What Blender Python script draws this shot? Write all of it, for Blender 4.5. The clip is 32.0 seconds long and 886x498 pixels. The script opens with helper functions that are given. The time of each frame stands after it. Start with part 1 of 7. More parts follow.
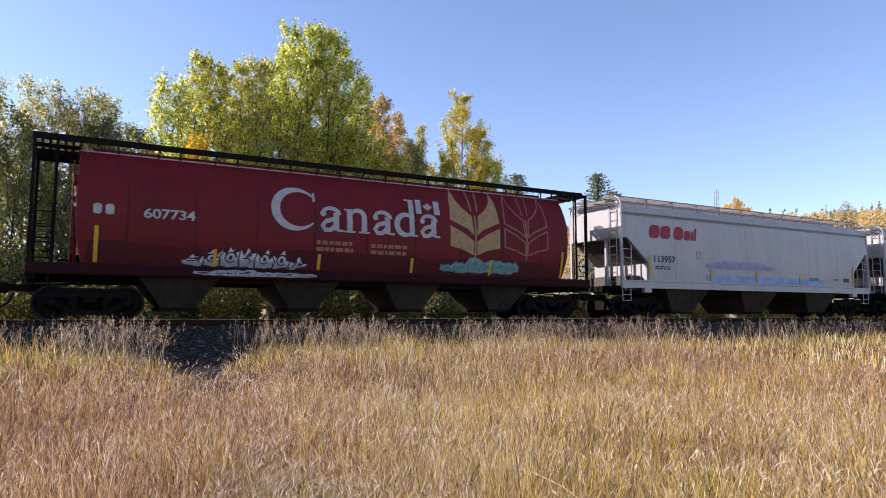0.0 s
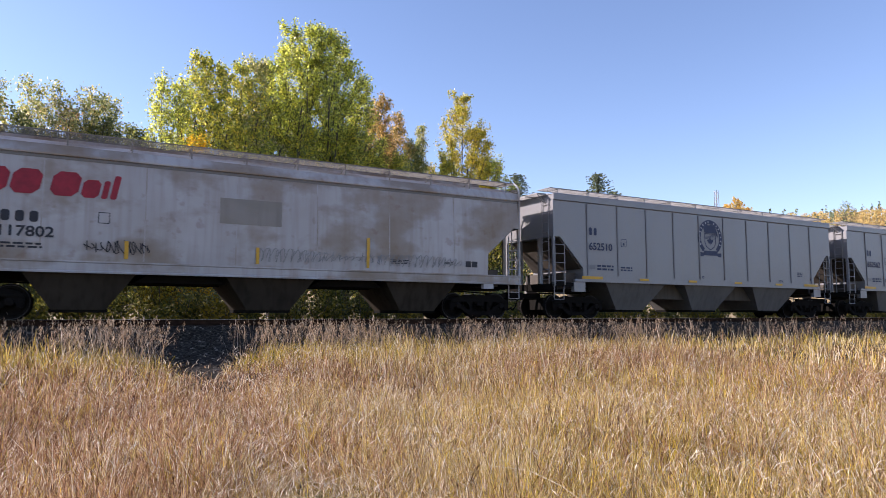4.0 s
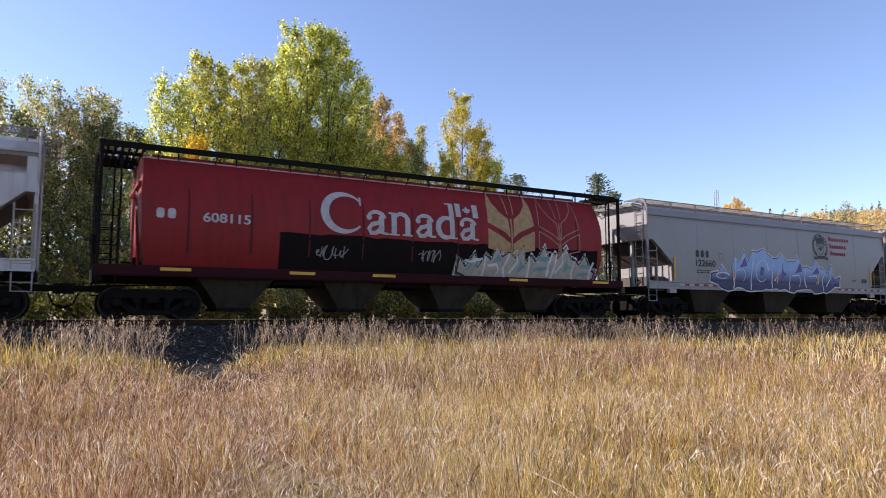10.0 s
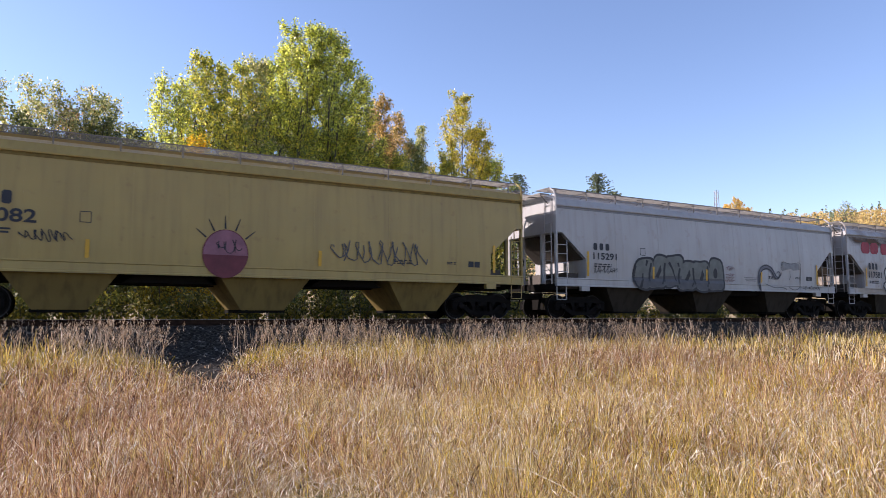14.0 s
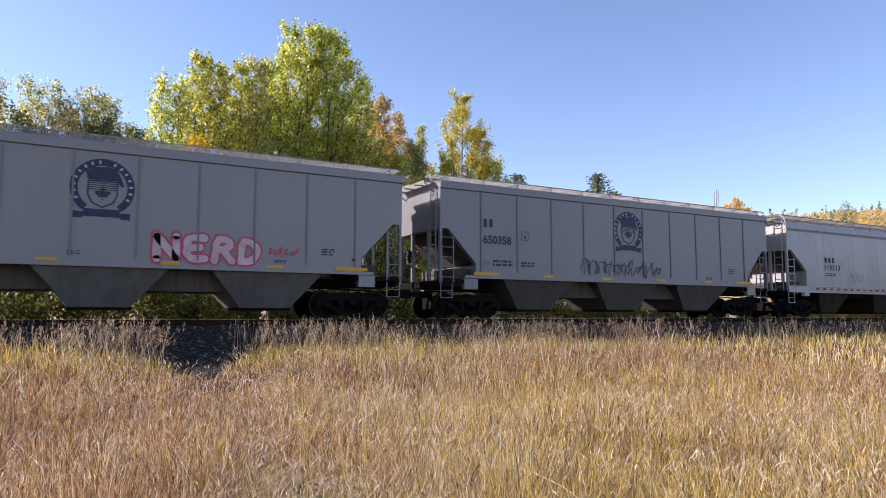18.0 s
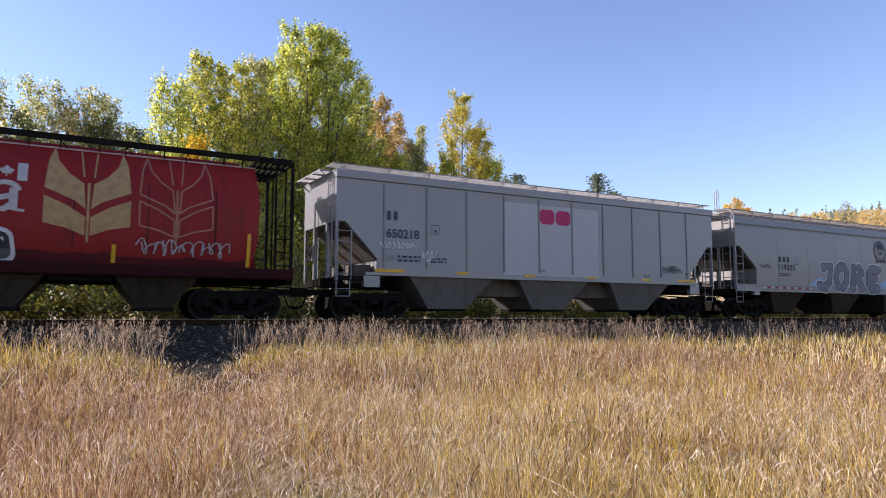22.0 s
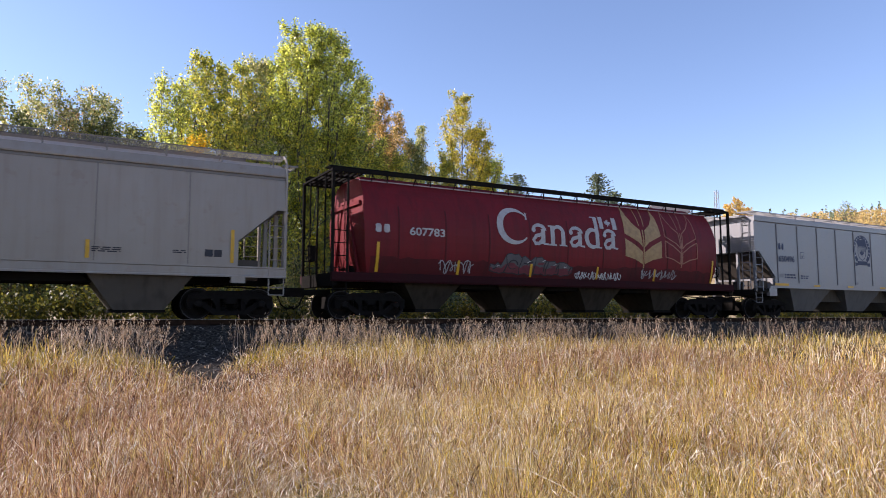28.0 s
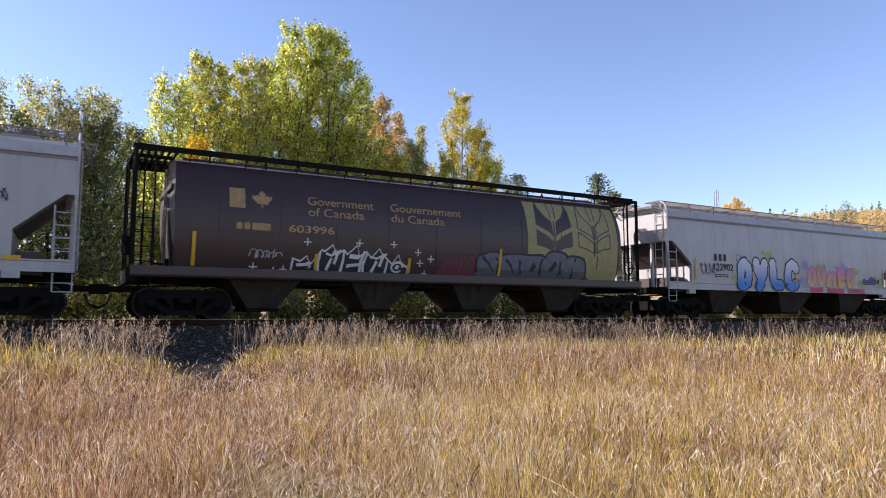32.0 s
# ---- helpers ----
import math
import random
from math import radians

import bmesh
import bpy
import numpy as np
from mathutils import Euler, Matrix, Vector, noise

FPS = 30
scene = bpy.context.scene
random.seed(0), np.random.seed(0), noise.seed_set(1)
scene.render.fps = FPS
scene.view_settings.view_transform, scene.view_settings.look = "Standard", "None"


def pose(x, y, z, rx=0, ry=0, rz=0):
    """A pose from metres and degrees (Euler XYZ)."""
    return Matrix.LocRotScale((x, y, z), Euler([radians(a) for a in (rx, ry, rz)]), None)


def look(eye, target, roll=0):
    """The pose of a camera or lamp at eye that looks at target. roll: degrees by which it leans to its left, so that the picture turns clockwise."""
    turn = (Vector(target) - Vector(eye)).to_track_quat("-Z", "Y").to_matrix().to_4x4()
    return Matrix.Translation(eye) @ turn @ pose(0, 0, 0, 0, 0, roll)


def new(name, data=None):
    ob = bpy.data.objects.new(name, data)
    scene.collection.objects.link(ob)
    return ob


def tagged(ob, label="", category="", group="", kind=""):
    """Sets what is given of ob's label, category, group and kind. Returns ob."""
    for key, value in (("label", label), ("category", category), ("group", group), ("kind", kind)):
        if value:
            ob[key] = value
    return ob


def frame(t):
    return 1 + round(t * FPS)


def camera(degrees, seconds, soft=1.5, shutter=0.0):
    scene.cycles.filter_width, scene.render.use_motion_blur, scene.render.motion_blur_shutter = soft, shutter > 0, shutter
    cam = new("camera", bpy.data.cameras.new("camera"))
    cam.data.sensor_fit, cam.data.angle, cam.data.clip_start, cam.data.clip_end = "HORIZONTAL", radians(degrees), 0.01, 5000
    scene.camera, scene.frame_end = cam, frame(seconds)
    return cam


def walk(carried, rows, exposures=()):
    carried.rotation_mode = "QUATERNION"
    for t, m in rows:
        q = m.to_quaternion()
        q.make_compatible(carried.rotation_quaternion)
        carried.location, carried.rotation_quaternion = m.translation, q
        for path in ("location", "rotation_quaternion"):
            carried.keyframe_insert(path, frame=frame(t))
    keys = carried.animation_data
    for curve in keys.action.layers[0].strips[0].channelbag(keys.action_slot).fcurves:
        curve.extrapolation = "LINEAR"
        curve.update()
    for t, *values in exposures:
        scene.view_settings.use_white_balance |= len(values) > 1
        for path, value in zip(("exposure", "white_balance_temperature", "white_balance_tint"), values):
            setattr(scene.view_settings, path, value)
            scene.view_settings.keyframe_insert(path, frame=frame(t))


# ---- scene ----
cam = camera(66.3, 32.0, soft=0.5, shutter=0.08)
EYE = (0.0, 0.0, 0.12)
AIM = (math.cos(radians(60.55)) * math.cos(radians(5.59)), math.sin(radians(60.55)) * math.cos(radians(5.59)), math.sin(radians(5.59)))
TARGET = tuple(e + 10 * a for e, a in zip(EYE, AIM))
walk(cam, [(0.0, look(EYE, TARGET)), (32.0, look(EYE, TARGET))], [(0.0, 0.82, 6250, 25), (32.0, 0.82, 6250, 25)])

# ---- light ----
SUN_SIDE, SUN_UP = 54.0, 27.0          # degrees from the far side of the track towards the rear of the train, and up
world = bpy.data.worlds.new("sky")
scene.world = world
world.use_nodes = True
wn = world.node_tree.nodes
sky = wn.new("ShaderNodeTexSky")
sky.sky_type = "NISHITA"
sky.sun_disc = False
sky.sun_elevation, sky.sun_rotation = radians(SUN_UP), radians(-SUN_SIDE)
sky.altitude, sky.air_density, sky.dust_density, sky.ozone_density = 1000, 1.0, 0.6, 1.6
world.node_tree.links.new(sky.outputs[0], wn["Background"].inputs[0])
wn["Background"].inputs[1].default_value = 0.13
sun = new("sun", bpy.data.lights.new("sun", "SUN"))
sun.data.energy, sun.data.angle, sun.data.color = 5.0, radians(0.5), (1.0, 0.94, 0.84)
to_sun = Vector((-math.sin(radians(SUN_SIDE)) * math.cos(radians(SUN_UP)), math.cos(radians(SUN_SIDE)) * math.cos(radians(SUN_UP)), math.sin(radians(SUN_UP))))
sun.matrix_world = look(tuple(to_sun * 50), (0, 0, 0))


# ---- materials ----
def mat_new(name, rough=0.6, metal=0.0, spec=0.5):
    m = bpy.data.materials.new(name)
    m.use_nodes = True
    b = m.node_tree.nodes["Principled BSDF"]
    b.inputs["Roughness"].default_value = rough
    b.inputs["Metallic"].default_value = metal
    b.inputs["Specular IOR Level"].default_value = spec
    return m, m.node_tree.nodes, m.node_tree.links, b


def noise_node(n, l, scale, detail=4.0, stretch=(1, 1, 1), kind="Object"):
    tc = n.new("ShaderNodeTexCoord")
    mp = n.new("ShaderNodeMapping")
    mp.inputs["Scale"].default_value = stretch
    nz = n.new("ShaderNodeTexNoise")
    nz.inputs["Scale"].default_value, nz.inputs["Detail"].default_value = scale, detail
    l.new(tc.outputs[kind], mp.inputs[0])
    l.new(mp.outputs[0], nz.inputs["Vector"])
    return nz.outputs["Fac"]


def ramp(n, l, fac, stops):
    r = n.new("ShaderNodeValToRGB")
    while len(r.color_ramp.elements) < len(stops):
        r.color_ramp.elements.new(0.5)
    for e, (p, c) in zip(r.color_ramp.elements, stops):
        e.position = p
        e.color = (c[0], c[1], c[2], 1) if hasattr(c, "__len__") else (c, c, c, 1)
    l.new(fac, r.inputs[0])
    return r.outputs[0]


def mix(n, l, fac, a, b, mode="MIX"):
    m = n.new("ShaderNodeMix")
    m.data_type, m.blend_type = "RGBA", mode
    for sock, v in ((m.inputs["Factor"], fac), (m.inputs["A"], a), (m.inputs["B"], b)):
        if hasattr(v, "is_linked"):
            l.new(v, sock)
        elif hasattr(v, "__len__"):
            sock.default_value = (v[0], v[1], v[2], 1)
        else:
            sock.default_value = v
    return m.outputs["Result"]


def bump(n, l, b, height, strength=0.3, dist=0.01):
    k = n.new("ShaderNodeBump")
    k.inputs["Strength"].default_value, k.inputs["Distance"].default_value = strength, dist
    l.new(height, k.inputs["Height"])
    l.new(k.outputs[0], b.inputs["Normal"])


def own_noise(n, l, scale, detail=4.0, stretch=(1, 1, 1)):
    """Noise that differs from object to object."""
    tc = n.new("ShaderNodeTexCoord")
    oi = n.new("ShaderNodeObjectInfo")
    far = n.new("ShaderNodeMath")
    far.operation = "MULTIPLY"
    far.inputs[1].default_value = 90.0
    l.new(oi.outputs["Random"], far.inputs[0])
    mp = n.new("ShaderNodeMapping")
    mp.inputs["Scale"].default_value = stretch
    l.new(tc.outputs["Object"], mp.inputs[0])
    sh = n.new("ShaderNodeVectorMath")
    l.new(mp.outputs[0], sh.inputs[0])
    l.new(far.outputs[0], sh.inputs[1])
    nz = n.new("ShaderNodeTexNoise")
    nz.inputs["Scale"].default_value, nz.inputs["Detail"].default_value = scale, detail
    l.new(sh.outputs[0], nz.inputs["Vector"])
    return nz.outputs["Fac"]


def paint(name, col, dirt=(0.12, 0.10, 0.08), amount=0.5, streak=0.5, rough=0.42, rust=0.0, spec=0.5, stain=None):
    """Weathered car paint: blotches of grime, vertical streaks, some rust."""
    m, n, l, b = mat_new(name, rough, 0.0, spec)
    big = own_noise(n, l, 0.9, 6)
    c = mix(n, l, ramp(n, l, big, [(0.35, 0.0), (0.75, amount)]), col, tuple(0.55 * v + 0.45 * d for v, d in zip(col, dirt)))
    sheet = own_noise(n, l, 1.0, 1, (0.55, 0.0, 0.06))
    c = mix(n, l, ramp(n, l, sheet, [(0.40, 0.0), (0.62, 0.5 * amount + 0.1)]), c, tuple(0.72 * v + 0.10 * d for v, d in zip(col, dirt)))
    run = own_noise(n, l, 1.0, 6, (5.0, 5.0, 0.30))
    c = mix(n, l, ramp(n, l, run, [(0.46, 0.0), (0.72, streak)]), c, tuple(0.4 * v + 0.6 * d for v, d in zip(col, dirt)))
    if stain:
        run2 = own_noise(n, l, 0.8, 5, (0.7, 0.7, 1.1))
        c = mix(n, l, ramp(n, l, run2, [(0.45, 0.0), (0.55, 0.6), (0.68, 0.9)]), c, stain)
    if rust:
        spots = own_noise(n, l, 3.2, 8)
        c = mix(n, l, ramp(n, l, spots, [(0.62, 0.0), (0.7, rust)]), c, (0.16, 0.07, 0.03))
    fine = noise_node(n, l, 60, 3)
    l.new(c, b.inputs["Base Color"])
    l.new(ramp(n, l, fine, [(0.3, rough - 0.08), (0.7, rough + 0.15)]), b.inputs["Roughness"])
    bump(n, l, b, noise_node(n, l, 1.3, 2), 0.25, 0.02)
    return m


def plain(name, col, rough=0.6, metal=0.0, vary=0.25, scale=6.0, spec=0.4):
    m, n, l, b = mat_new(name, rough, metal, spec)
    f = noise_node(n, l, scale, 6)
    l.new(mix(n, l, ramp(n, l, f, [(0.3, 0.0), (0.7, 1.0)]), tuple(v * (1 - vary) for v in col), tuple(min(1, v * (1 + vary)) for v in col)), b.inputs["Base Color"])
    bump(n, l, b, noise_node(n, l, scale * 8, 3), 0.2, 0.005)
    return m


def foliage(name, stops, rough=0.55, trans=0.35, blotch=0.35, glow=1.0, spec=0.25):
    """Leaves: each one takes its own colour, and whole limbs drift in hue."""
    m, n, l, b = mat_new(name, rough, 0.0, spec)
    g = n.new("ShaderNodeNewGeometry")
    add = n.new("ShaderNodeMath")
    add.operation = "MULTIPLY_ADD"
    add.inputs[1].default_value = 1 - blotch
    l.new(g.outputs["Random Per Island"], add.inputs[0])
    sc = n.new("ShaderNodeMath")
    sc.operation = "MULTIPLY"
    sc.inputs[1].default_value = blotch
    l.new(noise_node(n, l, 0.35, 2), sc.inputs[0])
    l.new(sc.outputs[0], add.inputs[2])
    c = ramp(n, l, add.outputs[0], stops)
    l.new(c, b.inputs["Base Color"])
    t = n.new("ShaderNodeBsdfTranslucent")
    # glow above 1 lifts the translucent colour beyond the light received
    l.new(mix(n, l, 1.0, c, (glow, glow, glow), "MULTIPLY"), t.inputs[0])
    ms = n.new("ShaderNodeMixShader")
    ms.inputs[0].default_value = trans
    l.new(b.outputs[0], ms.inputs[1])
    l.new(t.outputs[0], ms.inputs[2])
    l.new(ms.outputs[0], n["Material Output"].inputs[0])
    return m


DUST = (0.20, 0.16, 0.12)
M = {
    "gray": paint("gray_car_paint", (0.184, 0.183, 0.190), DUST, 0.3, 0.3, 0.34, spec=0.7),
    "white": paint("white_car_paint", (0.385, 0.374, 0.362), (0.15, 0.11, 0.07), 0.4, 0.34, rust=0.15),
    "dirty_white": paint("soiled_white_car_paint", (0.42, 0.41, 0.41), (0.17, 0.11, 0.06), 0.7, 0.65, rust=0.3, stain=(0.20, 0.145, 0.095)),
    "gray_dull": paint("dull_grey_car_paint", (0.168, 0.170, 0.184), DUST, 0.3, 0.3, 0.36, spec=0.6),
    "pale": paint("pale_gray_car_paint", (0.215, 0.207, 0.200), DUST, 0.3, 0.25),
    "off_white": paint("off_white_car_paint", (0.28, 0.246, 0.208), (0.15, 0.10, 0.06), 0.45, 0.45, rust=0.15),
    "light_gray": paint("fresh_grey_paint", (0.33, 0.33, 0.345), DUST, 0.15, 0.15),
    "yellow": paint("mustard_car_paint", (0.355, 0.252, 0.068), (0.12, 0.07, 0.03), 0.4, 0.45, rust=0.2),
    "mustard_bay": paint("grimy_mustard_steel", (0.21, 0.145, 0.046), (0.02, 0.014, 0.01), 0.7, 0.7, 0.75, spec=0.1),
    "mid_bay": paint("dusty_brown_shaded_steel", (0.105, 0.088, 0.070), (0.018, 0.014, 0.011), 0.7, 0.7, 0.8, spec=0.12),
    "cream": paint("dull_cream_car_paint", (0.245, 0.220, 0.19), (0.10, 0.07, 0.045), 0.5, 0.6, rust=0.2, stain=(0.19, 0.165, 0.13)),
    "red": paint("faded_red_car_paint", (0.155, 0.0100, 0.0135), (0.02, 0.009, 0.009), 0.55, 0.55, 0.5, spec=0.17),
    "red_dark": paint("sooty_red_paint", (0.032, 0.005, 0.007), (0.014, 0.008, 0.008), 0.6, 0.5, 0.7, spec=0.1),
    "red_deep": paint("deep_red_paint", (0.088, 0.008, 0.010), (0.016, 0.008, 0.008), 0.9, 0.9, 0.6, spec=0.2),
    "pink": plain("pale_pink_edge", (0.32, 0.24, 0.24), 0.6),
    "red_bright": paint("red_car_paint", (0.225, 0.0125, 0.0125), (0.03, 0.012, 0.010), 0.45, 0.5, 0.5, spec=0.2),
    "brown": paint("brown_car_paint", (0.036, 0.016, 0.014), (0.016, 0.010, 0.009), 0.4, 0.4),
    "soot": paint("black_primer_patch", (0.0085, 0.0062, 0.0056), (0.02, 0.012, 0.01), 0.3, 0.3, 0.7, spec=0.05),
    # Bay steels: dust and grime, plus shade of down-facing sheets mixed into the colour.
    "dull_bay": paint("grimy_dull_shaded_steel", (0.085, 0.076, 0.066), (0.02, 0.015, 0.011), 0.9, 0.6, 0.75),
    "bay": paint("dusty_shaded_hopper_steel", (0.13, 0.121, 0.11), (0.022, 0.017, 0.012), 0.9, 0.6, 0.75),
    "dark_bay": paint("grimy_shaded_hopper_steel", (0.052, 0.042, 0.031), (0.008, 0.006, 0.005), 1.0, 0.9, 0.85, spec=0.06),
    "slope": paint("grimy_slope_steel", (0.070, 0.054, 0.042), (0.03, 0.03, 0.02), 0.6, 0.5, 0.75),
    # Body grey darkened for shade and dirt on posts; patches use it too.
    "post": paint("shaded_post_and_patch_paint", (0.150, 0.151, 0.160), DUST, 0.3, 0.3),
    "seam": paint("grimy_weld", (0.13, 0.118, 0.105), DUST, 0.5, 0.3),
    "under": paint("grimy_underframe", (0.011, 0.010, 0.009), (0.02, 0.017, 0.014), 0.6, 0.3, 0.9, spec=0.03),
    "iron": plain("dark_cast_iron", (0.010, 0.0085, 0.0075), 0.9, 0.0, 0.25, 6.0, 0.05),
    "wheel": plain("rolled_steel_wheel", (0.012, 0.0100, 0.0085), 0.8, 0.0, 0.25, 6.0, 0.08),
    "tread": plain("sunlit_rim_steel", (0.045, 0.042, 0.04), 0.6, 0.2, 0.1),
    "grate": plain("galvanised_grating", (0.25, 0.24, 0.23), 0.6, 0.1),
    "grate_dark": plain("weathered_grating", (0.18, 0.165, 0.145), 0.7, 0.0),
    "amber": plain("yellow_reflector", (0.55, 0.30, 0.015), 0.4, 0.0, 0.1),
    "black": plain("black_lettering", (0.02, 0.022, 0.03), 0.6, 0.0, 0.2),
    "navy": plain("navy_lettering", (0.02, 0.03, 0.07), 0.6, 0.0, 0.2),
    "lred": plain("red_lettering", (0.26, 0.012, 0.025), 0.6, 0.0, 0.2),
    "magenta": plain("crimson_lettering", (0.36, 0.01, 0.09), 0.6, 0.0, 0.15),
    "lwhite": plain("white_lettering", (0.37, 0.35, 0.34), 0.6, 0.0, 0.15),
    "gold": plain("wheat_gold_paint", (0.32, 0.20, 0.085), 0.6, 0.0, 0.2),
    "goldline": plain("dull_gold_line", (0.27, 0.115, 0.07), 0.6, 0.0, 0.2),
    "straw": plain("pale_yellow_panel", (0.27, 0.23, 0.095), 0.6, 0.0, 0.15),
}


# ---- mesh helpers ----
class Geo:
    """Collects vertices and faces of one part."""

    def __init__(self):
        self.v, self.f = [], []

    def add(self, vs, fs):
        k = len(self.v)
        self.v += [tuple(p) for p in vs]
        self.f += [tuple(i + k for i in q) for q in fs]
        return self

    def box(self, x0, x1, y0, y1, z0, z1):
        vs = [(x, y, z) for z in (z0, z1) for x, y in ((x0, y0), (x1, y0), (x1, y1), (x0, y1))]
        return self.add(vs, [(3, 2, 1, 0), (4, 5, 6, 7), (0, 1, 5, 4), (1, 2, 6, 5), (2, 3, 7, 6), (3, 0, 4, 7)])

    def bar(self, a, b, r, n=6):
        """A round bar from a to b."""
        a, b = Vector(a), Vector(b)
        d = (b - a).normalized()
        u = d.orthogonal().normalized()
        w = d.cross(u)
        ring = [u * math.cos(2 * math.pi * i / n) * r + w * math.sin(2 * math.pi * i / n) * r for i in range(n)]
        vs = [a + q for q in ring] + [b + q for q in ring]
        fs = [(i, (i + 1) % n, n + (i + 1) % n, n + i) for i in range(n)] + [tuple(range(n))[::-1], tuple(range(n, 2 * n))]
        return self.add(vs, fs)

    def path(self, pts, r, n=6):
        for a, b in zip(pts, pts[1:]):
            self.bar(a, b, r, n)
        return self

    def prism_y(self, poly, y0, y1):
        """A polygon in x and z, carried from y0 to y1."""
        n = len(poly)
        vs = [(x, y0, z) for x, z in poly] + [(x, y1, z) for x, z in poly]
        return self.add(vs, [tuple(range(n)), tuple(range(n, 2 * n))[::-1]] + [(i, i + n, (i + 1) % n + n, (i + 1) % n) for i in range(n)])

    def prism_x(self, poly, x0, x1):
        n = len(poly)
        vs = [(x0, y, z) for y, z in poly] + [(x1, y, z) for y, z in poly]
        return self.add(vs, [tuple(range(n)), tuple(range(n, 2 * n))[::-1]] + [(i, i + n, (i + 1) % n + n, (i + 1) % n) for i in range(n)])

    def lathe_y(self, prof, cx, cz, n=24, caps=True):
        """A profile of (radius, y) turned round an axle along y."""
        vs, fs = [], []
        for r, y in prof:
            vs += [(cx + r * math.cos(2 * math.pi * i / n), y, cz + r * math.sin(2 * math.pi * i / n)) for i in range(n)]
        for k in range(len(prof) - 1):
            fs += [(k * n + i, k * n + (i + 1) % n, (k + 1) * n + (i + 1) % n, (k + 1) * n + i) for i in range(n)]
        if caps:
            fs += [tuple(range(n))[::-1], tuple(range((len(prof) - 1) * n, len(prof) * n))]
        return self.add(vs, fs)


MESHES = {}


def mesh_of(name, geo, material, key=None, smooth=False, shape=None):
    if key and key in MESHES:
        return MESHES[key]
    me = bpy.data.meshes.new(name)
    g = geo() if callable(geo) else geo
    if isinstance(g, bpy.types.Mesh):
        me = g
    else:
        me.from_pydata(g.v, [], g.f)
        bm = bmesh.new()
        bm.from_mesh(me)
        if shape:
            shape(bm)
        bmesh.ops.recalc_face_normals(bm, faces=bm.faces)
        for fc in bm.faces:
            fc.smooth = smooth
        bm.to_mesh(me)
        bm.free()
    me.materials.clear()
    me.materials.append(material)
    if key:
        MESHES[key] = me
    return me


def part(name, geo, material, parent, label="", key=None, smooth=False, shape=None):
    ob = new(name, mesh_of(name, geo, material, key, smooth, shape))
    ob.parent = parent
    return tagged(ob, label)


def numpy_mesh(name, verts, faces, material, smooth=False):
    """One large mesh from arrays of vertices and of faces with equal corner counts."""
    me = bpy.data.meshes.new(name)
    nv, nf, k = len(verts), len(faces), faces.shape[1]
    me.vertices.add(nv)
    me.vertices.foreach_set("co", np.ascontiguousarray(verts, dtype=np.float32).ravel())
    me.loops.add(nf * k)
    me.loops.foreach_set("vertex_index", np.ascontiguousarray(faces, dtype=np.int32).ravel())
    me.polygons.add(nf)
    me.polygons.foreach_set("loop_start", np.arange(0, nf * k, k, dtype=np.int32))
    me.polygons.foreach_set("use_smooth", np.full(nf, smooth))
    me.update(calc_edges=True)
    me.materials.append(material)
    return me


# ---- ground ----
YC = 21.54                              # centre line of the track


def smooth_step(a):
    a = np.clip(a, 0, 1)
    return a * a * (3 - 2 * a)


def ground_z(x, y):
    """Height of the land: a field that falls from the ballast to the viewer, flat land behind, a far hillside."""
    x, y = np.asarray(x, float), np.asarray(y, float)
    near = -0.88 - 0.62 * smooth_step((14.0 - y) / 6.5)
    far = -0.95 + 0.0 * x
    z = np.where(y < YC, near, far)
    bumps = 0.05 * np.sin(0.9 * x + 0.4 * y) * np.sin(0.7 * y - 0.3 * x) * (np.abs(y - YC) > 8)
    hill = 50 * smooth_step((0.80 * x + 0.60 * y - 140) / 260) + 5 * np.sin(x / 70 + 1.0) * smooth_step((0.80 * x + 0.60 * y - 260) / 150)
    return z + bumps + hill


def axis(lo, hi, fine_lo, fine_hi, step):
    mid = np.arange(fine_lo, fine_hi + step / 2, step)
    left, right, s = [], [], step
    p = fine_lo
    while p > lo:
        s *= 1.25
        p -= s
        left.append(p)
    s, p = step, fine_hi
    while p < hi:
        s *= 1.25
        p += s
        right.append(p)
    return np.array(left[::-1] + list(mid) + right)


def make_ground():
    gx, gy = axis(-3000, 3000, -10, 60, 0.5), axis(-3000, 3000, -4, 50, 0.5)
    X, Y = np.meshgrid(gx, gy)
    V = np.stack([X, Y, ground_z(X, Y)], -1).reshape(-1, 3)
    w = len(gx)
    i = (np.arange(len(gy) - 1)[:, None] * w + np.arange(w - 1)[None, :]).ravel()
    F = np.stack([i, i + 1, i + w + 1, i + w], 1)
    m, n, l, b = mat_new("dry_soil_and_thatch", 0.95)
    c = ramp(n, l, noise_node(n, l, 0.8, 8), [(0.3, (0.24, 0.165, 0.075)), (0.6, (0.40, 0.285, 0.135)), (0.8, (0.30, 0.235, 0.10))])
    l.new(c, b.inputs["Base Color"])
    bump(n, l, b, noise_node(n, l, 12, 6), 0.8, 0.05)
    ob = new("ground", numpy_mesh("ground", V, F, m, True))
    return tagged(ob, "dry autumn field soil under tall grass", "ground", kind="structure")


make_ground()


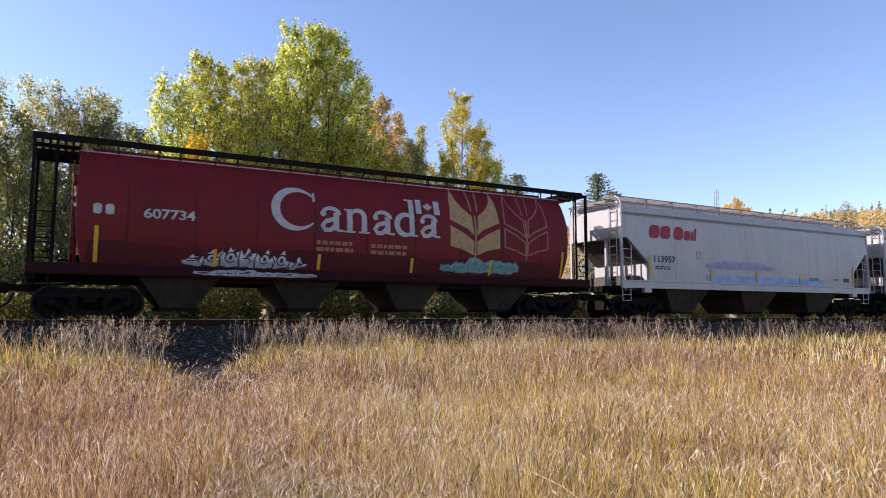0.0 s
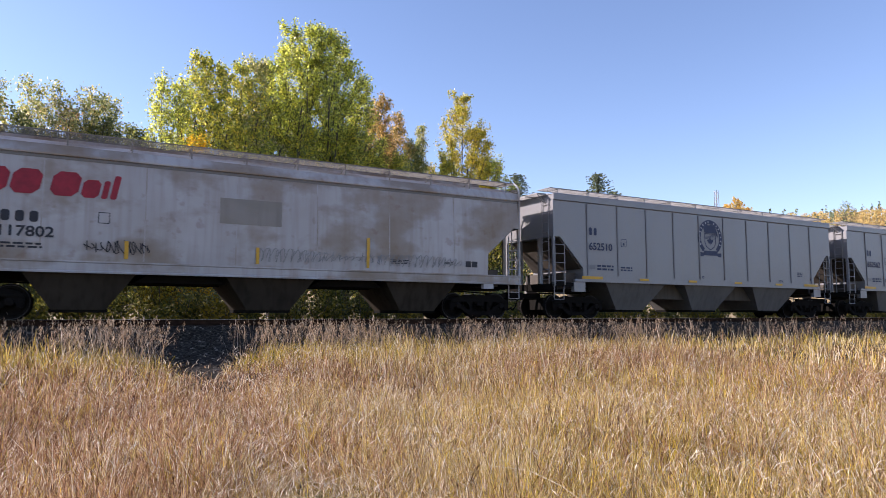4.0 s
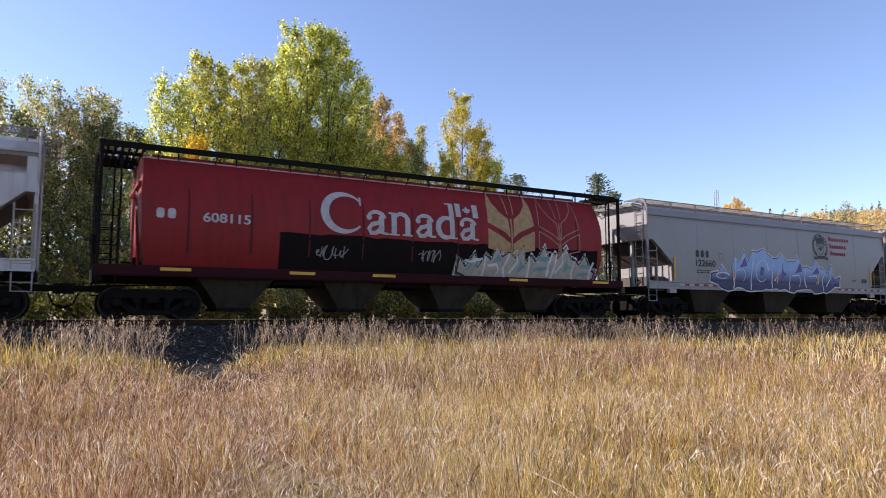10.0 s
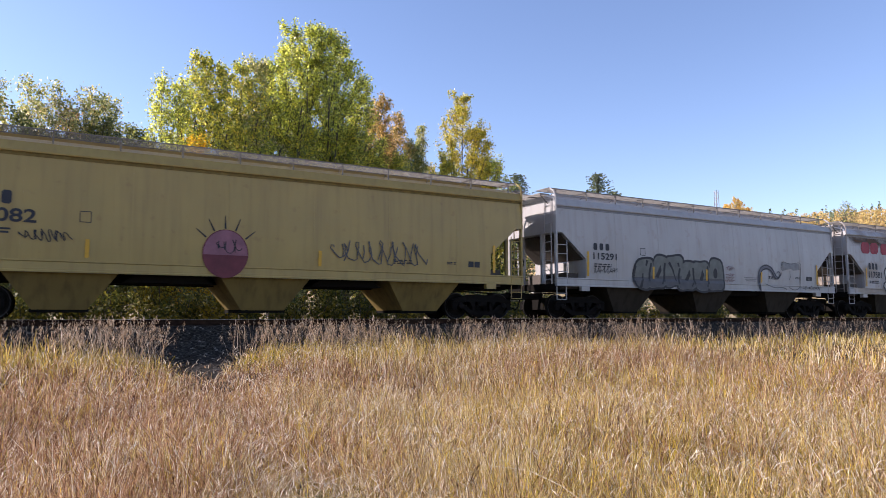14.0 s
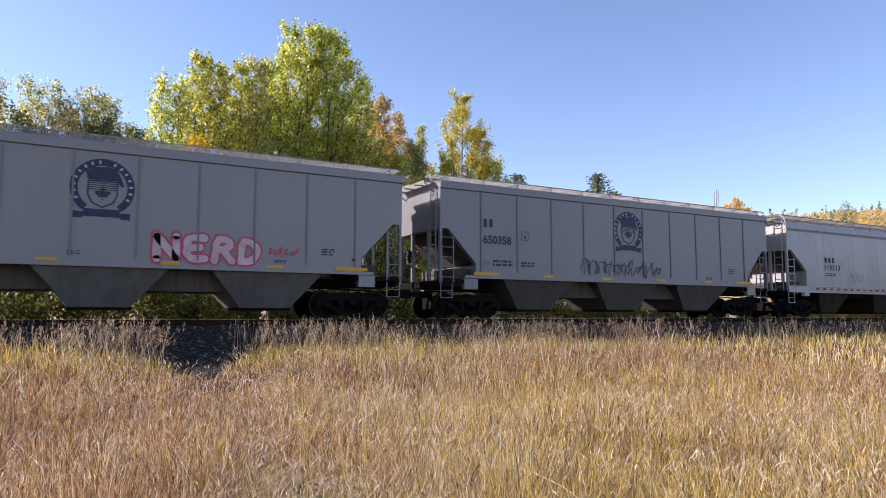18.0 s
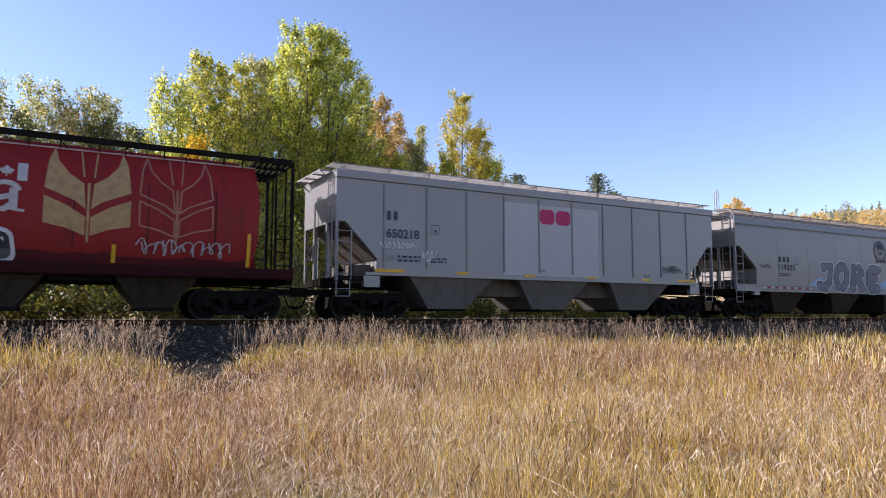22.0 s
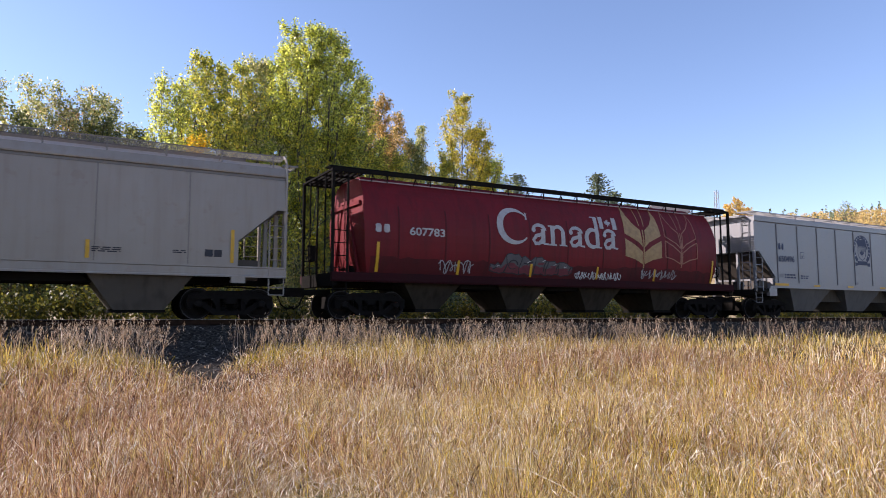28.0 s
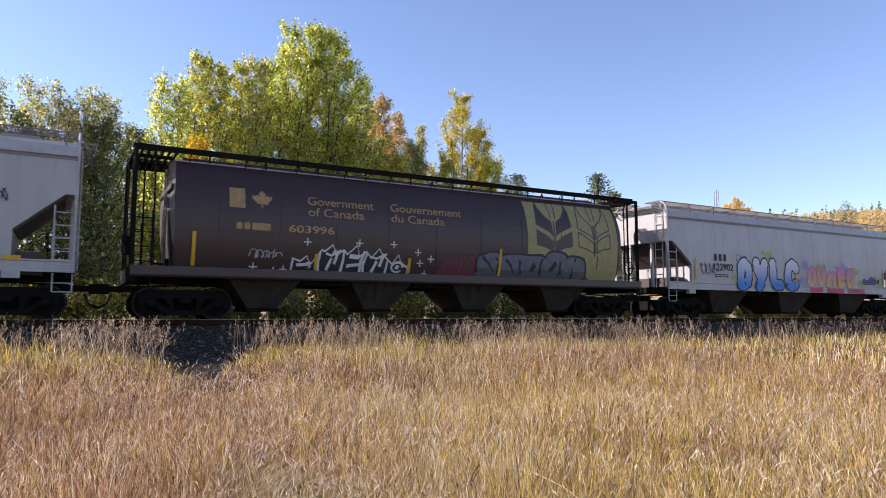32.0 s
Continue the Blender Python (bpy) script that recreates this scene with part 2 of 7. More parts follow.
def make_ballast():
    """Crushed-stone bed: a flat top, shoulders, and a gravel skirt towards the field."""
    prof = [(-10.6, -1.4), (-10.2, -1.03), (-9.0, -0.90), (-8.0, -0.83), (-4.6, -0.74), (-2.1, -0.24), (-1.5, -0.19), (1.5, -0.19), (2.1, -0.24), (4.2, -0.85), (4.6, -1.2)]
    xs = np.arange(-60, 140, 0.5)
    dy = []
    for (a, za), (b, zb) in zip(prof, prof[1:]):
        k = max(1, int(abs(b - a) / 0.35))
        dy += [(a + (b - a) * i / k, za + (zb - za) * i / k) for i in range(k)]
    dy.append(prof[-1])
    d = np.array(dy)
    X = np.repeat(xs[:, None], len(d), 1)
    rng = np.random.default_rng(3)
    V = np.stack([X, YC + d[None, :, 0] + 0 * X, d[None, :, 1] + rng.normal(0, 0.02, X.shape)], -1).reshape(-1, 3)
    w = len(d)
    i = (np.arange(len(xs) - 1)[:, None] * w + np.arange(w - 1)[None, :]).ravel()
    F = np.stack([i, i + w, i + w + 1, i + 1], 1)
    m, n, l, b = mat_new("crushed_stone", 0.95, 0.0, 0.08)
    vor = n.new("ShaderNodeTexVoronoi")
    vor.inputs["Scale"].default_value = 16
    tc = n.new("ShaderNodeTexCoord")
    l.new(tc.outputs["Object"], vor.inputs["Vector"])
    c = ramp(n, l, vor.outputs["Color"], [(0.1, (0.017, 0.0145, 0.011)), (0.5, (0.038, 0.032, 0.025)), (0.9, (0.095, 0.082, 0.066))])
    l.new(c, b.inputs["Base Color"])
    bump(n, l, b, vor.outputs["Distance"], 1.0, 0.05)
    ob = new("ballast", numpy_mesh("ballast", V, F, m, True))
    tagged(ob, "grey crushed-stone ballast bed under the track", "ballast", kind="structure")
    # loose stones on the near slope
    k = 22000
    x = rng.uniform(-3, 45, k)
    y = rng.uniform(-9.6, -1.4, k)
    z = np.interp(y, [p[0] for p in prof], [p[1] for p in prof])
    s = rng.uniform(0.018, 0.045, k)
    base = np.array([(1, 0, -.3), (-.6, .8, -.3), (-.5, -.8, -.3), (.2, .1, 1.0), (.8, .7, .4), (-.9, .1, .4)])
    jit = base[None] * rng.uniform(0.6, 1.3, (k, 6, 3))
    a = rng.uniform(0, 6.28, k)
    rx = jit[..., 0] * np.cos(a)[:, None] - jit[..., 1] * np.sin(a)[:, None]
    ry = jit[..., 0] * np.sin(a)[:, None] + jit[..., 1] * np.cos(a)[:, None]
    P = np.stack([x[:, None] + rx * s[:, None], YC + y[:, None] + ry * s[:, None], z[:, None] + jit[..., 2] * s[:, None] * 0.8], -1).reshape(-1, 3)
    tri = np.array([(0, 4, 3), (4, 1, 3), (1, 5, 3), (5, 2, 3), (2, 0, 3), (0, 1, 4), (1, 2, 5)])
    F = (np.arange(k)[:, None, None] * 6 + tri[None]).reshape(-1, 3)
    ms, n, l, b = mat_new("loose_stone", 0.95, 0.0, 0.1)
    g = n.new("ShaderNodeNewGeometry")
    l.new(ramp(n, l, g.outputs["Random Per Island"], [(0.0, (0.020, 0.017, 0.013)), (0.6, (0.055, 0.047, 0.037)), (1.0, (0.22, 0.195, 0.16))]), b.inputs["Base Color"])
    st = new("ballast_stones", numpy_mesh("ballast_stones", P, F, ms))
    tagged(st, "loose angular grey stones on the ballast slope", "gravel", kind="stuff")


make_ballast()


def make_track():
    rust = plain("rusty_rail_steel", (0.030, 0.017, 0.011), 0.9, 0.0, 0.25, 6.0, 0.05)
    shine = plain("worn_rail_head", (0.30, 0.29, 0.28), 0.3, 1.0, 0.1)
    for side, nm in ((-1, "rail"), (1, "rail")):
        y = YC + side * 0.755
        prof = [(-.07, -.17), (.07, -.17), (.07, -.158), (.012, -.14), (.012, -.045), (.036, -.035), (.036, -.004), (-.036, -.004), (-.036, -.035), (-.012, -.045), (-.012, -.14), (-.07, -.158)]
        rail = new(nm, mesh_of("rail", Geo().prism_x([(y + a, b) for a, b in prof], -460, 470), rust))
        tagged(rail, "rusty steel rail with a polished head", "rail", "rails of the track")
        part("rail_head", Geo().box(-460, 470, y - .03, y + .03, -.0035, 0.0), shine, rail, "polished running surface")
    tie_m = plain("creosoted_timber", (0.030, 0.022, 0.017), 0.9, 0, 0.4, 6.0, 0.05)
    me = mesh_of("tie", Geo().prism_x([(-1.28, -.36), (1.28, -.36), (1.28, -.175), (1.25, -.165), (-1.25, -.165), (-1.28, -.175)], -.115, .115), tie_m)
    for i in range(150):
        tie = new("tie", me)
        tie.matrix_basis = pose(-12 + i * 0.54, YC + 0.03 * math.sin(i * 7.1), 0.002 * (i % 3), 0, 0, 0.8 * math.sin(i * 3.7))
        tagged(tie, "dark weathered timber railway tie in ballast", "railway tie", "ties of the track")


make_track()


# ---- grass ----
def blades(name, label, x, y, h, wid, lean, seed, material, category="grass", heads=0.0, base_z=None, fine=True, per=5):
    """Many curved, tapering blades, each an island of its own; some carry a seed head."""
    rng = np.random.default_rng(seed)
    k = len(x)
    a = rng.uniform(0, 2 * np.pi, k)
    dx, dy = np.cos(a), np.sin(a)
    bend = lean * rng.uniform(0.2, 1.3, k)
    wind = 0.08
    z0 = ground_z(x, y) - 0.02 if base_z is None else base_z
    ox, oy = dx * bend + wind * 0.6 * lean, dy * bend
    fa = rng.uniform(0, np.pi, k)
    wx, wy = np.cos(fa) * wid / 2, np.sin(fa) * wid / 2
    rows = []
    knots = ((0.0, 0.8), (0.45, 1.0), (0.8, 0.7), (1.0, 0.12)) if fine else ((0.0, 0.8), (0.6, 1.0), (1.0, 0.15))
    for t, w in knots:
        cx, cy, cz = x + ox * t ** 2 * h, y + oy * t ** 2 * h, z0 + h * t * (1 - 0.25 * t * np.minimum(bend, 1))
        rows += [np.stack([cx - wx * w, cy - wy * w, cz], -1), np.stack([cx + wx * w, cy + wy * w, cz], -1)]
    V = np.stack(rows, 1)
    nk = 2 * len(knots)
    q = np.array([(i, i + 1, i + 3, i + 2) for i in range(0, nk - 2, 2)])
    F = (np.arange(k)[:, None, None] * nk + q[None]).reshape(-1, 4)
    V = V.reshape(-1, 3)
    if heads:
        pick = np.where(rng.random(k) < heads)[0]
        m = len(pick)
        tip = V.reshape(k, nk, 3)[pick, nk - 1]
        off = rng.normal(0, 1, (m, per, 3)) * np.array([0.012, 0.012, 0.045])
        off[..., 2] -= 0.03
        c = tip[:, None] + off * (1 + 0.5 * rng.random((m, 1, 1)))
        u = rng.normal(0, 1, (m, per, 3))
        u /= np.linalg.norm(u, axis=-1, keepdims=True)
        v = np.array([0, 0, 1.0]) + rng.normal(0, 0.5, (m, per, 3))
        s1, s2 = 0.0012 + wid[pick, None, None] * 0.45, 0.013 + wid[pick, None, None] * 1.6
        Q = np.stack([c - u * s1, c - v * s2, c + u * s1, c + v * s2], 2).reshape(-1, 3)
        F2 = np.arange(m * per * 4).reshape(-1, 4) + len(V)
        V, F = np.concatenate([V, Q]), np.concatenate([F, F2])
    ob = new(name, numpy_mesh(name, V, F, material))
    return tagged(ob, label, category, kind="stuff")


def in_view(x, y, margin=4.0):
    """The stretch of field that lies before the viewer."""
    a = np.degrees(np.arctan2(y, x))
    return (a > 27 - margin) & (a < 94 + margin) & (y < 14.3)


def make_grass():
    rng = np.random.default_rng(11)
    # near-white ramp ends stand for glints on blades and seed heads
    straw = foliage("dry_grass", [(0.0, (0.04, 0.024, 0.008)), (0.25, (0.20, 0.122, 0.042)), (0.50, (0.60, 0.42, 0.17)), (0.68, (0.86, 0.68, 0.36)), (0.80, (0.62, 0.45, 0.12)), (0.84, (0.80, 0.56, 0.08)), (0.87, (0.95, 0.85, 0.66)), (1.0, (0.95, 0.92, 0.80))], 0.6, 0.35, 0.06)
    green = foliage("yellowing_grass", [(0.0, (0.11, 0.11, 0.015)), (0.35, (0.34, 0.27, 0.03)), (0.65, (0.72, 0.50, 0.05)), (0.85, (0.88, 0.61, 0.08)), (1.0, (0.95, 0.85, 0.55))], 0.6, 0.4, 0.06)
    red = foliage("reddish_grass", [(0.0, (0.05, 0.020, 0.008)), (0.35, (0.22, 0.10, 0.045)), (0.65, (0.50, 0.28, 0.145)), (0.86, (0.66, 0.41, 0.23)), (0.93, (0.95, 0.80, 0.62)), (1.0, (0.95, 0.90, 0.78))], 0.6, 0.35, 0.06)

    def scatter(n, r0, r1, power=1.0):
        r = r0 + (r1 - r0) * rng.random(n) ** power
        a = np.radians(rng.uniform(23, 98, n))
        x, y = r * np.cos(a), r * np.sin(a)
        keep = in_view(x, y)
        # a worn gap in the edge of the grass
        gap = (np.abs(x - 2.33 - 0.10 * (y - 13)) < 0.88 * np.clip((y - 11.5) / 2.5, 0, 1) ** 0.8) & (y > 11.5)
        ok = keep & ~gap
        return x[ok], y[ok]

    bands = ((62000, 2.2, 5.5, 0.0034, 0.60, True), (82000, 5.2, 10.0, 0.0052, 0.60, False), (80000, 9.5, 18, 0.0080, 0.56, False), (58000, 16, 36, 0.0140, 0.50, False))
    for i, (n, r0, r1, w, h, fine) in enumerate(bands):
        x, y = scatter(n, r0, r1)
        ang = np.degrees(np.arctan2(y, x))
        edge = smooth_step((y - 11.6) / 1.6)
        left = smooth_step((ang - 60 + 5 * np.sin(x * 1.3 + y * 0.8)) / 24) * (1 - edge)
        drift = 0.5 + 0.5 * np.sin(x * 0.55 + 1.3 * np.sin(y * 0.4)) * np.sin(y * 0.7 + x * 0.2)
        pink = np.exp(-((np.hypot(x, y) - 15) / 5.0) ** 2) * smooth_step((64 - ang) / 14) * (1 - edge)
        p_red = np.clip(0.23 + 0.62 * left + 0.40 * pink + 0.25 * (drift - 0.5) - 0.12 * edge, 0.04, 0.88)
        p_green = np.clip(0.12 + (0.22 + 0.26 * smooth_step((ang - 60) / 14)) * edge + 0.16 * (0.5 - drift) - 0.06 * left + 0.19 * smooth_step((62 - ang) / 12) * (y < 10), 0.03, 0.7)
        u = rng.random(len(x))
        p_red = np.clip(p_red + 0.30 * np.array([noise.noise((a * 1.1, b * 0.8, 21.0)) for a, b in zip(x, y)]), 0.02, 0.9)
        r, s = u < p_red, (u >= p_red) & (u < p_red + p_green)
        mid = ~(s | r)
        hh = h * rng.uniform(0.35, 1.2, len(x)) * (1 + 0.12 * np.sin(x * 1.7) * np.sin(y * 1.3))
        tuft = np.array([noise.noise((a * 2.6, b * 1.7, 3.0)) + 0.6 * noise.noise((a * 6.5, b * 4.5, 9.0)) for a, b in zip(x, y)])
        hh *= 1 + 0.38 * tuft
        trod = np.exp(-((x - 1.2 - 0.088 * y) / (0.16 + 0.012 * y)) ** 2) * (y < 10.5)
        hh *= 1 - 0.62 * trod
        hh *= np.where(y > 10.5, 0.45 + 0.55 * smooth_step((np.abs(x - 2.4) - 0.4) / 1.7), 1.0)
        ww = w * rng.uniform(0.6, 1.5, len(x))
        for sel, nm, lab, mt, hd in ((mid, "dry_grass", "tall straw-coloured dry grass in the field", straw, 0.24), (s, "yellow_grass", "yellowing green blades among the dry grass", green, 0.04), (r, "red_grass", "reddish-brown dry grass with seed heads", red, 0.30)):
            if sel.any():
                blades(nm, lab, x[sel], y[sel], hh[sel], ww[sel], np.where(np.arange(int(sel.sum())) % 3 == 0, 1.15, 0.36), 100 + 10 * i, mt, heads=hd, fine=fine, per=3 if i < 2 else 2)
    # tall seeding stems at the edge of the ballast
    x = np.where(rng.random(8200) < 0.45, rng.uniform(-2, 14, 8200), rng.uniform(-2, 46, 8200))
    y = rng.uniform(13.0, 15.2, 8200)
    dens = 0.10 + 0.34 * (np.sin(x * 1.9) * np.sin(x * 0.57 + 1) > 0.05) + 0.30 * np.exp(-((x - 4.4) / 1.0) ** 2) + 0.14 * np.exp(-(x / 0.8) ** 2)
    ok = (rng.random(8200) < dens) & ~((x > 1.75) & (x < 3.1))
    x, y = x[ok], y[ok]
    plume = foliage("seeding_grass", [(0.0, (0.20, 0.125, 0.07)), (0.5, (0.42, 0.29, 0.18)), (0.85, (0.62, 0.50, 0.36)), (1.0, (0.88, 0.79, 0.66))], 0.6, 0.5, 0.15)
    blades("seeding_grass", "tall pale seeding grass along the ballast edge", x, y, rng.uniform(0.6, 1.02, len(x)), np.full(len(x), 0.0075), 0.42, 77, plume, heads=0.95, per=12)

    # the rest of the field, coarser
    x, y = rng.uniform(-45, 75, 18000), rng.uniform(-40, 14.3, 18000)
    out = ~in_view(x, y, 3.0) & (np.hypot(x, y) > 1.6)
    x, y = x[out], y[out]
    k = len(x)
    blades("dry_grass", "tall straw-coloured dry grass of the wider field", x, y, rng.uniform(0.3, 0.65, k), np.full(k, 0.03), 0.8, 400, straw, fine=False)
    # rough verge beyond the track
    x, y = rng.uniform(-8, 62, 9000), rng.uniform(25.9, 28.6, 9000)
    verge = foliage("verge_grass", [(0.0, (0.05, 0.05, 0.012)), (0.6, (0.20, 0.16, 0.05)), (0.9, (0.45, 0.36, 0.16)), (1.0, (0.85, 0.78, 0.6))], 0.6, 0.4, 0.3)
    blades("verge_grass", "tall mixed grass along the far side of the track", x, y, rng.uniform(0.45, 1.0, 9000), np.full(9000, 0.02), 0.5, 410, verge, heads=0.2, fine=False, per=3, base_z=np.full(9000, -0.97))
    # curled pale dry leaves hanging on the stems, whitened for light they catch
    cream = foliage("lit_pale_leaf", [(0.0, (0.42, 0.29, 0.15)), (0.3, (0.30, 0.19, 0.10)), (0.55, (0.74, 0.58, 0.38)), (1.0, (0.98, 0.92, 0.80))], 0.5, 0.45, 0.05)
    for i, (n, r0, r1, w) in enumerate(((20000, 2.4, 5.5, 0.0052), (26000, 5.2, 10, 0.0074), (20000, 9.5, 17, 0.0100))):
        x, y = scatter(n, r0, r1)
        clump = np.sin(x * 2.3 + np.sin(y * 1.7)) * np.sin(y * 2.1 + x) + rng.normal(0, 0.35, len(x)) > -0.15
        x, y = x[clump & (y < 12.6)], y[clump & (y < 12.6)]
        k = len(x)
        base = ground_z(x, y) + rng.uniform(0.12, 0.54, k)
        blades("curled_leaf", "curled pale leaves on the dry stems", x, y, rng.uniform(0.04, 0.11, k), w * rng.uniform(0.6, 1.3, k), 1.9, 300 + i, cream, base_z=base, fine=True)
    # upright yellow clumps
    gold = foliage("golden_blades", [(0.0, (0.36, 0.24, 0.03)), (0.5, (0.78, 0.55, 0.06)), (1.0, (0.95, 0.78, 0.22))], 0.5, 0.45, 0.1)
    cx, cy = scatter(150, 3.0, 11)
    for_each = 26
    x = np.repeat(cx, for_each) + rng.normal(0, 0.06, len(cx) * for_each)
    y = np.repeat(cy, for_each) + rng.normal(0, 0.06, len(cx) * for_each)
    k = len(x)
    blades("golden_clump", "upright golden blades in small clumps", x, y, rng.uniform(0.3, 0.60, k), 0.004 + 0.0006 * np.hypot(x, y), 0.35, 320, gold)

    # a low olive patch in the trodden strip
    n = 5000
    a, d = rng.uniform(0, 6.28, n), np.abs(rng.normal(0, 0.5, n))
    x, y = 1.62 + d * np.cos(a) * 0.7, 4.2 + d * np.sin(a) * 1.4
    olive = foliage("low_olive_grass", [(0.0, (0.07, 0.085, 0.025)), (0.5, (0.24, 0.25, 0.085)), (1.0, (0.62, 0.57, 0.33))], 0.6, 0.3, 0.1)
    blades("low_grass", "short olive grass in the trodden strip", x, y, rng.uniform(0.25, 0.5, n), np.full(n, 0.005), 0.9, 78, olive)


make_grass()


def make_weed():
    """A dead weed with curled dark leaves among the grass."""
    rng = np.random.default_rng(8)
    x, y = 2.45, 4.0
    root = new("dead_weed")
    root.matrix_basis = pose(x, y, float(ground_z(x, y)))
    dark = plain("withered_brown", (0.12, 0.065, 0.032), 0.9)
    part("stem", Geo().path([(0, 0, 0), (0.03, 0, 0.3), (0.0, 0.02, 0.56)], 0.0035, 5), dark, root)
    for i in range(9):
        z = 0.24 + 0.035 * i
        a = 2.4 * i
        tip = (0.12 * math.cos(a), 0.12 * math.sin(a), z + 0.06)
        tw = part("twig", Geo().bar((0.02, 0, z), tip, 0.0018, 4), dark, root)
        for c in np.array(tip) + rng.normal(0, 0.022, (4, 3)):
            u, v = rng.normal(0, 0.011, 3), rng.normal(0, 0.008, 3)
            part("withered_leaf", Geo().add([c - u, c - v, c + u * 1.2, c + v], [(0, 1, 2, 3)]), dark, tw)
    tagged(root, "dead brown weed with curled leaves in dry grass", "weed")
    straw = plain("bleached_straw", (0.75, 0.66, 0.48), 0.6)
    s = new("bent_straw", mesh_of("bent_straw", Geo().path([(2.75, 4.2, float(ground_z(2.75, 4.2)) + 0.58), (2.95, 4.0, -0.97), (3.05, 3.75, -1.04), (3.1, 3.5, -1.14), (3.1, 3.4, float(ground_z(3.1, 3.4)))], 0.0035, 5), straw))
    tagged(s, "long bleached straw bent over the grass", "straw")


make_weed()


# ---- trees and far land ----
BARK = plain("grey_poplar_bark", (0.085, 0.075, 0.062), 0.9, 0, 0.4, 5)
# Palest stops of the poplar ramps are sun glints put into leaf colour.
LEAF_GREEN = foliage("green_poplar_leaves", [(0.0, (0.035, 0.052, 0.014)), (0.30, (0.165, 0.19, 0.045)), (0.62, (0.375, 0.39, 0.062)), (0.88, (0.58, 0.52, 0.08)), (0.94, (0.76, 0.74, 0.42)), (1.0, (0.90, 0.90, 0.72))], 0.30, 0.60, 0.18, 2.35, 0.8)
LEAF_TURN = foliage("turning_poplar_leaves", [(0.0, (0.05, 0.065, 0.018)), (0.30, (0.19, 0.22, 0.042)), (0.62, (0.42, 0.42, 0.065)), (0.86, (0.72, 0.57, 0.06)), (0.91, (0.80, 0.72, 0.36)), (1.0, (0.90, 0.87, 0.66))], 0.32, 0.54, 0.22, 1.8, 0.7)
LEAF_GOLD = foliage("golden_poplar_leaves", [(0.0, (0.16, 0.12, 0.015)), (0.4, (0.46, 0.31, 0.02)), (0.8, (0.72, 0.44, 0.02)), (1.0, (0.72, 0.36, 0.05))], 0.4, 0.55, 0.4, 1.5)
LEAF_YELLOW = foliage("yellow_poplar_leaves", [(0.0, (0.05, 0.06, 0.015)), (0.30, (0.20, 0.20, 0.03)), (0.6, (0.52, 0.44, 0.045)), (0.88, (0.72, 0.52, 0.06)), (1.0, (0.86, 0.80, 0.55))], 0.4, 0.5, 0.35, 1.7, 0.5)
LEAF_DARK = foliage("dull_poplar_leaves", [(0.0, (0.06, 0.075, 0.03)), (0.32, (0.19, 0.215, 0.07)), (0.60, (0.36, 0.36, 0.12)), (0.80, (0.52, 0.42, 0.16)), (0.86, (0.78, 0.72, 0.58)), (1.0, (0.94, 0.91, 0.84))], 0.35, 0.52, 0.30, 1.8, 0.6)
LEAF_DEEP = foliage("deep_green_poplar_leaves", [(0.0, (0.03, 0.045, 0.016)), (0.5, (0.12, 0.145, 0.04)), (0.85, (0.32, 0.31, 0.08)), (1.0, (0.80, 0.77, 0.60))], 0.35, 0.48, 0.3, 1.6, 0.6)
BUSH_GREEN = foliage("shaded_willow_leaves", [(0.0, (0.025, 0.035, 0.01)), (0.5, (0.09, 0.10, 0.02)), (0.85, (0.30, 0.25, 0.03)), (1.0, (0.5, 0.40, 0.06))], 0.5, 0.4, 0.35, 1.0)
BUSH_GOLD = foliage("yellow_willow_leaves", [(0.0, (0.04, 0.045, 0.012)), (0.45, (0.16, 0.14, 0.02)), (0.8, (0.42, 0.32, 0.03)), (1.0, (0.6, 0.45, 0.08))], 0.5, 0.4, 0.35, 1.1)
LEAF_RUST = foliage("orange_poplar_leaves", [(0.0, (0.06, 0.07, 0.03)), (0.35, (0.22, 0.18, 0.06)), (0.7, (0.55, 0.36, 0.11)), (1.0, (0.85, 0.66, 0.45))], 0.4, 0.5, 0.45, 1.8, 0.4)
NEEDLES = foliage("spruce_needles", [(0.0, (0.07, 0.10, 0.06)), (1.0, (0.24, 0.27, 0.15))], 0.6, 0.1, 0.3)


def leaf_quads(centres, size, rng):
    k = len(centres)
    u = rng.normal(0, 1, (k, 3))
    u /= np.linalg.norm(u, axis=1, keepdims=True)
    v = np.cross(u, rng.normal(0, 1, (k, 3)))
    v /= np.linalg.norm(v, axis=1, keepdims=True)
    s = (size * rng.uniform(0.6, 1.3, k))[:, None]
    V = np.stack([centres - u * s, centres - v * s * 0.7, centres + u * s, centres + v * s * 0.7], 1).reshape(-1, 3)
    return V, np.arange(4 * k).reshape(-1, 4)


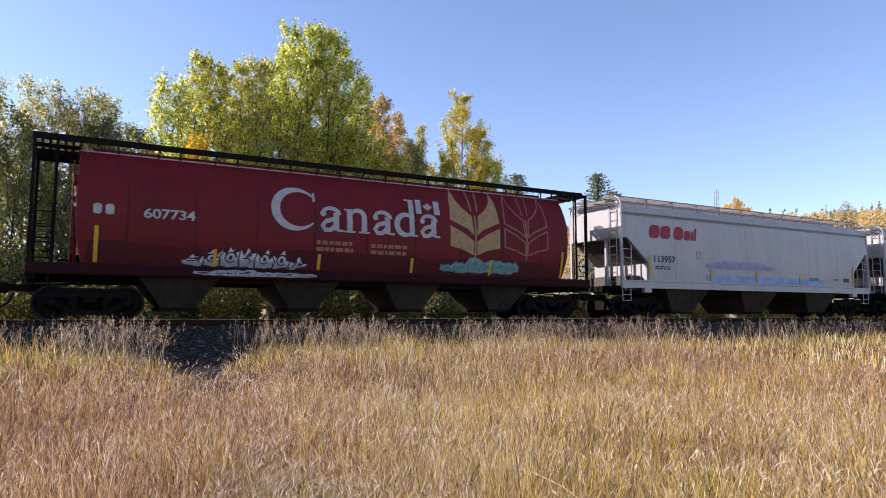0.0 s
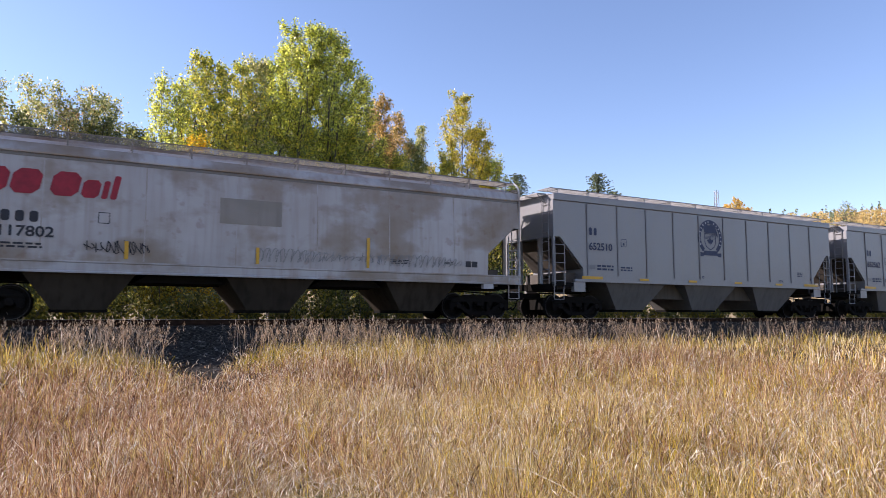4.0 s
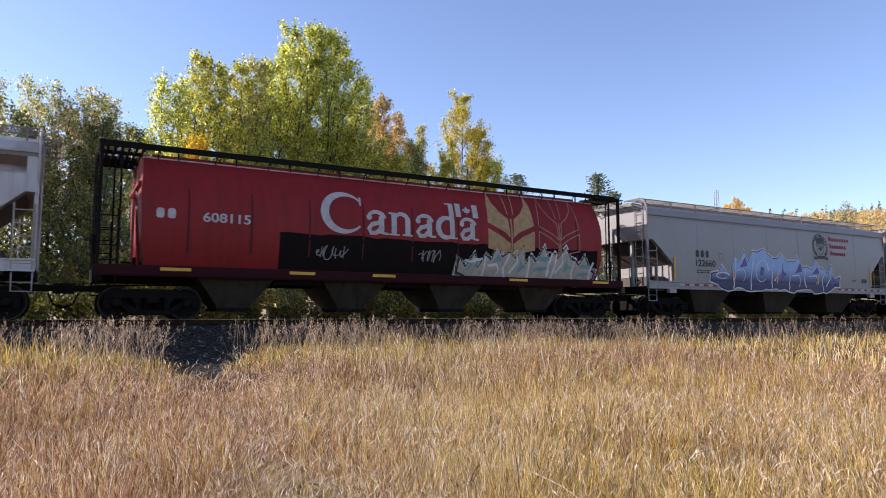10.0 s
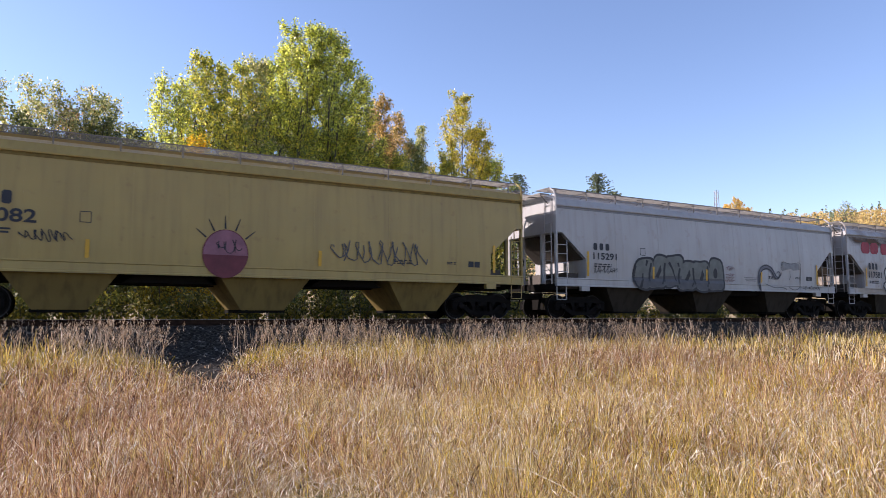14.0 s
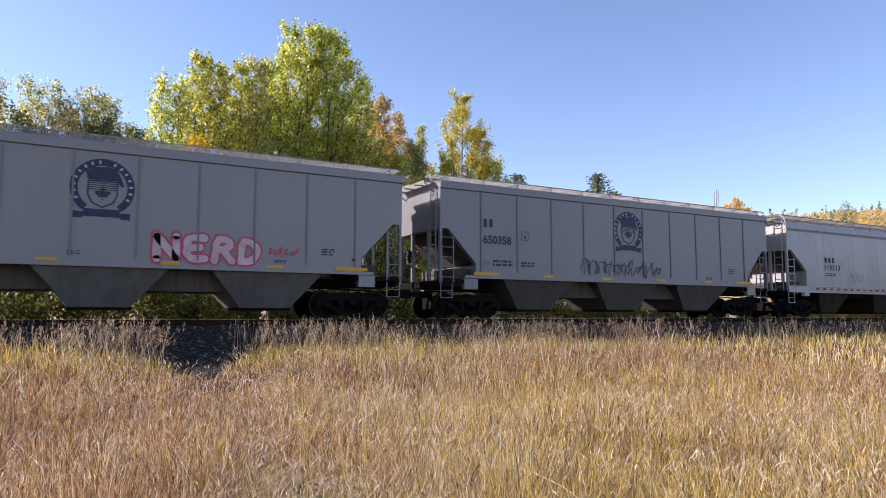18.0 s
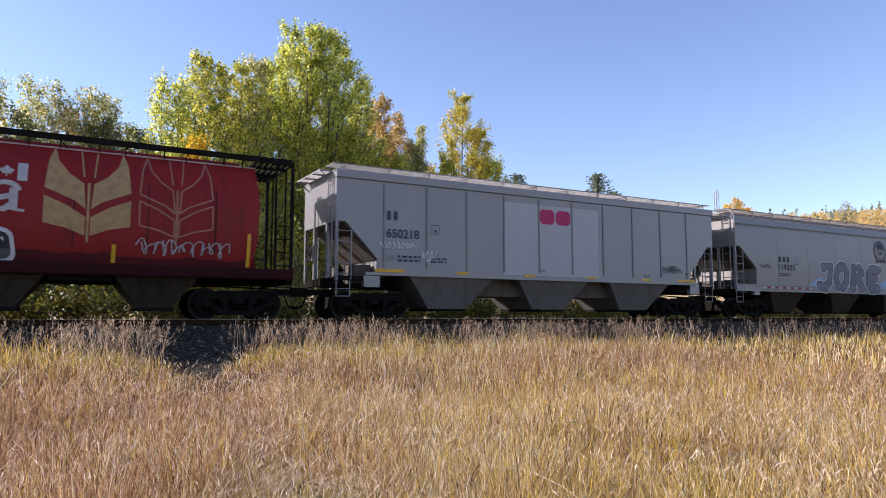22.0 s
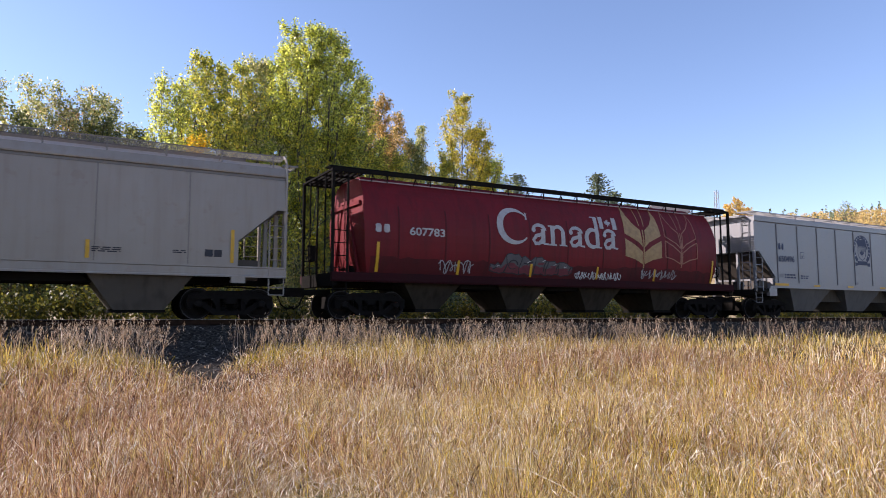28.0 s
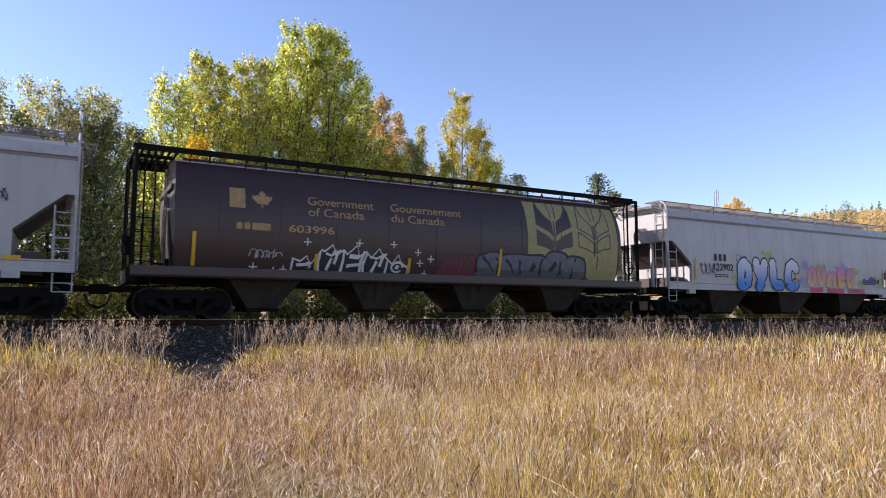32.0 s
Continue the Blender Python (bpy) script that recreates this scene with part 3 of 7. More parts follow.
def poplar(x, y, top, radius, seed, leaves, label, count=9000, low=0.10, size=0.090, full=1.3):
    """A poplar: a trunk, rising limbs, twigs, and leaves gathered round the twigs so that spires and gaps show."""
    rng = np.random.default_rng(seed)
    z0 = float(ground_z(x, y))
    H = top - z0
    root = new("poplar_tree")
    root.matrix_basis = pose(x, y, z0)
    trunk = Geo()
    pts = [Vector((0.15 * math.sin(3.1 * t + seed), 0.15 * math.cos(2.3 * t + seed), H * t * 0.88)) for t in np.linspace(0, 1, 9)]
    for i, (a, b) in enumerate(zip(pts, pts[1:])):
        trunk.bar(a, b, max(0.012, 0.011 * H * (1 - i / 7.2)), 7)
    part("trunk", trunk, BARK, root)
    centres, limb_geo = [], Geo()
    n_limb = int(20 + H * 2.0)
    for i in range(n_limb):
        t = low + (0.97 - low) * (i + rng.random()) / n_limb
        p0 = np.array(pts[0].lerp(pts[-1], t))
        p0[2] = H * 0.955 * t
        ang = 2.4 * i + rng.normal(0, 0.4)
        reach = radius * (1.0 - 0.90 * max(0, (t - 0.25) / 0.75) ** full) * rng.uniform(0.6, 1.1)
        rise = reach * rng.uniform(0.85, 1.8) * (0.6 if t < 0.3 else 1)
        rise = min(rise, H * 1.0 - p0[2])
        p2 = p0 + np.array([math.cos(ang) * reach, math.sin(ang) * reach, rise])
        p1 = (p0 + p2) / 2 + np.array([math.cos(ang) * reach * 0.18, math.sin(ang) * reach * 0.18, -rise * 0.12])
        limb_geo.path([p0, p1, p2], max(0.012, 0.0045 * H * (1 - t)), 5)
        n_twig = int(6 + reach * 3.2)
        for j in range(n_twig):
            s = 0.25 + 0.75 * (j + rng.random()) / n_twig
            b = p0 * (1 - s) ** 2 + 2 * p1 * s * (1 - s) + p2 * s * s
            d = rng.normal(0, 1, 3) * 0.75 + np.array([math.cos(ang) * 0.55, math.sin(ang) * 0.55, 0.45])
            d *= rng.uniform(0.35, 1.0) * (0.35 + 0.16 * reach) / np.linalg.norm(d) * 1.35
            limb_geo.bar(b, b + d, 0.005, 3)
            centres.append((b, b + d))
    part("branchwork", limb_geo, BARK, root)
    A = np.array([c[0] for c in centres])
    B = np.array([c[1] for c in centres])
    count = int(count * 0.9)
    pick = rng.integers(0, len(A), count)
    s = rng.random((count, 1)) ** 0.7
    C = A[pick] * (1 - s) + B[pick] * s + rng.normal(0, 1, (count, 3)) * np.array([0.125, 0.125, 0.15])
    V, F = leaf_quads(C, size, rng)
    cr = new("crown", numpy_mesh("crown", V, F, leaves))
    cr.parent = root
    return tagged(root, label, "tree", "trees behind the track")


def make_trees():
    g, tn, au, dk = LEAF_GREEN, LEAF_TURN, LEAF_GOLD, LEAF_DARK
    rows = [
        (-2.8, 35, 10.5, 1.3, dk, "slender dull green poplar at the wood's edge"),
        (-1.5, 36, 10.9, 1.4, dk, "thin poplar with sparse grey-green leaves"),
        (-0.5, 35, 10.5, 1.5, dk, "thin poplar with pale dull leaves"),
        (0.9, 35, 10.7, 1.4, dk, "thin upright poplar with dull green leaves"),
        (1.6, 36, 10.7, 1.2, dk, "very slender grey-green poplar"),
        (0.2, 36.5, 9.8, 1.7, LEAF_RUST, "low poplar with orange-brown leaves among others"),
        # low front trees: darker leaf colours stand for the wood's shade
        (-3.4, 34.5, 9.4, 1.6, dk, "low dull green poplar behind the track"),
        (-1.7, 33.6, 8.3, 1.8, LEAF_DEEP, "low dark poplar behind the track"),
        (1.2, 34.5, 8.9, 1.7, LEAF_DEEP, "low dark green poplar behind the track"),
        (2.9, 38, 9.9, 1.4, LEAF_DEEP, "young green poplar at the wood's edge"),
        (3.7, 38.5, 9.4, 1.5, dk, "small grey-green poplar at the wood's edge"),
        (4.2, 37, 12.8, 0.9, g, "slender green poplar with a leaning spire"),
        (5.1, 37, 12.6, 1.3, g, "slender green poplar beside a taller one"),
        (5.6, 34.4, 8.7, 1.0, au, "small golden poplar before taller trees"),
        (4.6, 35.5, 8.2, 1.4, g, "low green poplar before taller trees"),
        (6.1, 38, 14.6, 1.8, tn, "tall poplar with yellow-green autumn leaves"),
        (7.2, 38.4, 14.1, 2.1, tn, "yellow-green poplar with a ragged top"),
        (8.6, 39, 14.8, 2.0, tn, "yellow-green poplar in the wood's edge"),
        (9.7, 39.5, 15.6, 1.7, dk, "dull poplar with a few orange leaves"),
        (10.7, 40, 15.9, 1.8, g, "green poplar beside the tallest ones"),
        (9.3, 37.6, 9.4, 1.9, g, "low green poplar with pale glints painted into its leaves"),
        (11.9, 41, 18.7, 2.3, g, "tall green poplar with upright limbs"),
        (13.4, 41.5, 19.2, 2.5, g, "tall broad poplar with green leaves"),
        (14.6, 41, 19.1, 2.5, g, "tall green poplar with a wide crown"),
        (15.9, 41.6, 18.7, 2.2, g, "tall green poplar at the crown's edge"),
        (17.3, 42, 16.6, 1.9, g, "dark green poplar beside taller ones"),
        (12.6, 39.3, 11.4, 2.4, tn, "low yellow-green poplar before the tallest ones"),
        (15.8, 39.8, 11.8, 2.6, tn, "low yellow-green poplar before taller trees"),
        (19.2, 43, 16.0, 1.6, LEAF_RUST, "poplar with orange and pale autumn leaves"),
        (21.0, 44, 15.1, 1.5, LEAF_RUST, "pale orange poplar thinning out at the top"),
        (19.4, 40.5, 10.4, 2.4, tn, "low golden-green poplar before taller trees"),
        (22.5, 44.5, 13.2, 1.7, LEAF_DEEP, "dark green poplar at the wood's end"),
        (24.0, 46, 15.1, 1.2, dk, "slender grey-green poplar at the wood's end"),
        (25.6, 45, 12.4, 1.8, tn, "small yellow-green poplar beside a golden one"),
        (27.7, 46, 18.3, 2.3, LEAF_YELLOW, "yellow-green poplar with thin upright limbs"),
        (29.4, 46.2, 15.9, 2.2, LEAF_YELLOW, "yellow poplar leaning beside a taller one"),
        (31.0, 46.5, 13.2, 2.0, g, "green poplar at the end of the row"),
    ]
    for i, (x, y, top, r, m, lab) in enumerate(rows):
        thin = .85 if m in (dk, LEAF_RUST) else .8 if top > 14 else 1.0
        poplar(x, y, top + .6, r * 1.3, 40 + i, m, lab, int(690 * thin * r * (top + 1)), size=0.062 if y < 38 else 0.074, full=1.5 if top > 17 else 1.2)


make_trees()


def bush(x, y, h, r, seed, leaves, label, count=1500):
    rng = np.random.default_rng(seed)
    z0 = float(ground_z(x, y))
    root = new("willow_bush")
    root.matrix_basis = pose(x, y, z0)
    stems, C = Geo(), []
    for i in range(9):
        a = 2.4 * i + rng.random()
        rr = r * rng.uniform(0.3, 1.0)
        tip = np.array([math.cos(a) * rr, math.sin(a) * rr, h * rng.uniform(0.65, 1.0)])
        mid = tip * np.array([0.4, 0.4, 0.55])
        stems.path([(0, 0, 0), mid, tip], 0.014, 4)
        s = rng.random((count // 9, 1))
        C.append(np.where(s < 0.4, mid * s / 0.4, mid + (tip - mid) * (s - 0.4) / 0.6) + rng.normal(0, 1, (count // 9, 3)) * 0.2 * np.array([1.2, 1.2, 1]))
    part("branchwork", stems, BARK, root)
    C = np.concatenate(C)
    C[:, 2] = np.abs(C[:, 2]) + 0.03
    V, F = leaf_quads(C, 0.075, rng)
    cr = new("crown", numpy_mesh("crown", V, F, leaves))
    cr.parent = root
    return tagged(root, label, "bush", "bushes behind the track")


def make_bushes():
    rng = np.random.default_rng(5)
    k = 0
    for row, (y0, step, h0) in enumerate(((29.0, 1.35, 1.9), (32.5, 2.0, 3.4), (35.0, 2.3, 5.8))):
        x = -8.0
        while x < (66 if row < 2 else 25):
            # back rows take darker leaves in place of shade inside the wood
            m = ((BUSH_GREEN, BUSH_GREEN, BUSH_GOLD, BUSH_GREEN) if row == 0 else (LEAF_DEEP, BUSH_GREEN, LEAF_DARK, BUSH_GOLD))[int(rng.integers(0, 4))]
            hh = h0 * rng.uniform(0.75, 1.2) * (1.0 if x < 26 or row == 0 else 0.6)
            bush(x, y0 + rng.normal(0, 0.7), hh, hh * (0.55 if row < 2 else 0.34), 300 + k, m, "leafy willow bush with yellowing leaves", (1300, 1300, 2200)[row])
            x += step * rng.uniform(0.8, 1.2)
            k += 1


make_bushes()


def spruce(x, y, top, radius, seed, label):
    rng = np.random.default_rng(seed)
    z0 = float(ground_z(x, y))
    H = top - z0
    root = new("spruce_tree")
    root.matrix_basis = pose(x, y, z0)
    part("trunk", Geo().bar((0, 0, 0), (0, 0, H * 0.97), 0.16, 7), BARK, root)
    C = []
    whorls = int(H * 3.0)
    for i in range(whorls):
        t = 0.06 + 0.93 * i / whorls
        for j in range(8):
            rr = radius * (1 - t) ** 0.5 * rng.uniform(0.55, 1.2) + 0.12
            a = 0.785 * j + 2.1 * i + rng.normal(0, 0.25)
            k = int(8 + 6 * rr)
            s = rng.random((k, 1))
            base = np.array([0, 0, H * t])
            tip = np.array([math.cos(a) * rr, math.sin(a) * rr, H * t + rr * rng.uniform(0.05, 0.35)])
            C.append(base * (1 - s) + tip * s + rng.normal(0, 1, (k, 3)) * np.array([0.10, 0.10, 0.05]) * (1.3 - s))
    V, F = leaf_quads(np.concatenate(C), 0.155 if H > 18.5 else 0.11, rng)
    cr = new("crown", numpy_mesh("crown", V, F, NEEDLES))
    cr.parent = root
    return tagged(root, label, "tree", "spruces behind the track")


spruce(20.2, 47.2, 16.4, 2.4, 505, "dark spruce half hidden behind orange poplars")
spruce(21.9, 47.6, 14.6, 2.2, 506, "small dark spruce behind the wood's edge")
spruce(57.6, 80, 21.0, 5.6, 501, "dark green spruce with a pointed top")
spruce(73.2, 80, 22.7, 6.2, 502, "dark green spruce standing alone")
spruce(77.6, 81, 20.4, 4.8, 503, "small dark green spruce")
spruce(81.5, 82, 18.9, 4.2, 504, "short dark green spruce")


def make_hillside():
    """Autumn woods on the far slope, too many to count."""
    rng = np.random.default_rng(21)

    def wood(name, label, n, mat, spread, hsize, conical, seed, lo, hi):
        r = np.random.default_rng(seed)
        a = np.radians(r.uniform(24, 62, n))
        d = r.uniform(lo, hi, n)
        x, y = d * np.cos(a), d * np.sin(a)
        keep = ground_z(x, y) > 12
        x, y = x[keep], y[keep]
        k, per = len(x), 26
        hgt = hsize * r.uniform(0.6, 1.25, k)
        t = r.random((k, per))
        w = (1 - t) * 0.34 if conical else 0.30 * np.sqrt(np.clip(1 - (2 * t - 1.05) ** 2, 0.05, 1))
        ang = r.uniform(0, 6.28, (k, per))
        rr = w * hgt[:, None] * np.sqrt(r.random((k, per)))
        C = np.stack([x[:, None] + rr * np.cos(ang), y[:, None] + rr * np.sin(ang), ground_z(x, y)[:, None] + hgt[:, None] * (0.06 + 0.94 * t)], -1).reshape(-1, 3)
        V, F = leaf_quads(C, 0.082 * hsize, r)
        tagged(new(name, numpy_mesh(name, V, F, mat)), label, "woods", kind="stuff")

    # muted colours carry the haze over the far hillside
    amber = foliage("far_autumn_leaves", [(0.0, (0.30, 0.21, 0.11)), (0.35, (0.52, 0.37, 0.16)), (0.7, (0.70, 0.51, 0.17)), (1.0, (0.30, 0.28, 0.14))], 0.7, 0.3, 0.55)
    wood("aspen_woods", "golden aspen woods on the far hillside", 6500, amber, 0, 5.0, False, 31, 170, 620)
    wood("spruce_woods", "dark spruces scattered over the far hillside", 500, NEEDLES, 0, 7.0, True, 32, 300, 640)
    # gold paled in the colour itself for sun and haze
    far_gold = foliage("hazed_gold_aspen_leaves", [(0.0, (0.36, 0.26, 0.08)), (0.5, (0.66, 0.48, 0.12)), (1.0, (0.82, 0.66, 0.30))], 0.5, 0.5, 0.2, 1.5)
    for i, (px, py, top) in enumerate(((199, 150, 41.0), (203, 151, 39.5), (208, 152, 38.0), (214, 156, 36.5), (195, 150, 38.5))):
        poplar(px, py, top, 4.6, 610 + i, far_gold, "bright yellow aspen on the slope", 5200, 0.15, 0.22)


make_hillside()
poplar(246.5, 140, 42.0, 4.0, 640, LEAF_DARK, "bare grey aspen with very few leaves on the slope", 260, 0.2, 0.25)
poplar(251.0, 141, 40.5, 3.5, 641, LEAF_DARK, "bare twiggy aspen on the slope", 200, 0.2, 0.25)


def make_mast():
    """A lattice mast on the hill, and two slim poles."""
    steel = plain("grey_galvanised_steel", (0.30, 0.31, 0.33), 0.5, 0.6)
    z0 = float(ground_z(316, 250))
    root = new("radio_mast")
    root.matrix_basis = pose(316, 250, z0)
    H = 69.5 - z0
    for sx, sy in ((-1, -1), (1, -1), (1, 1), (-1, 1)):
        part("mast_leg", Geo().bar((sx * 1.1, sy * 1.1, 0), (sx * 0.7, sy * 0.7, H), 0.16, 5), steel, root, key=None)
    for i in range(8):
        a, b = H * i / 8, H * (i + 1) / 8
        w = 1.1 - 0.05 * i
        part("brace", Geo().path([(-w, -w, a), (w, -w, b), (w, w, a), (-w, w, b), (-w, -w, a)], 0.10, 4), steel, root)
    tagged(root, "grey steel lattice mast on the hill", "mast")
    wood = plain("grey_pole_wood", (0.16, 0.13, 0.11), 0.9)
    for x, y, top in ((372, 250, 58.5), (352, 246, 58)):
        z = float(ground_z(x, y))
        p = new("utility_pole")
        p.matrix_basis = pose(x, y, z)
        part("pole", Geo().bar((0, 0, -1), (0, 0, top - z), 0.2, 6), wood, p)
        part("crossarm", Geo().box(-1.6, 1.6, -.15, .15, top - z - 1.4, top - z - 1.1), wood, p)
        tagged(p, "wooden utility pole on the hillside", "pole", "poles on the hill")


make_mast()


def make_house():
    x, y = 200, 180
    z = 32.2
    root = new("house")
    root.matrix_basis = pose(x, y, z, 0, 0, -28)
    wall_m = plain("weathered_siding", (0.24, 0.21, 0.19), 0.85)
    roof_m = plain("brown_grey_shingle", (0.16, 0.14, 0.13), 0.9)
    part("wall", Geo().box(-6, 6, -4, 4, -6, 6.2), wall_m, root)
    part("roof", Geo().prism_x([(-5, 6.0), (0, 9.6), (5, 6.0), (5, 5.8), (0, 9.3), (-5, 5.8)], -6.8, 6.8), roof_m, root)
    part("chimney", Geo().box(-4.0, -3.3, -.5, .5, 7.5, 9.9), roof_m, root)
    for k in (-3, 0, 3):
        part("window", Geo().box(k - .7, k + .7, -4.06, -4.0, 3, 4.6), plain("dark_pane", (0.05, 0.06, 0.07), 0.2), root, key=None)
    tagged(root, "house with a brown shingle roof on the hill", "house")


make_house()


# ---- the train ----
HALF = 1.58                             # half the width of a car


def w_flat(z):
    return HALF


def w_curved(z):
    return 1.60 - 0.10 * ((z - 2.5) / 1.8) ** 2 if z < 4.3 else 1.50 - 0.55 * (z - 4.3)


def w_low(z):
    """The curved side with its sill, for paint that runs over both."""
    return 1.604 if z < 1.56 else w_curved(z)


def w_tank(z):
    return 1.60 * math.sqrt(max(0.05, 1 - ((z - 2.85) / (2.25 if z > 2.85 else 2.7)) ** 2))


def wrap(width, levels):
    """Cuts a prism at the given heights and bends its sides to the width there."""
    def shape(bm):
        for z in levels:
            bmesh.ops.bisect_plane(bm, geom=bm.verts[:] + bm.edges[:] + bm.faces[:], plane_co=(0, 0, z), plane_no=(0, 0, 1))
        for v in bm.verts:
            v.co.y = math.copysign(width(v.co.z), v.co.y)
    return shape


# ---- lettering and painted shapes: flat pieces laid on a car's near side ----
class Decal:
    """Polygons in (x, z) on a car's side, triangulated, cut and bent to it."""

    def __init__(self):
        self.bm = bmesh.new()

    def poly(self, pts):
        vs = [self.bm.verts.new((p[0], 0, p[1])) for p in pts]
        self.bm.faces.new(vs)
        return self

    def rect(self, x0, x1, z0, z1):
        return self.poly([(x0, z0), (x1, z0), (x1, z1), (x0, z1)])

    def ring(self, x, z, r0, r1, a0=0, a1=360, n=40, sx=1.0):
        for i in range(n):
            a, b = (radians(a0 + (a1 - a0) * k / n) for k in (i, i + 1))
            self.poly([(x + sx * r0 * math.cos(a), z + r0 * math.sin(a)), (x + sx * r1 * math.cos(a), z + r1 * math.sin(a)), (x + sx * r1 * math.cos(b), z + r1 * math.sin(b)), (x + sx * r0 * math.cos(b), z + r0 * math.sin(b))])
        return self

    def disc(self, x, z, r, n=28, sx=1.0):
        return self.poly([(x + sx * r * math.cos(2 * math.pi * i / n), z + r * math.sin(2 * math.pi * i / n)) for i in range(n)])

    def stroke(self, pts, w0, w1=None):
        """A line of changing width through pts."""
        w1 = w0 if w1 is None else w1
        n = len(pts)
        left, right = [], []
        for i, p in enumerate(pts):
            a, b = pts[max(0, i - 1)], pts[min(n - 1, i + 1)]
            d = Vector((b[0] - a[0], b[1] - a[1])).normalized()
            w = (w0 + (w1 - w0) * i / (n - 1)) / 2
            left.append((p[0] - d.y * w, p[1] + d.x * w))
            right.append((p[0] + d.y * w, p[1] - d.x * w))
        for i in range(n - 1):
            self.poly([left[i], right[i], right[i + 1], left[i + 1]])
        return self

    def brush(self, pts, widths):
        """A line whose width is given point by point."""
        n = len(pts)
        side = []
        for i, p in enumerate(pts):
            a, b = pts[max(0, i - 1)], pts[min(n - 1, i + 1)]
            d = Vector((b[0] - a[0], b[1] - a[1])).normalized()
            w = widths[i] / 2
            side.append(((p[0] - d.y * w, p[1] + d.x * w), (p[0] + d.y * w, p[1] - d.x * w)))
        for p, q in zip(side, side[1:]):
            self.poly([p[0], p[1], q[1], q[0]])
        return self

    def text(self, word, x0, x1, z0, z1, shear=0.0, bold=0.0, narrow=False):
        cu = bpy.data.curves.new("lettering", "FONT")
        cu.body, cu.shear, cu.offset = word, shear, bold
        cu.resolution_u = 4
        ob = bpy.data.objects.new("lettering", cu)
        me = bpy.data.meshes.new_from_object(ob)
        co = np.array([v.co[:2] for v in me.vertices])
        lo, hi = co.min(0), co.max(0)
        k = len(self.bm.verts)
        vs = [self.bm.verts.new((x0 + (p[0] - lo[0]) / (hi[0] - lo[0]) * (x1 - x0), 0, z0 + (p[1] - lo[1]) / (hi[1] - lo[1]) * (z1 - z0))) for p in co]
        for f in me.polygons:
            try:
                self.bm.faces.new([vs[i] for i in f.vertices])
            except ValueError:
                pass
        bpy.data.objects.remove(ob)
        bpy.data.meshes.remove(me)
        bpy.data.curves.remove(cu)
        return self

    def done(self, name, material, car, width, layer=1, label="", lift=0.0):
        bm = self.bm
        bmesh.ops.triangulate(bm, faces=[f for f in bm.faces if len(f.verts) > 4])
        if width is not w_flat:
            z = 0.3
            lo, hi = min(v.co.z for v in bm.verts), max(v.co.z for v in bm.verts)
            while z < 4.8:
                if lo < z < hi:
                    bmesh.ops.bisect_plane(bm, geom=bm.verts[:] + bm.edges[:] + bm.faces[:], plane_co=(0, 0, z), plane_no=(0, 0, 1))
                z += 0.12
        for v in bm.verts:
            v.co.y = -(width(v.co.z) + 0.006 + 0.004 * layer + lift)
        for f in bm.faces:
            f.normal_update()
            if f.normal.y > 0:
                f.normal_flip()
        me = bpy.data.meshes.new(name)
        bm.to_mesh(me)
        bm.free()
        me.materials.append(material)
        ob = new(name, me)
        ob.parent = car
        return tagged(ob, label)


def arc(x, z, r, a0, a1, n=8, sx=1.0):
    return [(x + sx * r * math.cos(radians(a0 + (a1 - a0) * i / n)), z + r * math.sin(radians(a0 + (a1 - a0) * i / n))) for i in range(n + 1)]


LEAF_HALF = [(0.0, 1.0), (0.13, 0.72), (0.30, 0.80), (0.24, 0.40), (0.45, 0.58), (0.52, 0.46), (0.80, 0.48), (0.70, 0.28), (0.80, 0.20), (0.42, -0.12), (0.48, -0.25), (0.04, -0.20), (0.05, -0.55)]


def maple(d, x, z, s):
    pts = [(x + s * a, z + s * b) for a, b in LEAF_HALF] + [(x - s * a, z + s * b) for a, b in LEAF_HALF[:0:-1]]
    return d.poly(pts)


def blocks(d, x0, x1, z0, z1, n, gap=0.28, round_end=True):
    """A row of plain rounded blocks in place of a word."""
    w = (x1 - x0) / (n + (n - 1) * gap)
    for i in range(n):
        a = x0 + i * w * (1 + gap)
        r = 0.22 * min(w, z1 - z0)
        d.poly([(a + r, z0), (a + w - r, z0), (a + w, z0 + r), (a + w, z1 - r), (a + w - r, z1), (a + r, z1), (a, z1 - r), (a, z0 + r)])
    return d


def small_print(d, x, z, rows, w, h, rng, gap=1.7):
    """Lines of print too small to read: short bars."""
    for r in range(rows):
        a = x
        while a < x + w:
            b = min(a + rng.uniform(0.08, 0.25), x + w)
            d.rect(a, b, z - r * h * gap, z - r * h * gap + h)
            a = b + 0.05
    return d


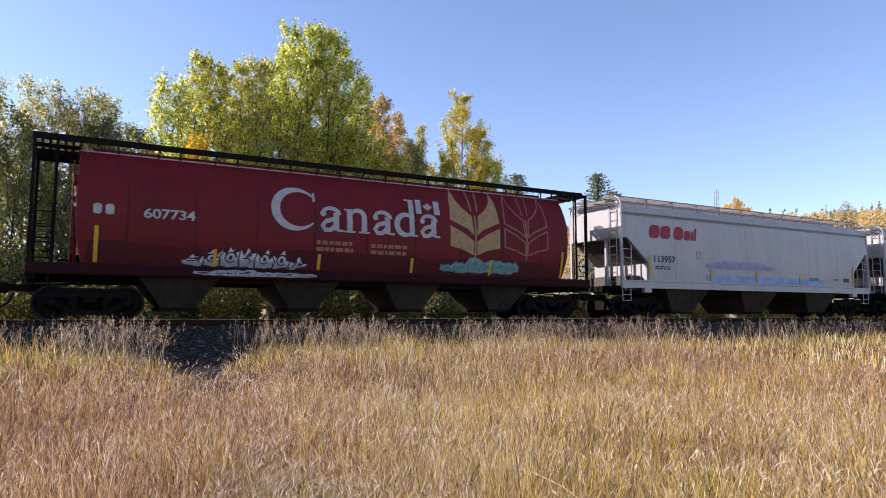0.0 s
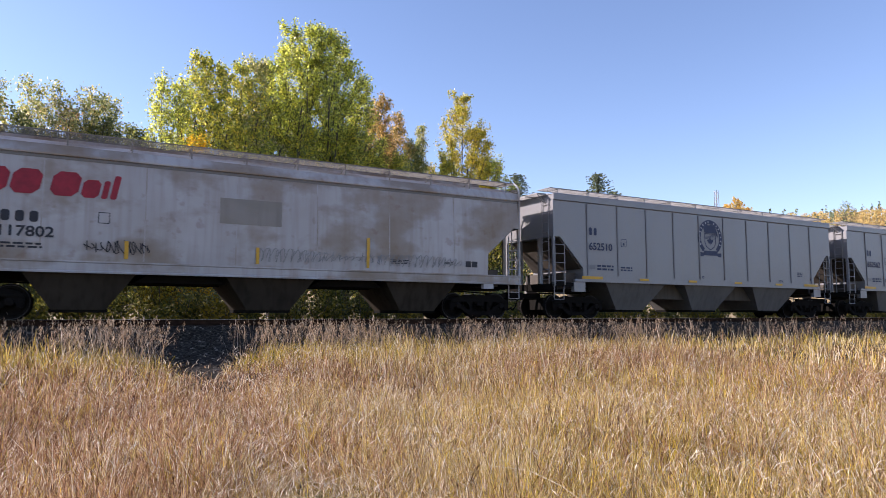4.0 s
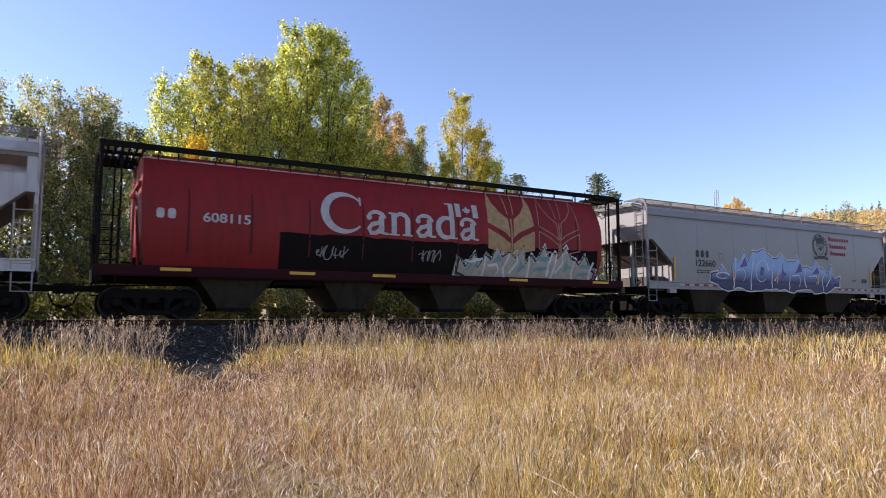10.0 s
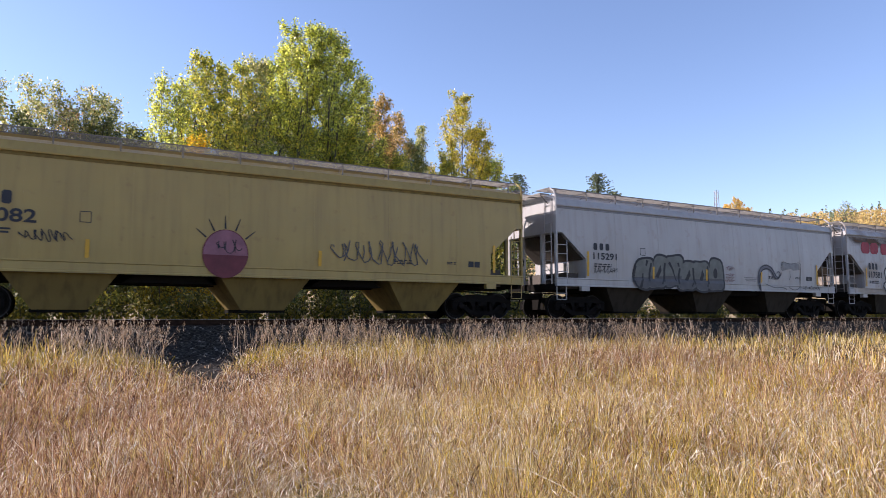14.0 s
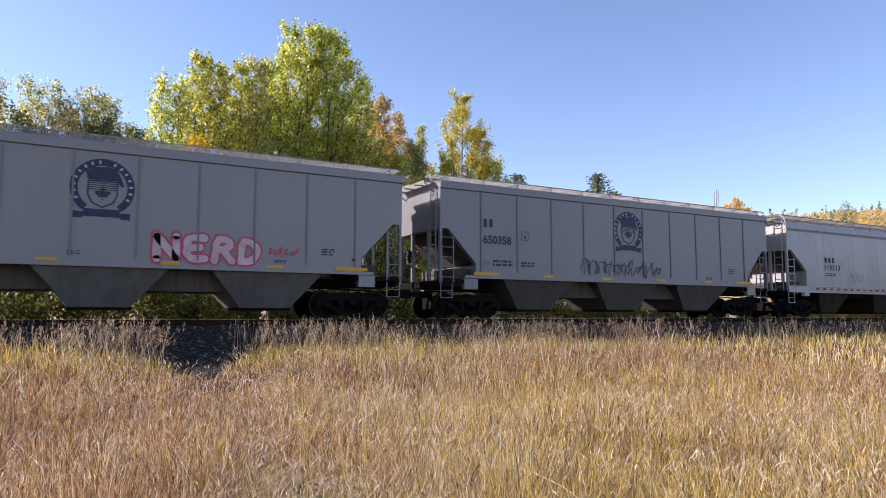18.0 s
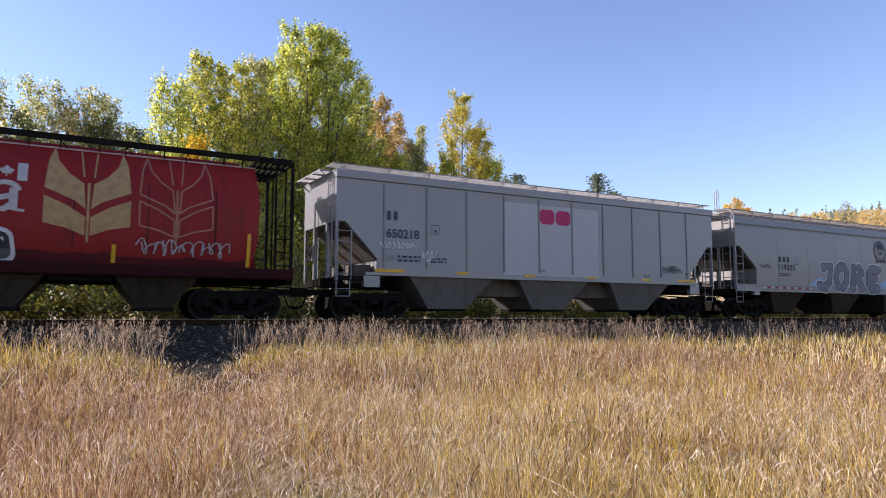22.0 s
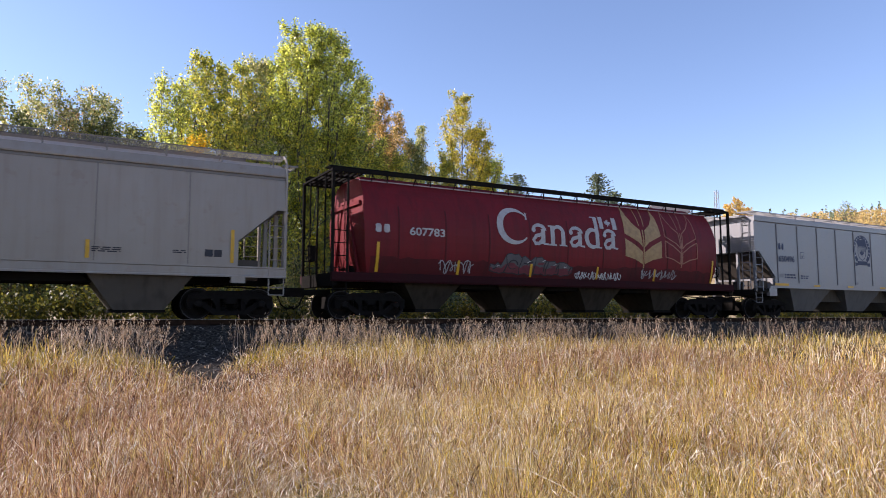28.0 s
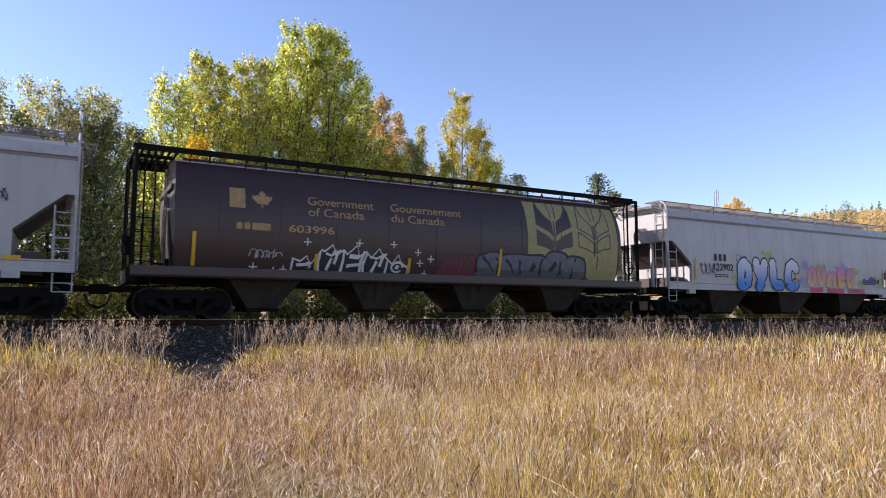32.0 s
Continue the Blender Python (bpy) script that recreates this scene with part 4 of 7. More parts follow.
def graffiti(car, x0, x1, z0, z1, n, fills, edge, width, seed, halo=None, label="", slant=0.12, fat=0.26, even=False, spike=0.0):
    """A spray-painted piece that spells nothing: one jagged mass in two tones, split by slanted lines, with inner panels."""
    rng = random.Random(seed)
    H, W = z1 - z0, (x1 - x0) / n
    e = fat * .14 * min(H, 1.1) + .008
    ks = n * 4
    xs, top, low, mid = [], [], [], []
    level = .75
    for i in range(ks + 1):
        u = i / ks
        if i % 4 == 0:
            level = rng.uniform(.70, 1.0) * (.55 + .45 * min(1, 4 * u, 4 * (1 - u)) ** .6) * (1.04 - .28 * u) if not even else rng.uniform(.88, 1.0)
        notch = rng.uniform(-.16, .10) if i % 2 else rng.uniform(-.04, .06)
        if spike:
            notch += spike * (1 if i % 4 == 2 else -1 if i % 2 else -.4)
        if even and i % 4 == 0:
            notch = rng.uniform(-.42, -.22)
        xs.append(x0 + (x1 - x0) * u + (rng.uniform(-.3, .3) * (x1 - x0) / ks if 0 < i < ks else 0))
        top.append(z0 + H * min(1, max(.3, level + notch)))
        low.append(z0 + H * max(0, rng.uniform(-.02, .10) + .15 * (max(0, .08 - u) + max(0, u - .92)) / .08))
        mid.append(low[-1] + (top[-1] - low[-1]) * rng.uniform(.38, .60))

    def lean(x, z):
        return (x + slant * (z - z0), z)

    def band(nm, m, lay, a, b, by=0.0, lab=""):
        d = Decal()
        for i in range(ks):
            xa = xs[i] - (by if i == 0 else 0)
            xb = xs[i + 1] + (by if i == ks - 1 else 0)
            d.poly([lean(xa, a[i] - by), lean(xb, a[i + 1] - by), lean(xb, b[i + 1] + by), lean(xa, b[i] + by)])
        bmesh.ops.remove_doubles(d.bm, verts=d.bm.verts, dist=.0005)
        d.done(nm, m, car, width, lay, lab)
    if halo:
        band("graffiti_halo", halo, 1, low, top, e * 2.2)
    band("graffiti_outline", edge, 2, low, top, e, label)
    under = fills[1 % len(fills)]
    band("graffiti_fill", under, 3, low, mid)
    band("graffiti_fill", fills[0], 4, mid, top)
    panel = fills[-1] if len(fills) > 1 else edge
    pane, ink, glint = Decal(), Decal(), Decal()
    for i in range(n):
        a = 4 * i
        xa, xb = xs[a] + .10 * W, xs[min(ks, a + 4)] - .10 * W
        la, tb = low[a + 1] + .08 * H, top[a + 2] - .12 * H
        if tb - la < .15 * H or xb - xa < .05:
            continue
        w, q, kind = xb - xa, tb - la, rng.randrange(5)

        def at(u, v, xa=xa, w=w, la=la, q=q):
            return lean(xa + u * w, la + v * q)
        if kind == 0:      # a leaning wedge and a hook under it
            pane.poly([at(.25, .55), at(.80, .62), at(.62, .95)])
            ink.stroke([at(.05, .45), at(.55, .50), at(.72, .30), at(.60, .05)], e * 1.5, e * .6)
        elif kind == 1:    # two slanted gaps
            pane.poly([at(.22, .10), at(.40, .06), at(.55, .60), at(.42, .66)])
            pane.poly([at(.62, .38), at(.78, .34), at(.88, .85), at(.72, .92)])
            ink.stroke([at(.12, .82), at(.45, .74), at(.98, .98)], e * 1.2)
        elif kind == 2:    # a curl
            ink.stroke([at(.5 + .36 * math.cos(k * .55), .48 + .34 * math.sin(k * .55)) for k in range(11)], e * 1.6, e * .7)
            pane.poly([at(.36, .36), at(.58, .32), at(.62, .58), at(.42, .62)])
        elif kind == 3:    # a stepped bar
            pane.poly([at(.15, .20), at(.85, .30), at(.80, .42), at(.15, .36)])
            pane.poly([at(.20, .62), at(.70, .58), at(.90, .78), at(.25, .80)])
            ink.stroke([at(.9, .05), at(.86, .50), at(1.0, .95)], e * 1.4)
        else:              # an arrow-like barb
            ink.stroke([at(.08, .12), at(.40, .55), at(.30, .95)], e * 1.5, e * .5)
            pane.poly([at(.50, .15), at(.92, .40), at(.66, .52), at(.60, .85)])
        if rng.random() < .7:
            u = rng.uniform(.1, .7)
            glint.stroke([at(u, .86), at(u + .12, .97), at(u + .26, 1.0)], e * .7, e * .2)
        if i:
            ink.stroke([lean(xs[a], low[a]), lean(xs[a] + rng.uniform(-.15, .15) * W, mid[a]), lean(xs[a] + rng.uniform(-.1, .1) * W, top[a])], e * 1.5, e * .9)
    if len(pane.bm.verts):
        pane.done("graffiti_panel", panel, car, width, 5)
    if len(ink.bm.verts):
        ink.done("graffiti_linework", edge if halo is None or len(fills) == 1 else halo, car, width, 6)
    if len(glint.bm.verts):
        glint.done("graffiti_highlight", SP["white"], car, width, 7)


def bubbles(car, x0, x1, z0, z1, n, fill, edge, width, seed, shade=None, halo=None, label="", fat=.06, square=.5):
    """A row of fat overlapping shapes that spell nothing: each has an outline, a fill, a lower shade and a slit."""
    rng = random.Random(seed)
    H, W = z1 - z0, (x1 - x0) / n
    forms = []
    for i in range(n):
        cx = x0 + W * (i + .5)
        hh = H * rng.uniform(.80, 1.0) / 2
        cz = z0 + hh + rng.uniform(0, .12) * H * .5
        ww = W * rng.uniform(.56, .64)
        tilt = rng.uniform(-.15, .25)
        bite = rng.uniform(0, 6.28)
        ring = []
        for k in range(26):
            a = 2 * math.pi * k / 26
            c, s_ = math.cos(a), math.sin(a)
            r = (abs(c) ** (2 / square) + abs(s_) ** (2 / square)) ** (-square / 2) if square < 1 else 1
            r *= 1 - .26 * max(0, math.cos(a - bite)) ** 8 + .05 * math.sin(3 * a + bite)
            ring.append((c * r, s_ * r))
        forms.append((cx, cz, ww, hh, tilt, ring))

    def lay(grow, cut=None):
        d = Decal()
        for cx, cz, ww, hh, tilt, ring in forms:
            d.poly([(cx + (ww + grow) * a + tilt * (hh + grow) * b, cz + (hh + grow) * b) for a, b in ring if cut is None or b < cut])
        return d
    if halo:
        lay(fat * 1.9).done("graffiti_halo", halo, car, width, 1)
    lay(fat).done("graffiti_outline", edge, car, width, 2, label)
    ink, pane = Decal(), Decal()
    lay(0).done("graffiti_fill", fill, car, width, 3)
    if shade:
        lay(-.01, -.12).done("graffiti_shade", shade, car, width, 4)
    for i, (cx, cz, ww, hh, tilt, ring) in enumerate(forms):
        def at(u, v, cx=cx, cz=cz, ww=ww, hh=hh, tilt=tilt):
            return (cx + u * ww + tilt * v * hh, cz + v * hh)
        kind = rng.randrange(4)
        if kind == 0:
            ink.poly([at(.28 * math.cos(k * .7), .10 + .34 * math.sin(k * .7)) for k in range(9)])
        elif kind == 1:
            ink.stroke([at(-.1, -.95), at(0, -.4), at(-.05, .05)], fat * 1.6, fat * .6)
            ink.stroke([at(.2, .95), at(.15, .55)], fat * 1.6, fat * .8)
        elif kind == 2:
            ink.poly([at(-.30, -.30), at(.05, -.38), at(.30, .10), at(.10, .48)])
            ink.stroke([at(.55, -.75), at(.70, -.35), at(.60, .05)], fat * .9, fat * .4)
        else:
            ink.stroke([at(-.55, .60), at(-.1, .15), at(.35, -.55)], fat * 1.5, fat * .5)
            ink.stroke([at(.45, .60), at(.58, .35)], fat * 1.2, fat * .8)
        ink.stroke([at(-.98, .55), at(-1.02, 0), at(-.92, -.6)], fat * 1.2)
    ink.done("graffiti_linework", edge, car, width, 5)


GLYPHS = {
    "S": [[(.92, .80), (.62, .98), (.22, .92), (.10, .70), (.32, .54), (.70, .46), (.90, .26), (.70, .04), (.30, .02), (.06, .16)]],
    "E": [[(.92, .94), (.30, .96), (.10, .72), (.14, .50), (.10, .26), (.30, .03), (.94, .06)], [(.14, .50), (.70, .54)]],
    "R": [[(.12, .0), (.14, .96), (.62, .94), (.86, .74), (.60, .50), (.18, .48)], [(.46, .48), (.94, .0)]],
    "V": [[(.04, 1.0), (.32, .05), (.50, .05), (.90, 1.0)]],
    "O": [[(.50, .98), (.14, .80), (.06, .45), (.24, .06), (.60, .02), (.90, .28), (.92, .66), (.72, .95), (.50, .98)]],
    "C": [[(.94, .78), (.66, .98), (.26, .90), (.06, .52), (.18, .12), (.52, .02), (.92, .14)]],
    "D": [[(.12, .03), (.14, .96), (.56, .94), (.90, .64), (.88, .30), (.54, .04), (.12, .03)]],
    "N": [[(.06, .0), (.08, 1.0)], [(.08, .96), (.90, .06)], [(.90, .0), (.94, 1.0)]],
    "J": [[(.30, .96), (.86, .98), (.82, .30), (.50, .02), (.06, .10)]],
    "Y": [[(.06, 1.0), (.20, .58), (.52, .46), (.86, .98)], [(.86, .98), (.66, .30), (.30, .0)]],
    "L": [[(.16, 1.0), (.22, .06), (.92, .06)]],
    "U": [[(.08, 1.0), (.12, .26), (.46, .03), (.84, .22), (.92, 1.0)]],
    "M": [[(.02, .0), (.14, .96), (.48, .40), (.84, .96), (.98, .0)]],
}


def rounded(pts, times=2):
    """Cuts the corners of a line so that it curves."""
    for _ in range(times):
        out = [pts[0]]
        for a, b in zip(pts, pts[1:]):
            out += [(.75 * a[0] + .25 * b[0], .75 * a[1] + .25 * b[1]), (.25 * a[0] + .75 * b[0], .25 * a[1] + .75 * b[1])]
        pts = out + [pts[-1]]
    return pts


def letters(car, word, x0, x1, z0, z1, fat, fill, edge, rim, width, seed, halo=None, slant=0.0, soft=2, glint=None, label="", fall=0.0):
    """Sprayed letters: each has a dark rim, a fat fill and a slim shine, and laps over the one before it."""
    rng = random.Random(seed)
    n = len(word)
    step = (x1 - x0) / n
    for i, ch in enumerate(word):
        hgt = (z1 - z0) * (1 - fall * i / max(1, n - 1)) * rng.uniform(.93, 1.0)
        lo = z0 + rng.uniform(0, .04) * (z1 - z0)
        left, wide = x0 + step * (i - .04), step * 1.06
        tilt = slant + rng.uniform(-.07, .07)

        def line(pts):
            out = []
            for a, b in pts:
                z = lo + fat / 2 + b * (hgt - fat)
                out.append((left + fat / 2 + a * (wide - fat) + tilt * (z - z0), z))
            return rounded(out, soft) if soft else out

        def lay(w):
            d = Decal()
            for g in GLYPHS[ch]:
                p = line(g)
                d.brush(p, [w * (1 + .12 * math.sin(1.7 * k + i)) if soft else w for k in range(len(p))])
                for q in (p[0], p[-1]):
                    d.disc(q[0], q[1], w / 2, 12)
                if not soft:
                    for q in p[1:-1]:
                        d.disc(q[0], q[1], w / 2, 12)
            return d
        up = .0016 * i
        if halo:
            lay(fat + rim * 4).done("letter_halo", halo, car, width, 1, lift=.0001 * i)
        lay(fat + rim * 2).done("letter_outline", edge, car, width, 2, label, lift=up)
        lay(fat).done("letter_fill", fill, car, width, 2, lift=up + .0008)
        if glint:
            p = line(GLYPHS[ch][0])
            k = max(3, len(p) // 3)
            d = Decal()
            d.stroke([(a - fat * .22, b + fat * .18) for a, b in p[1:k]], fat * .10, fat * .04)
            d.done("letter_shine", glint, car, width, 5, lift=up)


def faded(name, low, high, z0, z1):
    """Spray that fades from one colour to another up the side."""
    m, n, l, b = mat_new(name, 0.55)
    tc, sp, mr = n.new("ShaderNodeTexCoord"), n.new("ShaderNodeSeparateXYZ"), n.new("ShaderNodeMapRange")
    l.new(tc.outputs["Object"], sp.inputs[0])
    l.new(sp.outputs["Z"], mr.inputs["Value"])
    mr.inputs["From Min"].default_value, mr.inputs["From Max"].default_value = z0, z1
    l.new(mix(n, l, mr.outputs["Result"], low, high), b.inputs["Base Color"])
    return m


def catmull(pts, n=6):
    """A smooth line through points."""
    out = []
    for i in range(len(pts) - 1):
        a, b, c, d = (Vector(pts[max(0, min(len(pts) - 1, j))]) for j in (i - 1, i, i + 1, i + 2))
        for k in range(n):
            t = k / n
            out.append(tuple(.5 * (2 * b + (c - a) * t + (2 * a - 5 * b + 4 * c - d) * t * t + (3 * b - a - 3 * c + d) * t ** 3)))
    return out + [tuple(pts[-1])]


def stain_film(name, col, lo, hi, z0, z1, stretch, most=0.85):
    """A thin film of rust or soot, ragged along the side and soft at its upper and lower edge."""
    m, n, l, b = mat_new(name, 0.7, 0.0, 0.15)
    tc, sp, mr, mul = n.new("ShaderNodeTexCoord"), n.new("ShaderNodeSeparateXYZ"), n.new("ShaderNodeMapRange"), n.new("ShaderNodeMath")
    l.new(tc.outputs["Object"], sp.inputs[0])
    l.new(sp.outputs["Z"], mr.inputs["Value"])
    mr.inputs["From Min"].default_value, mr.inputs["From Max"].default_value = z0, z1
    mul.operation = "MULTIPLY"
    l.new(ramp(n, l, own_noise(n, l, 1.0, 5, stretch), [(lo, 0.0), (hi, most)]), mul.inputs[0])
    l.new(ramp(n, l, mr.outputs["Result"], [(0.0, 0.0), (0.45, 1.0), (0.75, 1.0), (1.0, 0.0)]), mul.inputs[1])
    b.inputs["Base Color"].default_value = (*col, 1)
    l.new(mul.outputs[0], b.inputs["Alpha"])
    return m


def scribble(car, x0, x1, z0, z1, m, width, seed, w=0.025, name="tag"):
    """A thin hand-drawn scrawl."""
    rng = random.Random(seed)
    d = Decal()
    Wd, Hh = x1 - x0, z1 - z0
    turns = max(3.0, Wd / max(.16, Hh * .55))
    p1, p2, k2 = rng.uniform(0, 6), rng.uniform(0, 6), rng.uniform(1.6, 2.6)
    pts = []
    n = int(turns * 9)
    for i in range(n + 1):
        a = 2 * math.pi * turns * i / n
        x = x0 + Wd * i / n + .32 * Wd / turns * math.sin(a + p1) + .1 * Wd / turns * math.sin(k2 * a)
        z = (z0 + z1) / 2 + Hh * (.34 * math.sin(a) + .2 * math.sin(a * .37 * k2 + p2))
        pts.append((x, z))
    d.stroke(pts, w)
    for i in range(int(turns)):
        a = x0 + Wd * (i + rng.random()) / turns
        b = a + rng.uniform(-.15, .25) * Hh
        d.stroke([(a, z0 + Hh * rng.uniform(0, .3)), ((a + b) / 2 + rng.uniform(-.08, .08) * Hh, (z0 + z1) / 2), (b, z1 - Hh * rng.uniform(0, .25))], w)
    d.done(name, m, car, width, 7)


def spray(name, col):
    return plain(name, col, 0.55, 0, 0.18, 4)


SP = {
    "white": spray("white_spray", (0.50, 0.50, 0.50)), "black": spray("black_spray", (0.015, 0.015, 0.02)), "silver": spray("silver_spray", (0.30, 0.30, 0.31)),
    "blue": spray("blue_spray", (0.04, 0.16, 0.45)), "sky": spray("sky_blue_spray", (0.20, 0.32, 0.50)), "violet": spray("violet_spray", (0.10, 0.065, 0.20)), "indigo": spray("indigo_spray", (0.018, 0.014, 0.06)),
    "cream_white": spray("cream_white_spray", (0.44, 0.42, 0.385)), "mint": spray("mint_spray", (0.13, 0.27, 0.26)), "cream": spray("cream_spray", (0.33, 0.30, 0.25)), "pink": spray("pink_spray", (0.50, 0.055, 0.10)), "blush": spray("pale_pink_spray", (0.52, 0.38, 0.40)),
    "yellow": spray("yellow_spray", (0.62, 0.50, 0.08)), "orange": spray("orange_spray", (0.60, 0.25, 0.06)), "lime": spray("lime_spray", (0.27, 0.36, 0.12)),
    "rust": spray("rust_spray", (0.35, 0.14, 0.10)), "gray": spray("grey_spray", (0.20, 0.20, 0.20)), "maroon": spray("maroon_spray", (0.12, 0.02, 0.03)),
    "slate": spray("slate_blue_spray", (0.10, 0.115, 0.14)), "moss": spray("grey_green_spray", (0.125, 0.13, 0.115)), "plum": spray("dull_plum_spray", (0.22, 0.09, 0.12)), "steel": spray("steel_grey_spray", (0.115, 0.115, 0.14)), "iron": spray("charcoal_spray", (0.07, 0.07, 0.075)), "lilac": spray("lilac_spray", (0.27, 0.25, 0.37)), "teal": spray("dull_teal_spray", (0.07, 0.16, 0.18)),
}


# ---- running gear ----
R_WHEEL = 0.457
WHEELSETS = []


def truck(car, xc):
    """A freight truck: side frames, bolster, springs, bearing caps, and two wheelsets that turn."""
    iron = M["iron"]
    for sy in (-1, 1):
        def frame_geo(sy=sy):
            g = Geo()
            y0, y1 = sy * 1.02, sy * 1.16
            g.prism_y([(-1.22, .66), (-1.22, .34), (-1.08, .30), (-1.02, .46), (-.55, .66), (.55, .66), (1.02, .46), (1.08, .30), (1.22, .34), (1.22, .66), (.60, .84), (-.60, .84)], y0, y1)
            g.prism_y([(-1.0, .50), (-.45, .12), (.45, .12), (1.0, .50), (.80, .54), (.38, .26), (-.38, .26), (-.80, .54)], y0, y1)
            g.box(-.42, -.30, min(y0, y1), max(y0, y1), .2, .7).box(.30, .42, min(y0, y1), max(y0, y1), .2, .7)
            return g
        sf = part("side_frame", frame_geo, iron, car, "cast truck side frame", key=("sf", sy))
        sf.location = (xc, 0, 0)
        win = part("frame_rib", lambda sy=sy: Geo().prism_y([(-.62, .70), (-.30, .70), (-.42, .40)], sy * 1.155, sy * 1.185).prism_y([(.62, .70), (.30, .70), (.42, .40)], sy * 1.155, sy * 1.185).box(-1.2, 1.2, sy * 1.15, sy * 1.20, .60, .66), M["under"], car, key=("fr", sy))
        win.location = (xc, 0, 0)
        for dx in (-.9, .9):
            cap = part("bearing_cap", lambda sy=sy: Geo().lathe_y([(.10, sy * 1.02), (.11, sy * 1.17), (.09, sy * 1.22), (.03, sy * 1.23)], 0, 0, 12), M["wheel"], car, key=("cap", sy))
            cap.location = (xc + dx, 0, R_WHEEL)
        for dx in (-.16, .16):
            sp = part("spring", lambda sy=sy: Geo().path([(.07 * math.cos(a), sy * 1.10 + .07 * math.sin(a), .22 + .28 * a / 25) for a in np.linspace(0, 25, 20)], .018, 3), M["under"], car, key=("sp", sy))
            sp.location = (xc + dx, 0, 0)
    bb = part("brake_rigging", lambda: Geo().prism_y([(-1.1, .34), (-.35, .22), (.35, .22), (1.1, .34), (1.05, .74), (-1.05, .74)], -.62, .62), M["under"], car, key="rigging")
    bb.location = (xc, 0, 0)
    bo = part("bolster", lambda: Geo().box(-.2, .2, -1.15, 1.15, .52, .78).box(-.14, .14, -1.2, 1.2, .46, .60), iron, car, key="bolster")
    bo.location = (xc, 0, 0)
    for dx in (-.9, .9):
        ws = part("wheelset", lambda: Geo().lathe_y([(.075, -1.05), (.075, -.68), (.09, -.66), (.08, 0), (.09, .66), (.075, .68), (.075, 1.05)], 0, 0, 12), M["wheel"], car, "steel axle with two wheels", key="axle")
        for sy in (-1, 1):
            part("wheel", lambda sy=sy: Geo().lathe_y([(.12, sy * .83), (.16, sy * .80), (.34, sy * .775), (.37, sy * .82), (.452, sy * .82), (.457, sy * .74), (.483, sy * .715), (.483, sy * .69), (.36, sy * .69), (.16, sy * .70)], 0, 0, 22), M["wheel"], ws, key=("wheel", sy), smooth=False)
            # Ring in a paler steel: the sunlit rim edge is put into its colour.
            part("wheel_rim", lambda sy=sy: Geo().lathe_y([(.435, sy * .815), (.435, sy * .824), (.452, sy * .824), (.452, sy * .815)], 0, 0, 22, False), M["tread"], ws, "rim paled for a sunlit edge", key=("rim", sy))
        ws.location = (xc + dx, 0, R_WHEEL)
        WHEELSETS.append((ws, car, xc + dx))


def coupler(car, xe, s):
    g = Geo().box(min(xe - s * .5, xe + s * .45), max(xe - s * .5, xe + s * .45), -.07, .07, .78, .95)
    g.prism_y([(xe + s * .40, .72), (xe + s * .74, .72), (xe + s * .80, .80), (xe + s * .80, .94), (xe + s * .72, 1.0), (xe + s * .40, 1.0)], -.16, .16)
    part("coupler", g, M["iron"], car, "dark cast coupler")
    part("air_hose", Geo().path([(xe + s * .3, .35, .75), (xe + s * .42, .33, .45), (xe + s * .62, .25, .32), (xe + s * .8, .15, .42)], .025, 6), M["iron"], car, "black rubber air hose")


def ladder(car, x0, x1, y, z0, z1, m, n, name="ladder", along="x"):
    g = Geo()
    if along == "x":
        g.bar((x0, y, z0), (x0, y, z1), .022, 6).bar((x1, y, z0), (x1, y, z1), .022, 6)
        for i in range(n):
            z = z0 + (z1 - z0) * (i + .5) / n
            g.bar((x0, y, z), (x1, y, z), .016, 5)
    else:
        g.bar((y, x0, z0), (y, x0, z1), .022, 6).bar((y, x1, z0), (y, x1, z1), .022, 6)
        for i in range(n):
            z = z0 + (z1 - z0) * (i + .5) / n
            g.bar((y, x0, z), (y, x1, z), .016, 5)
    part(name, g, m, car)


def running_board(car, x0, x1, y0, y1, z, m, name="running_board"):
    """Open steel grating on brackets along the roof."""
    g = Geo()
    for k in range(8):
        y = y0 + (y1 - y0) * k / 7
        g.box(x0, x1, y - .006, y + .006, z - (.035 if k in (0, 7) else .012), z)
    n = int((x1 - x0) / 0.065)
    for i in range(n + 1):
        x = x0 + (x1 - x0) * i / n
        g.box(x - .007, x + .007, min(y0, y1), max(y0, y1), z - .022, z - .006)
    part(name, g, m, car, "open steel grating")
    lo, hi = sorted((y0, y1))
    ye = y1 - math.copysign(.03, y1)
    for i in range(12):
        br = part("board_bracket", lambda: Geo().box(-.018, .018, ye - .02, ye + .02, z - .37, z - .03).box(-.015, .015, lo + .02, hi - .02, z - .055, z - .03).bar((0, ye, z - .05), (0, y0 + (y1 - y0) * .4, z - .28), .014, 4), m, car, key=("br", y0, z, m.name))
        br.location.x = x0 + .4 + (x1 - x0 - .8) * i / 11


